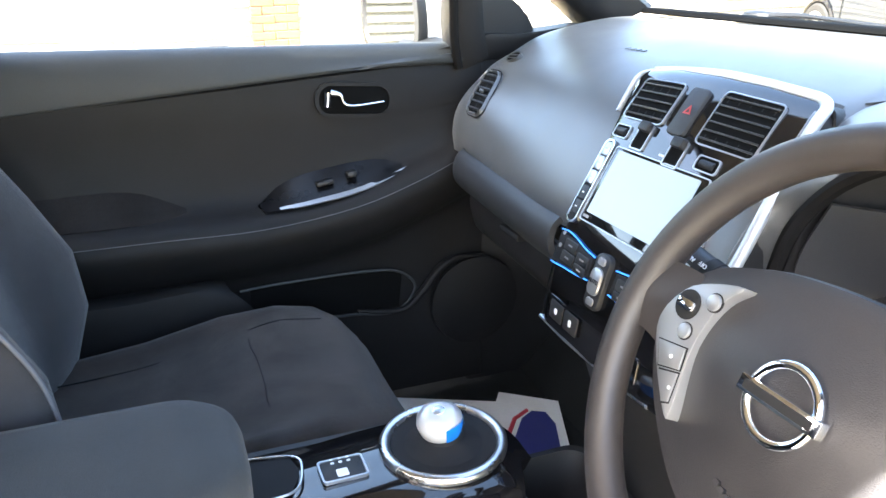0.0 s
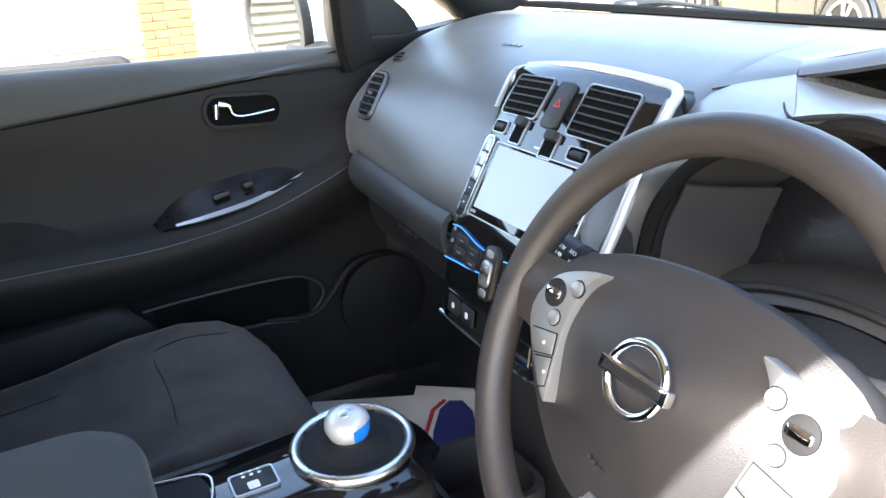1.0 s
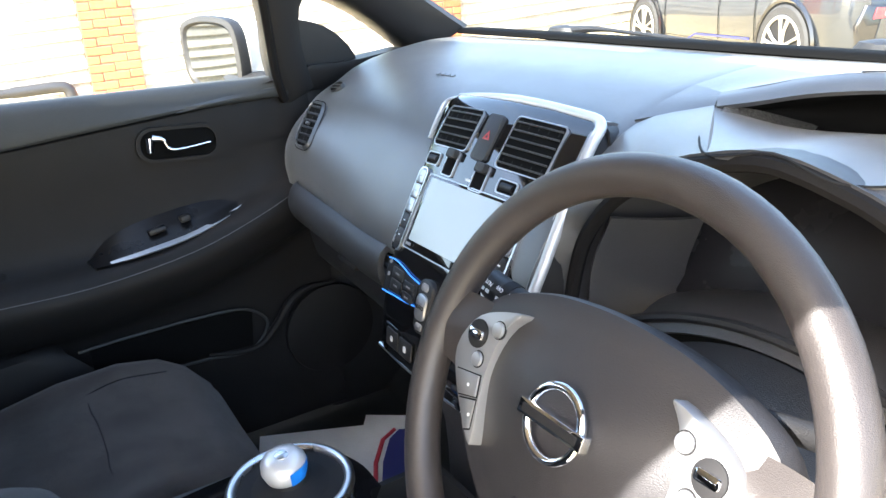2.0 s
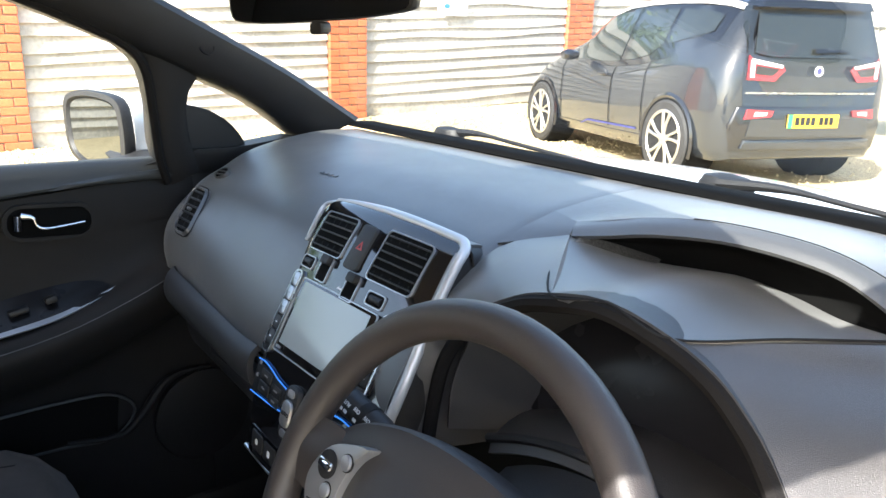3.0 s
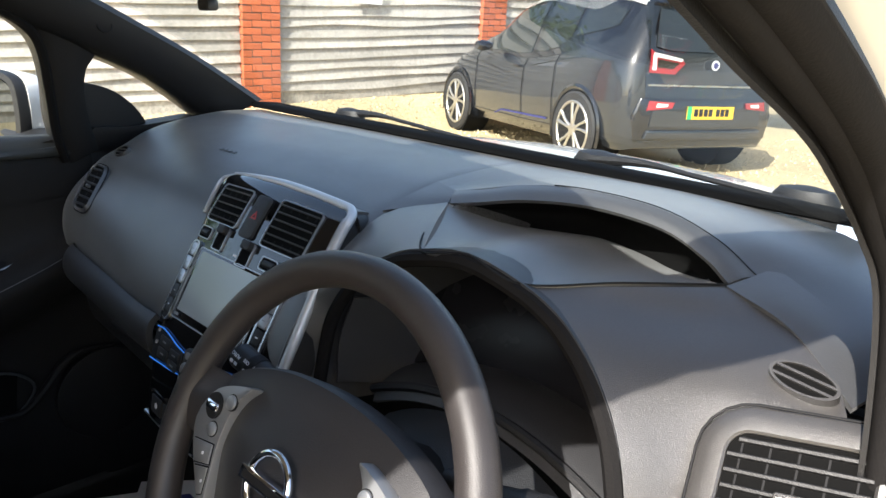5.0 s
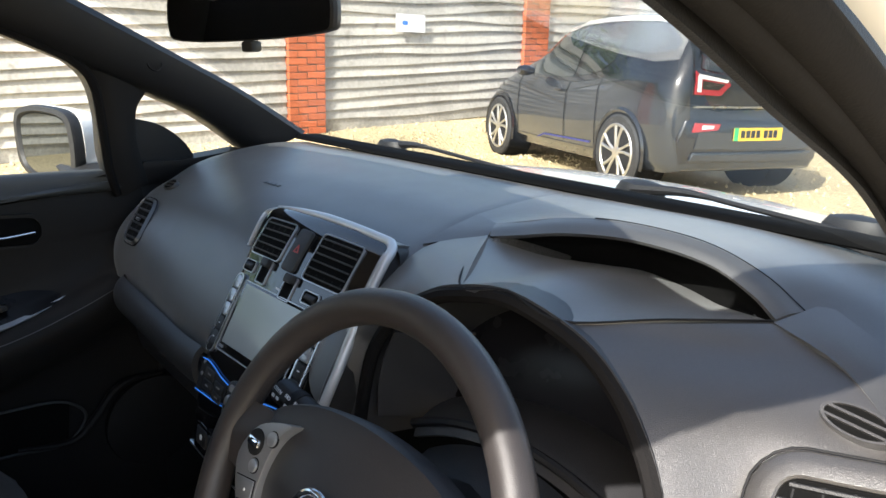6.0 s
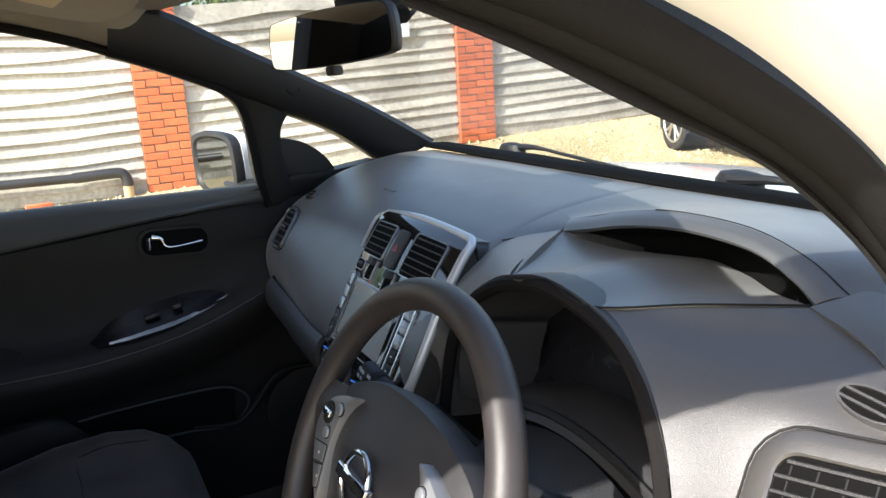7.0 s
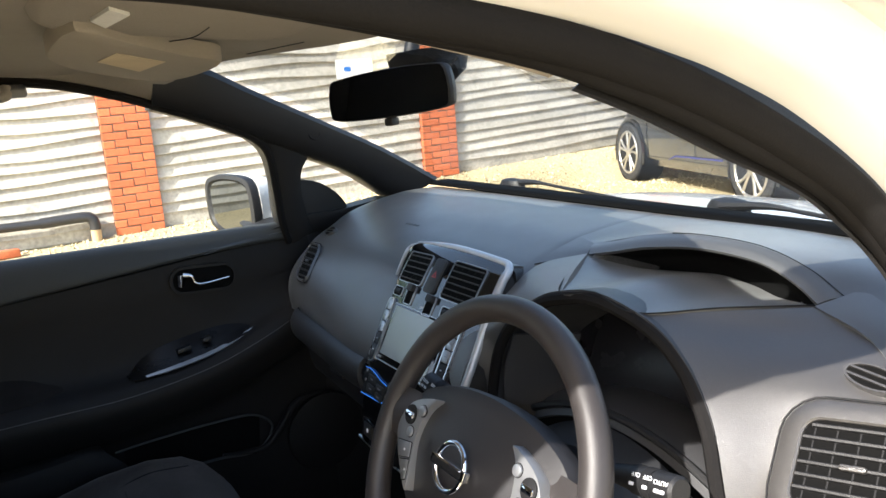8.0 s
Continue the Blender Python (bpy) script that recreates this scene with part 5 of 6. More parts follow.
part("flap", prism(flap, vf, -0.014, 0.010, 0.006), BEIGE_P, visor, "padded visor flap")
part("label_patch", prism([(-0.126, 0.155), (-0.218, 0.223), (-0.106, 0.238), (-0.042, 0.167)], vf, 0.009, 0.0108), LABEL, visor, "pale warning label")
roof_console = thing("roof_console", (0.1, 0.25, 1.49), "beige roof console with a small clear lamp", "roof console")
part("console_body", loft([[vf(0.13 + u * k, 0.22 + v * k, h) for u, v in rounded(0.26, 0.30, 0.06, 6)] for k, h in ((1.05, -0.03), (1.0, -0.010), (0.95, -0.004), (0.8, -0.001), (0.3, -0.0005))]), BEIGE, roof_console, "moulded beige console")
part("lamp_lens", prism([(0.118, 0.121), (0.085, 0.14), (0.163, 0.152), (0.184, 0.13)], vf, -0.002, 0.003, 0.001), PAPER, roof_console, "pale reading lamp lens")
part("lid_seam", tube(cr([vf(u, v, 0.0) for u, v in [(0.0, 0.223), (0.038, 0.243), (0.108, 0.244)]], 5), 0.0007, 6), DARK, roof_console)
part("lid_seam", tube([vf(u, v, 0.0) for u, v in [(-0.078, 0.343), (0.041, 0.382)]], 0.0006, 6), DARK, roof_console)
grab = thing("grab_handle", (-0.53, -0.06, 1.47), "folding beige grab handle at the roof edge", "grab handle")
part("grip", tube(cr([(-0.525, -0.16, 1.478), (-0.515, -0.15, 1.462), (-0.512, -0.06, 1.456), (-0.515, 0.03, 1.458), (-0.525, 0.04, 1.475)], 5), 0.010, 10), BEIGE_P, grab)
part("hinge", box(0.035, 0.035, 0.018, pose(-0.53, 0.055, 1.468, 0, 20, 0), 0.006), MARK_GREY, grab, "grey coat hook")

# windscreen, mirror
windscreen = thing("windscreen", (0, 1.0, 1.15), "clear laminated windscreen with dark edging", "windscreen")
FOOT = [(-0.67, 1.045, 1.165), (-0.35, 1.05, 1.166), (0.0, 1.045, 1.168), (0.35, 1.035, 1.166), (0.68, 1.00, 1.155)]
part("pane", slab(dense([FOOT, [tuple(Vector(a).lerp(Vector(b), 0.5) + Vector((0, 0.02, 0.02))) for a, b in zip(FOOT, HEAD)], HEAD], 4, 5), 0.005), WINDOW, windscreen, "clear glass")
part("black_edge", slab(dense([[(x, 0.985 - 0.01 * x, 1.174) for x in (-0.66, -0.3, 0.0, 0.3, 0.64)], [(x, 0.997 - 0.01 * x, 1.182) for x in (-0.66, -0.3, 0.0, 0.3, 0.64)], [(x, 1.045 - 0.02 * x, 1.180) for x in (-0.66, -0.3, 0.0, 0.3, 0.64)]], 3, 4), 0.004), VOID, windscreen, "black ceramic edge strip")
mirror = thing("rear_view_mirror", (0.0, 0.42, 1.42), "black framed rear-view mirror on the windscreen", "mirror")
mm = basis((0.083, 0.500, 1.414), (1, 0.40, 0.06), (0.37, -0.92, -0.03))
mf = plane_at(mm)
shell = [(q.x, q.y) for q in cr([(-0.118, -0.020, 0), (-0.112, 0.022, 0), (-0.09, 0.030, 0), (0.0, 0.034, 0), (0.09, 0.031, 0), (0.115, 0.022, 0), (0.118, -0.02, 0), (0.10, -0.032, 0), (0.0, -0.036, 0), (-0.10, -0.033, 0)], 3, True)]
part("housing", loft([[mf(u * k, v * k, h) for u, v in shell] for k, h in ((0.6, -0.032), (0.85, -0.024), (0.98, -0.008), (1.0, 0.002), (0.98, 0.006))]), TRIM, mirror, "black mirror housing")
part("glass", loft([[mf(u * k, v * k, h) for u, v in shell] for k, h in ((0.955, 0.0062), (0.955, 0.0072))]), MIRROR, mirror, "mirror glass")
part("tab", box(0.016, 0.012, 0.018, mm @ pose(0.0, -0.042, 0.0), 0.003), TRIM, mirror)
part("stem", tube([mf(0.0, 0.0, -0.02), mf(0.0, 0.04, -0.06), mf(0.0, 0.07, -0.075)], 0.012, 10), TRIM, mirror)
part("sensor_box", loft([[(0.10 + u * k, 0.56 + v * k, z) for u, v in rounded(0.13, 0.07, 0.02)] for k, z in ((0.7, 1.425), (1.0, 1.440), (1.1, 1.47))]), DARK, mirror, "black sensor housing at the glass")

# wing mirror
wing = thing("wing_mirror", (-0.95, 0.62, 1.05), "white wing mirror with black inner housing", "wing mirror")
wm = basis((-0.976, 0.547, 1.143), (1, 0.22, 0.0), (0.22, -1.0, 0.02))
wq = plane_at(wm)
oval = [(1.36 * q.x, 1.18 * q.y) for q in cr([(-0.10, 0.0, 0), (-0.098, 0.052, 0), (-0.065, 0.070, 0), (0.0, 0.075, 0), (0.065, 0.066, 0), (0.085, 0.03, 0), (0.085, -0.04, 0), (0.05, -0.068, 0), (-0.03, -0.066, 0), (-0.085, -0.045, 0)], 4, True)]
part("mirror_case", loft([[wq(u * k + 0.0, v * k, h) for u, v in oval] for k, h in ((0.25, -0.15), (0.6, -0.135), (0.85, -0.10), (1.0, -0.055), (1.04, -0.018))]), WHITE, wing, "white painted case")
part("mirror_rim", loft([[wq(u * k, v * k, h) for u, v in oval] for k, h in ((1.02, -0.02), (1.045, -0.005), (1.02, 0.006), (0.90, 0.008), (0.85, 0.000), (0.2, -0.002))]), TRIM, wing, "black mirror rim")
part("mirror_glass", loft([[wq(u * k, v * k, h) for u, v in oval] for k, h in ((0.84, 0.001), (0.835, 0.003))]), MIRROR2, wing, "mirror glass")
part("mirror_arm", loft([[(x, 0.60 + 0.05 * math.cos(a), zc + 0.026 * math.sin(a)) for a in (2 * math.pi * k / 14 for k in range(14))] for x, zc in ((-0.95, 1.105), (-0.88, 1.094), (-0.80, 1.085), (-0.74, 1.085))]), TRIM, wing, "black mirror arm")
part("sail", slab(dense([[(-0.735, 0.60, 1.10), (-0.735, 0.66, 1.12), (-0.735, 0.74, 1.11)], [(-0.735, 0.60, 1.04), (-0.735, 0.66, 1.04), (-0.735, 0.74, 1.04)]], 2, 2), 0.01), TRIM, wing)

# bonnet, wipers, cowl
bonnet = thing("bonnet", (0, 1.5, 0.9), "white sloping bonnet ahead of the windscreen", "bonnet")
part("bonnet_skin", slab(dense([[(x, y, 1.136 - 0.10 * (y - 1.2) ** 1.5 - 0.06 * (x / 0.7) ** 2 + h) for x in (-0.78, -0.55, -0.2, 0.2, 0.55, 0.78)] for y, h in ((1.21, 0.0), (1.35, 0.0), (1.6, -0.02), (1.9, -0.10), (2.1, -0.25))], 4, 4), 0.01, True), WHITE, bonnet, "white bonnet panel")
cowl = thing("wiper_cowl", (0, 1.12, 1.1), "black plastic scuttle with wiper arms", "scuttle")
part("scuttle", slab(dense([[(x, y, z - 0.04 * (x / 0.7) ** 2) for x in (-0.72, -0.4, 0.0, 0.4, 0.72)] for y, z in ((1.06, 1.135), (1.12, 1.138), (1.22, 1.132))], 3, 4), 0.006, True), DARK, cowl, "black scuttle panel")
for x0, y0, x1, y1 in ((-0.466, 1.125, -0.02, 1.075), (0.19, 1.105, 0.60, 1.050)):
    part("wiper_arm", tube(cr([(x0, y0, 1.172), (x0 + 0.10, y0 - 0.005, 1.180), ((x0 + x1) / 2, (y0 + y1) / 2, 1.178), (x1, y1, 1.170)], 4), [0.010 - 0.006 * min(1, i / 6) for i in range(13)], 8), TRIM, cowl, "black wiper arm")
    part("wiper_blade", tube(cr([(x0 + 0.06, y0 - 0.025, 1.166), ((x0 + x1) / 2, (y0 + y1) / 2 - 0.018, 1.170), (x1 + 0.05, y1 - 0.022, 1.164)], 5), 0.004, 6), RUBBER, cowl, "rubber wiper blade")
for x in (-0.466, 0.19, 0.52):
    part("wiper_hub", loft([[(x + 0.045 * k * math.cos(a), 1.125 + 0.024 * k * math.sin(a), z) for a in (2 * math.pi * i / 14 for i in range(14))] for k, z in ((1.0, 1.128), (1.0, 1.168), (0.8, 1.180), (0.3, 1.184))]), TRIM, cowl, "black wiper hub cover")
fender = thing("front_wing", (-0.8, 1.3, 0.8), "white front wing beyond the quarter window", "car wing")
part("wing_skin", slab(dense([[(-0.74, 0.72, 1.09), (-0.76, 0.95, 1.115), (-0.74, 1.25, 1.08), (-0.72, 1.8, 0.98)], [(-0.80, 0.72, 1.06), (-0.83, 0.95, 1.08), (-0.82, 1.25, 1.05), (-0.80, 1.8, 0.95)], [(-0.86, 0.72, 0.9), (-0.88, 0.95, 0.9), (-0.87, 1.25, 0.88), (-0.86, 1.8, 0.80)]], 3, 4), 0.01), WHITE, fender, "white wing panel")

# floor, bulkheads, paper mat
floor_ = tagged(part("cabin_floor", slab([[(x, y, 0.33 + (0.10 if y > 0.9 else 0.0) * 0) for x in (-0.80, -0.4, 0.0, 0.4, 0.80)] for y in (-1.2, -0.4, 0.3, 0.80)], 0.03, True), CARPET), "dark carpeted cabin floor", "floor", kind="structure")
toe = tagged(part("toe_board", slab([[(x, y, z) for x in (-0.80, -0.4, 0.0, 0.4, 0.80)] for y, z in ((0.78, 0.33), (0.90, 0.45), (0.97, 0.60), (1.0, 0.95))], 0.03, True), CARPET), "dark carpeted toe board", "floor", kind="structure")
fire = tagged(part("bulkhead", box(1.6, 0.03, 0.85, pose(0, 1.06, 0.70)), DARK), "black front bulkhead", "bulkhead", kind="structure")
rear = tagged(part("rear_bulkhead", box(1.7, 0.04, 1.2, pose(0, -1.25, 0.90), 0.01), DARK), "dark rear cabin wall", "bulkhead", kind="structure")
# side walls out of view, added to cut light and darken reflections
side = tagged(part("rear_side_wall", box(0.06, 0.55, 0.80, pose(-0.79, -1.0, 0.68), 0.01), DARK), "dark side wall out of view, added to block light", "bulkhead", kind="structure")
# post out of view, added so the gloss fascia reflects something dark
post = tagged(part("door_post", box(0.07, 0.20, 0.46, pose(-0.668, -0.34, 1.29, 0, 22, 0), 0.02), TRIM), "black post out of view, added to darken reflections", "pillar", kind="structure")
upper = tagged(part("rear_side_wall", box(0.06, 0.40, 0.50, pose(-0.70, -1.03, 1.26, 0, 16, 0), 0.01), DARK), "dark side wall out of view, added to block light", "bulkhead", kind="structure")
side2 = tagged(part("rear_side_wall", box(0.06, 0.85, 1.22, pose(0.74, -0.85, 0.89), 0.01), DARK), "dark side wall out of view, added to block light", "bulkhead", kind="structure")
sill_ = tagged(part("door_sill", box(0.14, 1.20, 0.12, pose(0.76, 0.10, 0.36), 0.02), WHITE), "white door sill", "sill", kind="structure")
kick = tagged(part("kick_panel", box(0.10, 0.45, 0.75, pose(-0.78, 0.86, 0.68), 0.02), TRIM), "black kick panel", "trim", kind="structure")
kick2 = tagged(part("kick_panel", box(0.06, 0.42, 0.85, pose(0.80, 0.88, 0.70), 0.02), TRIM), "black kick panel", "trim", kind="structure")
mat_ = thing("paper_mat", (-0.5, 0.55, 0.35), "white printed paper floor mat with blue and red bands", "paper mat")
pm = plane_at(basis((-0.50, 0.605, 0.347), (0.35, 0.94, 0), (0, 0, 1)))
part("sheet", prism([(-0.22, -0.16), (0.145, -0.15), (0.15, 0.10), (0.02, 0.14), (0.01, 0.10), (-0.22, 0.12)], pm, 0.0, 0.002), PAPER, mat_, "white paper sheet")
part("blue_band", prism([(0.02, -0.148), (0.125, -0.148), (0.13, 0.01), (0.115, 0.055), (0.085, 0.06), (0.06, 0.03), (0.035, -0.05)], pm, 0.002, 0.0032), PAPER_BLUE, mat_)
part("red_band", tube([pm(u, v, 0.0026) for u, v in ((0.075, 0.062), (0.045, 0.03), (0.02, -0.05), (0.008, -0.146))], 0.005, 6, flat=1.0), PAPER_RED, mat_)


# ---------------------------------------------------------------- yard
GRAVEL = mat("gravel", (0.49, 0.40, 0.235), 0.9, grain=0.45, grain_size=45, relief=0.012, vary=0.12, vary_size=0.9)
STONE = mat("gravel_stone", (0.54, 0.45, 0.28), 0.85, grain=0.15, grain_size=60, island=0.35)
WOOD = mat("weathered_plank", (0.43, 0.405, 0.36), 0.85, grain=0.16, grain_size=26, relief=0.003, vary=0.18, vary_size=1.6, obj=0.16, dirt=((0.17, 0.155, 0.135), 5, 0.60, 0.80))
WOOD2 = mat("grey_board", (0.36, 0.34, 0.30), 0.85, grain=0.2, grain_size=30, relief=0.002, vary=0.2, vary_size=3, obj=0.15)
BRICK = mat("red_brick", (0.50, 0.135, 0.055), 0.85, grain=0.18, grain_size=90, relief=0.002, vary=0.10, vary_size=5, obj=0.16)
MORTAR = mat("mortar", (0.16, 0.11, 0.085), 0.95, grain=0.2, grain_size=120, relief=0.002, vary=0.1)
LEAF = mat("hedge_leaf", (0.10, 0.17, 0.035), 0.6, island=0.45)
PIPE = mat("black_pipe", (0.03, 0.03, 0.033), 0.4, vary=0.1)
PIPE2 = mat("tan_pipe", (0.50, 0.36, 0.20), 0.6, vary=0.1)
FH = 0.205


def land(x, y):
    d = max(abs(x) - 0.9, abs(y - 0.6) - 2.2, 0.0)
    t = min(1.0, d / 1.5)
    start = 4.6 + 1.1 * min(1.0, max(0.0, (y - 3.5) / 2.5))
    k = min(1.0, max(0.0, (-x - start) / (6.35 - start)))
    bank = (0.12 + 0.048 * min(8.0, max(-1.0, y - 1.4))) * k * k * (3 - 2 * k)
    return FH * t * t * (3 - 2 * t) + bank


def sheet():
    bm = bmesh.new()
    ticks = [-400, -120, -50, -25] + [-14 + 0.5 * k for k in range(57)] + [25, 50, 120, 400]
    xticks = [x for x in ticks if not -7.5 < x < -4.0] + [-7.4 + 0.1 * k for k in range(34)]
    xticks.sort()
    vs = [[bm.verts.new((x, y, land(x, y) + (0.012 * noise.noise(Vector((x * 1.7, y * 1.7, 0))) if abs(x) < 15 and abs(y) < 15 else 0))) for y in ticks] for x in xticks]
    for a, b in zip(vs, vs[1:]):
        for i in range(len(ticks) - 1):
            bm.faces.new((a[i], b[i], b[i + 1], a[i + 1]))
    return bm


tagged(part("ground", sheet(), GRAVEL), "pale yellow gravel yard", "ground", kind="structure")
rng = random.Random(4)


def stones():
    bm = bmesh.new()
    for k in range(5200):
        if k < 4300:
            x, y = rng.uniform(-6.9, -4.2), rng.uniform(-1.5, 10.0)
        else:
            x, y = rng.uniform(-3.0, 0.5), rng.uniform(5.2, 10.5)
        r = rng.uniform(0.010, 0.028)
        z = land(x, y) + r * 0.25
        m = Matrix.Translation((x, y, z)) @ Euler((rng.uniform(0, 6), rng.uniform(0, 6), rng.uniform(0, 6))).to_matrix().to_4x4()
        q = [bm.verts.new(m @ Vector(v) ) for v in ((r, 0, 0), (-r, 0, 0), (0, r * 0.8, 0), (0, -r * 0.8, 0), (0, 0, r * 0.6), (0, 0, -r * 0.6))]
        for a, b, c in ((0, 2, 4), (2, 1, 4), (1, 3, 4), (3, 0, 4), (2, 0, 5), (1, 2, 5), (3, 1, 5), (0, 3, 5)):
            bm.faces.new((q[a], q[b], q[c]))
    return bm


tagged(part("gravel_stones", stones(), STONE, smooth=0), "loose pale gravel stones", "gravel", kind="stuff")

# fence line: along the yard's side, its foot at FH
F0, FD = Vector((-6.662, 1.20, 0.0)), Vector((0.062, 1.0, 0)).normalized()
FN = Vector((FD.y, -FD.x, 0))


def along(s, z=0.0, out=0.0):
    p = F0 + FD * s + FN * out
    return p + Vector((0, 0, z + land(-6.9, p.y)))


fence = thing("plank_fence", along(0), "weathered grey horizontal plank fence with wavy edges", "fence")
PIERS = [-3.4, 0.0, 3.33, 6.78]
FTOP = 1.92


def plank(s0, s1, z, seed):
    """One waney-edged board, lapped over the one below."""
    r = random.Random(seed)
    n = 22
    ph = [(r.uniform(0, 6.3), r.uniform(0.8, 4.2), r.uniform(0.004, 0.020)) for _ in range(4)]
    wave = lambda s: sum(a * math.sin(f * s + p) for p, f, a in ph) * (0.35 if z < 0.8 else 0.75)
    rows = []
    for k in range(n + 1):
        s = s0 + (s1 - s0) * k / n
        w = wave(s)
        rows.append([along(s, z + 0.150, 0.008), along(s, z + 0.004 + w, 0.052), along(s, z + w, 0.050), along(s, z + w, 0.020), along(s, z + 0.150, -0.006)])
    return loft(rows)


for b, (s0, s1) in enumerate(zip([-7.4] + PIERS, PIERS + [9.9])):
    for k in range(13):
        z = 0.12 + k * 0.118
        part("plank", plank(s0 + (0.225 if b else 0), s1 - 0.225, z, b * 40 + k), WOOD, fence)
    part("gravel_board", loft([[along(s, 0.0, 0.03), along(s, 0.20, 0.03), along(s, 0.20, -0.01), along(s, 0.0, -0.01)] for s in (s0 + 0.22, s1 - 0.22)]), WOOD2, fence, "grey base board")


def brick_mesh():
    bm = box(0.215, 0.1025, 0.065, None, 0.004, 1)
    me = bpy.data.meshes.new("brick")
    bm.to_mesh(me)
    bm.free()
    me.materials.append(BRICK)
    return me


half_bm = box(0.1025, 0.1025, 0.065, None, 0.004, 1)
HALF = bpy.data.meshes.new("half_brick")
half_bm.to_mesh(HALF)
half_bm.free()
HALF.materials.append(BRICK)
FULL = brick_mesh()
turn = math.atan2(FD.y, FD.x)
piers = []
for s in PIERS:
    pier = thing("brick_pier", along(s), "red brick fence pier with dark mortar joints", "brick pier", "piers along the fence")
    part("mortar_core", loft([[along(s + a, z, o) for a, o in ((-0.215, 0.088), (0.215, 0.088), (0.215, -0.2), (-0.215, -0.2))] for z in (-0.05, 1.80)]), MORTAR, pier, smooth=0)
    inv = Matrix.Translation(-pier.location)
    for c in range(24):
        z = 0.0375 + 0.075 * c
        lay = [(-0.1125, FULL, 0.215), (0.1125, FULL, 0.215)] if c % 2 == 0 else [(-0.169, HALF, 0.1), (0.0, FULL, 0.215), (0.169, HALF, 0.1)]
        for u, me, _ in lay:
            o = new("brick", me)
            o.parent = pier
            o.matrix_parent_inverse = inv
            o.matrix_basis = Matrix.Translation(along(s + u + rng.uniform(-0.001, 0.001), z, 0.045 + rng.uniform(-0.002, 0.002))) @ Euler((0, 0, turn)).to_matrix().to_4x4()
    piers.append(pier)

# drain pipe at the fence foot
pipe = thing("drain_pipe", along(-0.9), "black drain pipe with tan upright along the fence", "pipe")
part("run", tube(cr([along(-5.0, 0.265, 0.12), along(-1.6, 0.25, 0.12), along(-0.80, 0.245, 0.12)], 5), 0.042, 12), PIPE, pipe, "black plastic pipe")
part("elbow", tube(cr([along(-0.85, 0.246, 0.12), along(-0.50, 0.243, 0.12), along(-0.42, 0.215, 0.12), along(-0.40, 0.16, 0.12), along(-0.40, 0.11, 0.12)], 5), 0.050, 12), PIPE, pipe, "black elbow")
part("upright", tube([along(-0.40, 0.125, 0.12), along(-0.40, -0.03, 0.12)], 0.046, 12), PIPE2, pipe, "tan plastic upright")
loose = thing("loose_brick", along(-1.15, 0, 0.3), "orange-red brick lying on the gravel", "brick")
part("brick_body", box(0.215, 0.1025, 0.065, Matrix.Translation(along(-1.15, 0.04, 0.3)) @ Euler((0, 0, turn + 0.2)).to_matrix().to_4x4(), 0.004), BRICK, loose)
for s, z in ((4.69, 1.18), (2.35, 1.32), (-0.02, 1.42)):
    sign = thing("fence_sign", along(s, z, 0.095), "small white notice with a blue mark", "sign")
    sf = plane_at(basis(along(s, z, 0.095), -FD * -1, FN))
    part("plate", prism(rounded(0.42, 0.20, 0.008), sf, 0, 0.004), MARK, sign)
    part("blue_mark", prism(shifted(rounded(0.08, 0.05, 0.02), -0.08, 0), sf, 0.004, 0.005), BLUE_CLEAR, sign)

# end fence of upright boards behind the parked car
end = thing("board_fence", (-4, 10.8, FH), "grey upright board fence at the yard's end", "fence")
E0 = along(9.8)
ED = Vector((1.0, 0.06, 0)).normalized()
for k in range(75):
    p = E0 + ED * (0.152 * k)
    m = Matrix.Translation(p + Vector((0, 0, 0.95 + 0.01 * rng.uniform(-1, 1)))) @ Euler((0, 0, math.atan2(ED.y, ED.x))).to_matrix().to_4x4()
    part("board", box(0.145, 0.018 + 0.012 * (k % 2), 1.9, m, 0.003, 1), WOOD2, end)
for z in (0.35, 1.0, 1.6):
    part("rail", loft([[E0 + ED * a + Vector((0, -0.03, z + dz)) + Vector((0, dy, 0)) for dy, dz in ((0, -0.04), (-0.04, -0.04), (-0.04, 0.04), (0, 0.04))] for a in (0, 11.4)]), WOOD2, end)


# hedge behind the fence
def leaves(n, centre, spread, size, seed):
    r = random.Random(seed)
    bm = bmesh.new()
    for _ in range(n):
        c = centre(r)
        p = c + Vector((r.gauss(0, spread), r.gauss(0, spread), r.gauss(0, spread * 0.8)))
        m = Matrix.Translation(p) @ Euler((r.uniform(0, 6), r.uniform(0, 6), r.uniform(0, 6))).to_matrix().to_4x4()
        a = size * r.uniform(0.6, 1.3)
        q = [bm.verts.new(m @ Vector(v)) for v in ((-a, 0, 0), (0, -a * 0.45, 0.1 * a), (a, 0, 0), (0, a * 0.45, 0.1 * a))]
        bm.faces.new(q)
    return bm


clumps = [along(s, 1.5 + 1.3 * abs(noise.noise(Vector((s * 0.7, 3.1, 0)))) + dz, -1.3 - 0.8 * rng.random()) for s in [-6 + 0.32 * k for k in range(54)] for dz in (0, 0.6)]
hedge = thing("hedge", along(2, 0, -1.5), "unkempt green hedge behind the plank fence", "hedge")
tagged(part("foliage", leaves(22000, lambda r: r.choice(clumps), 0.26, 0.055, 5), LEAF, hedge, smooth=0), kind="stuff")
for k in range(9):
    part("stem", tube([along(-5 + 1.9 * k, 0, -1.5), along(-5 + 1.9 * k + 0.1, 1.2, -1.5), along(-4.9 + 1.9 * k, 2.0, -1.45)], [0.05, 0.035, 0.015], 7), WOOD2, hedge)

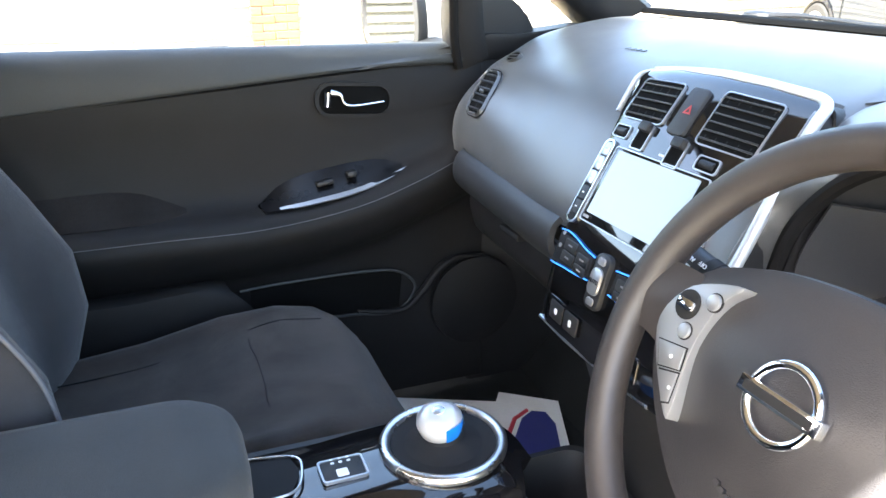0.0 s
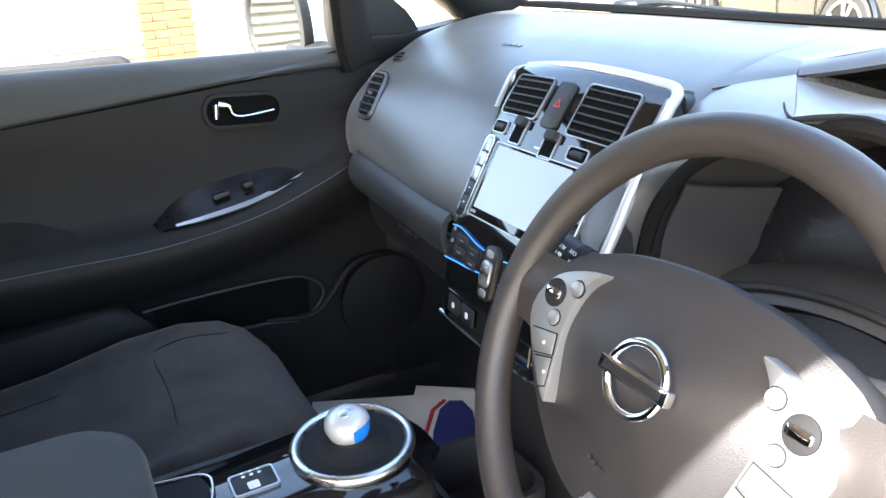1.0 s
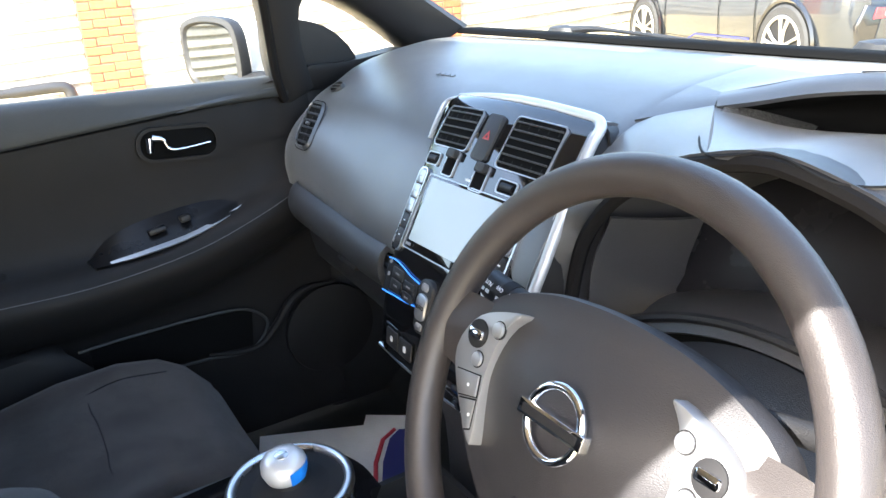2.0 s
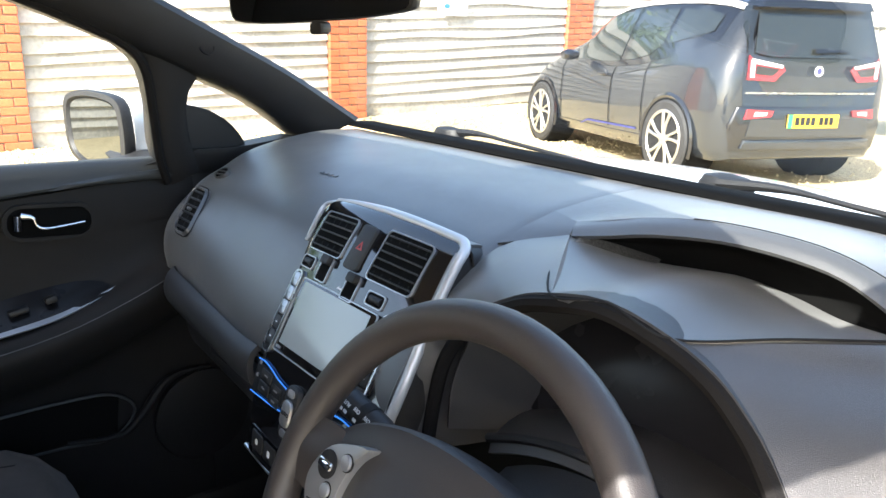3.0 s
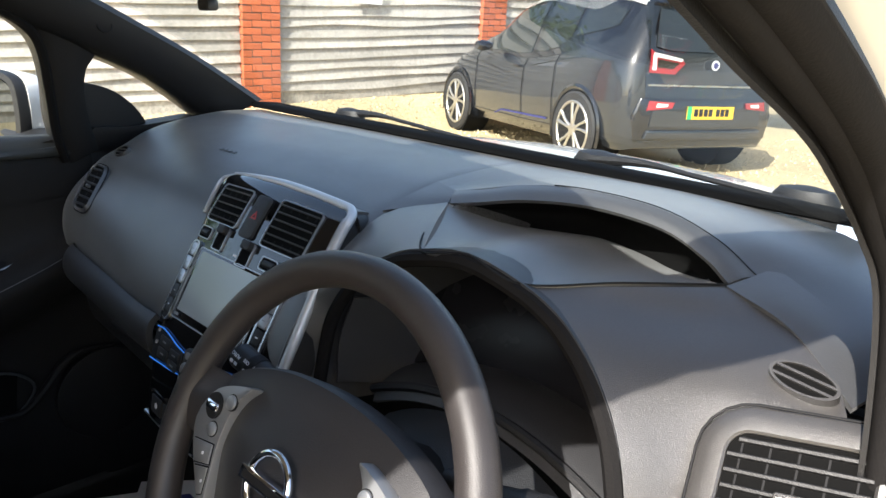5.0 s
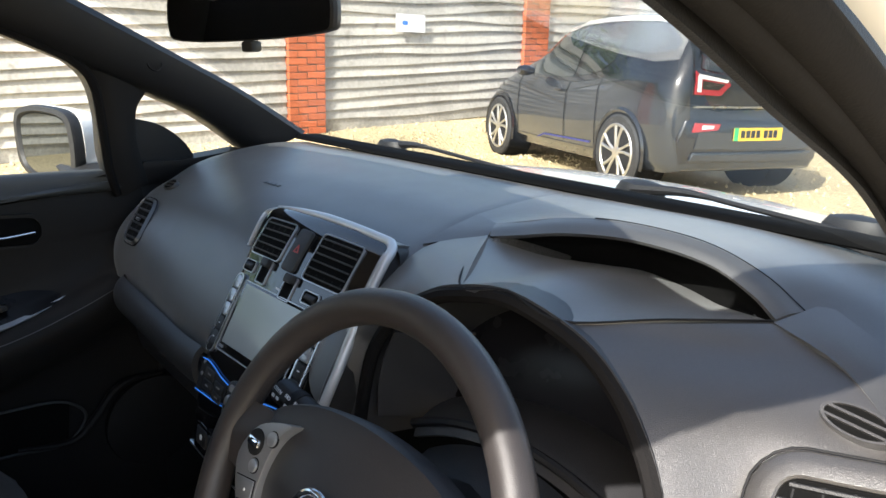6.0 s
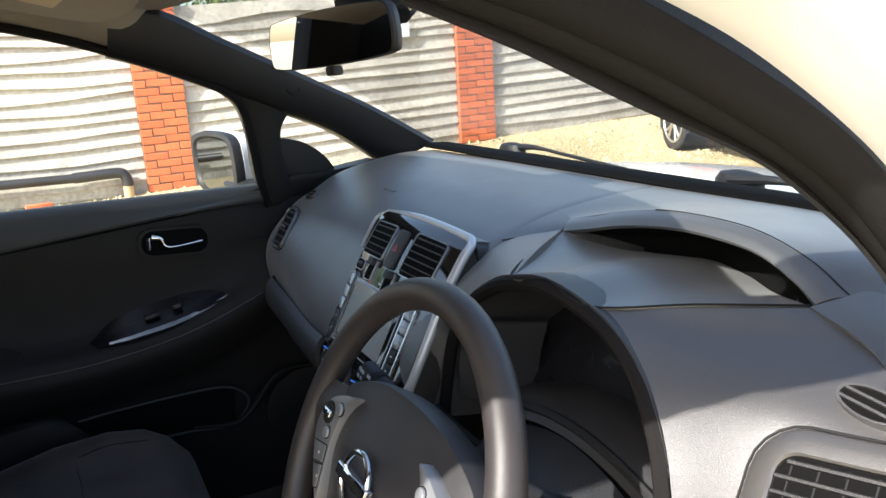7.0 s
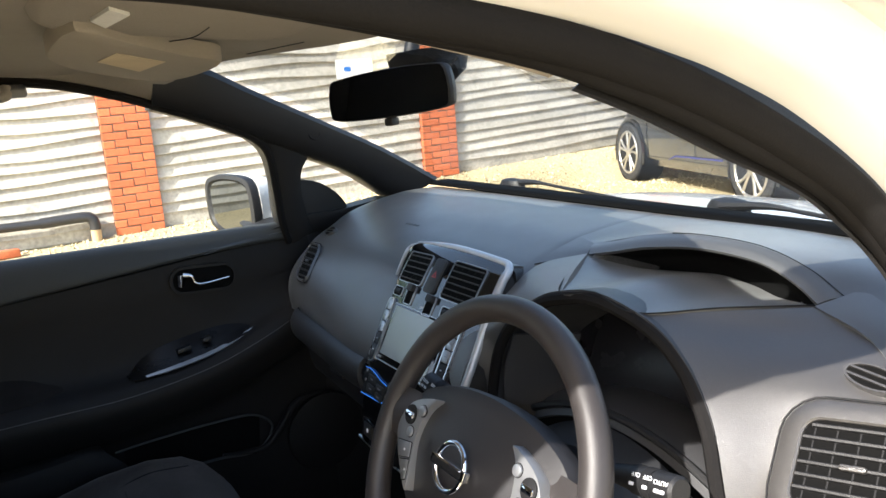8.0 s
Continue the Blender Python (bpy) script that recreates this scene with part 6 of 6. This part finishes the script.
# ---------------------------------------------------------------- parked hatchback
CAR = mat("dark_grey_paint", (0.036, 0.041, 0.049), 0.22, metal=0.4, coat=1.0, vary=0.03)
CARBLK = mat("black_paint", (0.008, 0.008, 0.010), 0.15, coat=1.0, vary=0.03)
CARGLASS = mat("car_glass", (0.035, 0.042, 0.042), 0.05, metal=0.25, coat=1.0, vary=0.03)
LAMP = mat("red_lamp", (0.34, 0.018, 0.03), 0.15, coat=1.0)
LAMPW = mat("clear_lamp", (0.75, 0.72, 0.72), 0.15, coat=1.0)
TYRE = mat("tyre_rubber", (0.022, 0.022, 0.023), 0.8, vary=0.15)
PLATE = mat("yellow_plate", (0.78, 0.52, 0.03), 0.45)
PLATE_G = mat("green_flash", (0.02, 0.40, 0.14), 0.45)
ALLOY = mat("alloy", (0.58, 0.57, 0.55), 0.3, metal=0.9, vary=0.05)
REAR = Vector((-2.89, 6.672, 0.205))
HEADV = Vector((-0.934, 0.356, 0.0)).normalized()
CM = Matrix(((HEADV.x, -HEADV.y, 0, 0), (HEADV.y, HEADV.x, 0, 0), (0, 0, 1, 0), (0, 0, 0, 1)))
# its own axes: x forwards, y to its left, z up, from the middle of the rear axle
CAR_M = Matrix.Translation(REAR) @ CM
cf = lambda x, y, z: CAR_M @ Vector((x, y, z))
car = thing("parked_hatchback", cf(1.3, 0, 0), "parked dark grey electric hatchback with silver alloys", "car")


def hull(x, wide, low, belt_, top, roofw):
    """Half section of the body from sill to roof, mirrored into a ring."""
    h = [(wide * 0.90, low), (wide * 0.98, low + 0.10), (wide, (low + belt_) / 2), (wide * 0.985, belt_ - 0.08), (wide * 0.94, belt_), (roofw + (wide * 0.94 - roofw) * 0.45, (belt_ + top) / 2 + 0.02), (roofw, top - 0.06), (roofw * 0.85, top - 0.015), (roofw * 0.4, top)]
    return [cf(x, y, z) for y, z in h] + [cf(x, -y, z) for y, z in reversed(h)]


secs = [(-0.70, 0.60, 0.42, 0.85, 1.00, 0.50), (-0.69, 0.74, 0.30, 0.98, 1.12, 0.55), (-0.64, 0.82, 0.26, 1.03, 1.28, 0.56), (-0.54, 0.865, 0.24, 1.05, 1.46, 0.555), (-0.40, 0.88, 0.24, 1.06, 1.535, 0.56), (0.0, 0.888, 0.24, 1.05, 1.585, 0.58), (0.6, 0.885, 0.22, 0.96, 1.60, 0.59), (1.2, 0.88, 0.22, 0.92, 1.575, 0.585), (1.65, 0.88, 0.22, 0.95, 1.47, 0.57), (2.05, 0.88, 0.22, 0.97, 1.24, 0.60), (2.35, 0.88, 0.22, 0.94, 1.07, 0.66), (2.75, 0.86, 0.24, 0.84, 0.95, 0.62), (3.00, 0.78, 0.26, 0.72, 0.84, 0.52), (3.14, 0.66, 0.30, 0.60, 0.72, 0.42), (3.20, 0.54, 0.36, 0.52, 0.62, 0.33)]
secd = cr([Vector((a[0], a[1], a[2])) for a in secs], 3)
sece = cr([Vector((a[3], a[4], a[5])) for a in secs], 3)
part("body", loft([hull(p.x, p.y, p.z, q.x, q.y, q.z) for p, q in zip(secd, sece)]), CAR, car, "dark grey painted body")


def side_pt(x, k, d=0.004):
    """On the body's left side: k 0 sill, 1 belt, 2 roof edge."""
    i = max(j for j in range(len(secd) - 1) if secd[j].x <= x)
    t = (x - secd[i].x) / (secd[i + 1].x - secd[i].x)
    p, q = secd[i].lerp(secd[i + 1], t), sece[i].lerp(sece[i + 1], t)
    pts = [(p.y * 0.90, p.z), (p.y * 0.98, p.z + 0.10), (p.y, (p.z + q.x) / 2), (p.y * 0.985, q.x - 0.08), (p.y * 0.94, q.x), (q.z + (p.y * 0.94 - q.z) * 0.45, (q.x + q.y) / 2 + 0.02), (q.z, q.y - 0.06)]
    s = k * 4 if k <= 1 else 4 + (k - 1) * 2
    j = min(int(s), 5)
    t = s - j
    return (pts[j][0] + (pts[j + 1][0] - pts[j][0]) * t + d, pts[j][1] + (pts[j + 1][1] - pts[j][1]) * t)


def side_panel(name, outline, material, parent, label="", d=0.006, steps=8):
    """outline: rows (x, k_low, k_high) along the car's left side."""
    for s in (1, -1):
        rows = []
        for x, k0, k1 in outline:
            row = []
            for j in range(steps + 1):
                y, z = side_pt(x, k0 + (k1 - k0) * j / steps, d)
                row.append(cf(x, s * y, z))
            rows.append(row)
        part(name, slab(rows, 0.003, CM.to_3x3() @ Vector((0, s, 0.2))), material, parent, label)


side_panel("glass_surround", [(-0.42, 1.30, 2.0), (-0.2, 1.12, 2.0), (0.2, 1.04, 2.0), (0.6, 1.02, 2.0), (1.0, 1.02, 2.0), (1.4, 1.02, 2.0), (1.62, 1.02, 1.92), (1.82, 1.02, 1.55), (2.02, 1.03, 1.2)], CARBLK, car, "gloss black window surround", 0.004)
side_panel("front_window", [(1.0, 1.10, 1.88), (1.2, 1.09, 1.88), (1.45, 1.08, 1.86), (1.60, 1.07, 1.76), (1.76, 1.07, 1.46), (1.92, 1.08, 1.2)], CARGLASS, car, "side window glass", 0.010)
side_panel("rear_window", [(0.34, 1.26, 1.86), (0.5, 1.14, 1.87), (0.7, 1.11, 1.88), (0.90, 1.10, 1.88)], CARGLASS, car, "side window glass", 0.010)
side_panel("quarter_window", [(-0.30, 1.42, 1.76), (-0.1, 1.32, 1.82), (0.1, 1.28, 1.84), (0.27, 1.26, 1.85)], CARGLASS, car, "side window glass", 0.010)
# black strips painted as the shade of the body creases
side_panel("shoulder_crease", [(-0.5, 0.80, 0.825), (0.0, 0.83, 0.855), (0.45, 0.88, 0.905), (0.9, 0.80, 0.82)], CARBLK, car, d=0.006)
side_panel("door_crease", [(1.0, 0.62, 0.635), (1.5, 0.68, 0.695), (2.1, 0.74, 0.755)], CARBLK, car, d=0.006)
side_panel("sill", [(0.42, 0.0, 0.26), (1.0, 0.0, 0.26), (1.6, 0.0, 0.26), (2.12, 0.0, 0.26)], CARBLK, car, "black sill")
side_panel("blue_line", [(0.5, 0.30, 0.316), (1.0, 0.30, 0.316), (1.45, 0.29, 0.306), (1.6, 0.24, 0.255)], PAPER_BLUE, car, "thin blue sill line", 0.008)
for x in (0.42, 1.02, 2.10):
    side_panel("door_gap", [(x, 0.28, 1.02), (x + 0.008, 0.28, 1.02)], VOID, car, d=0.008)
for s in (1, -1):
    part("door_handle", box(0.16, 0.03, 0.03, CAR_M @ pose(1.18, s * 0.885, 0.86), 0.01), CARBLK, car)
    part("door_mirror", loft([[cf(1.72 + 0.07 * k * math.cos(a), s * (0.90 + dy), 1.03 + 0.06 * k * math.sin(a)) for a in (2 * math.pi * i / 12 for i in range(12))] for k, dy in ((0.5, 0.0), (0.9, 0.06), (1.0, 0.12), (0.7, 0.18))]), CARBLK, car, "black door mirror")
    # silver-white roof side strip
    part("roof_strip", slab([[cf(x, s * (side_pt(x, 1.96, 0.012)[0]), side_pt(x, 1.96)[1] + 0.008), cf(x, s * (side_pt(x, 2.0, 0.012)[0] - 0.05), side_pt(x, 2.0)[1] + 0.035)] for x in (-0.45, -0.3, 0.0, 0.4, 0.8, 1.2, 1.55)], 0.004, CM.to_3x3() @ Vector((0, s, 1))), WHITE, car, "pale roof strip")
# tail
rf = lambda u, v, h: cf(-0.712 - h + 0.045 * (abs(u) / 0.7) ** 2 + max(0.0, v - 1.05) * 0.30 + max(0, 0.55 - v) * 0.05, -u, v)


def tail(name, outline, h0, h1, material, parent, label="", bevel=0.0):
    pts = []
    for (a, b), (c, d) in zip(outline, outline[1:] + outline[:1]):
        n = max(1, int(math.hypot(c - a, d - b) / 0.08))
        pts += [(a + (c - a) * k / n, b + (d - b) * k / n) for k in range(n)]
    return part(name, prism(pts, rf, h0, h1, bevel), material, parent, label)


part("roof_panel", slab(dense([[cf(x, y, side_pt(x, 2.0)[1] + 0.075 - 0.10 * (y / 0.56) ** 2) for y in (-0.5, -0.25, 0.0, 0.25, 0.5)] for x in (-0.40, 0.0, 0.6, 1.2, 1.55)], 3, 3), 0.006, (0, 0, 1)), CARBLK, car, "gloss black roof")
gate = tail("tailgate", [(-0.66, 0.62), (0.66, 0.62), (0.70, 0.95), (0.60, 1.48), (-0.60, 1.48), (-0.70, 0.95)], -0.06, 0.03, CARBLK, car, "gloss black tailgate")
tail("rear_screen", [(-0.60, 1.12), (-0.45, 1.09), (0.45, 1.09), (0.60, 1.12), (0.54, 1.44), (-0.54, 1.44)], 0.03, 0.034, CARGLASS, gate, "rear window glass")
tail("spoiler", [(-0.56, 1.47), (0.56, 1.47), (0.52, 1.535), (-0.52, 1.535)], -0.10, 0.10, CARBLK, car, "roof spoiler")
tail("wiper", [(-0.05, 1.125), (0.30, 1.14), (0.30, 1.155), (-0.05, 1.165)], 0.034, 0.05, CARBLK, gate)
tail("chrome_line", [(-0.66, 0.80), (0.66, 0.80), (0.66, 0.815), (-0.66, 0.815)], 0.028, 0.036, SILVER, gate, "bright trim line")
bdg = tail("badge", [(0.0 + 0.042 * math.cos(a), 0.985 + 0.042 * math.sin(a)) for a in (2 * math.pi * k / 20 for k in range(20))], 0.03, 0.038, MARK, gate, "plain round badge")
tail("badge_middle", [(0.0 + 0.026 * math.cos(a), 0.985 + 0.026 * math.sin(a)) for a in (2 * math.pi * k / 16 for k in range(16))], 0.038, 0.040, PAPER_BLUE, gate)
for s in (1, -1):
    lamp = tail("tail_lamp", [(s * 0.665, 0.91), (s * 0.42, 0.90), (s * 0.33, 0.99), (s * 0.36, 1.02), (s * 0.62, 1.06), (s * 0.66, 1.10)], 0.03, 0.042, LAMP, car, "U-shaped red tail lamp")
    tail("lamp_core", [(s * 0.60, 0.955), (s * 0.45, 0.945), (s * 0.39, 0.995), (s * 0.60, 1.02)], 0.042, 0.046, CARBLK, lamp)
    tail("lamp_bar", [(s * 0.64, 1.04), (s * 0.37, 1.005), (s * 0.36, 1.028), (s * 0.64, 1.075)], 0.042, 0.048, LAMPW, lamp)
    tail("lamp_side", [(s * 0.61, 0.93), (s * 0.645, 0.93), (s * 0.65, 1.06), (s * 0.615, 1.05)], 0.042, 0.047, LAMPW, lamp)
    fog = tail("reflector", [(s * 0.66, 0.60), (s * 0.42, 0.62), (s * 0.40, 0.67), (s * 0.64, 0.68)], 0.05, 0.062, LAMP, car, "low red reflector")
    tail("reflector_core", [(s * 0.58, 0.625), (s * 0.47, 0.632), (s * 0.46, 0.655), (s * 0.57, 0.66)], 0.062, 0.064, LAMPW, fog)
bump = tail("bumper", [(-0.74, 0.34), (0.74, 0.34), (0.78, 0.55), (0.72, 0.70), (-0.72, 0.70), (-0.78, 0.55)], -0.10, 0.05, CARBLK, car, "black rear bumper", 0.02)
tail("bumper_panel", [(-0.62, 0.46), (0.62, 0.46), (0.60, 0.60), (-0.60, 0.60)], 0.05, 0.058, CAR, bump)
tail("diffuser", [(-0.66, 0.36), (0.66, 0.36), (0.64, 0.43), (-0.64, 0.43)], 0.05, 0.07, CAR, bump, "grey lower lip", 0.006)
plate = tail("number_plate", [(-0.26, 0.53), (0.26, 0.53), (0.26, 0.64), (-0.26, 0.64)], 0.058, 0.066, PLATE, car, "yellow number plate with green flash")
tail("plate_flash", [(-0.26, 0.53), (-0.215, 0.53), (-0.215, 0.64), (-0.26, 0.64)], 0.066, 0.067, PLATE_G, plate)
for u0, u1 in [(-0.190 + 0.053 * k + (0.030 if k > 3 else 0.0), -0.150 + 0.053 * k + (0.030 if k > 3 else 0.0)) for k in range(7)]:
    tail("plate_bar", [(u0, 0.555), (u1, 0.555), (u1, 0.618), (u0, 0.618)], 0.066, 0.068, DARK, plate)


def road_wheel(x, s):
    w = part("wheel", loft([[cf(x + r * math.cos(a), s * y, 0.35 + r * math.sin(a)) for a in (2 * math.pi * k / 40 for k in range(40))] for r, y in ((0.25, 0.74), (0.33, 0.73), (0.348, 0.75), (0.35, 0.83), (0.345, 0.890), (0.325, 0.908), (0.262, 0.904), (0.255, 0.896), (0.24, 0.893))]), TYRE, car, "narrow tyre")
    part("rim", tube([cf(x + 0.25 * math.cos(a), s * 0.902, 0.35 + 0.25 * math.sin(a)) for a in (2 * math.pi * k / 40 for k in range(40))], 0.014, 8, closed=True), ALLOY, w, "silver alloy rim")
    part("disc", loft([[cf(x + r * math.cos(a), s * y, 0.35 + r * math.sin(a)) for a in (2 * math.pi * k / 32 for k in range(32))] for r, y in ((0.245, 0.80), (0.244, 0.8935))]), DARK, w)
    for k in range(5):
        for d in (-0.16, 0.16):
            a0, a1 = 2 * math.pi * k / 5 + d * 0.8 + 0.3, 2 * math.pi * k / 5 + d * 1.35 + 0.3 + 0.12
            part("spoke", tube([cf(x + r * math.cos(a), s * y, 0.35 + r * math.sin(a)) for r, a, y in ((0.035, a0, 0.897), (0.14, (a0 + a1) / 2, 0.903), (0.248, a1, 0.902))], [0.016, 0.013, 0.017], 6), ALLOY, w)
    part("hub", loft([[cf(x + r * math.cos(a), s * y, 0.35 + r * math.sin(a)) for a in (2 * math.pi * k / 20 for k in range(20))] for r, y in ((0.055, 0.87), (0.055, 0.905), (0.04, 0.912))]), ALLOY, w)
    part("wheel_arch", slab([[cf(x + r * math.cos(a), s * y, max(0.20, 0.35 + r * math.sin(a))) for r, y in ((0.365, 0.892), (0.385, 0.902), (0.41, 0.888))] for a in (math.pi * (k / 20 * 1.2 - 0.1) for k in range(21))], 0.004, CM.to_3x3() @ Vector((0, s, 0))), CARBLK, car, "black wheel arch")
    # black drum put in as the shadow between tyre and arch
    part("arch_shadow_gap", loft([[cf(x + 0.372 * math.cos(a), s * y, 0.35 + 0.372 * math.sin(a)) for a in (2 * math.pi * k / 32 for k in range(32))] for y in (0.60, 0.8895)]), VOID, car)


for x in (0.0, 2.57):
    for s in (1, -1):
        road_wheel(x, s)
part("aerial", loft([[cf(-0.2 + a, b, z) for a, b in ((-0.05 * k, -0.012), (0.05 * k, -0.012), (0.05 * k, 0.012), (-0.05 * k, 0.012))] for k, z in ((1, 1.585), (0.5, 1.63))]), CARBLK, car)
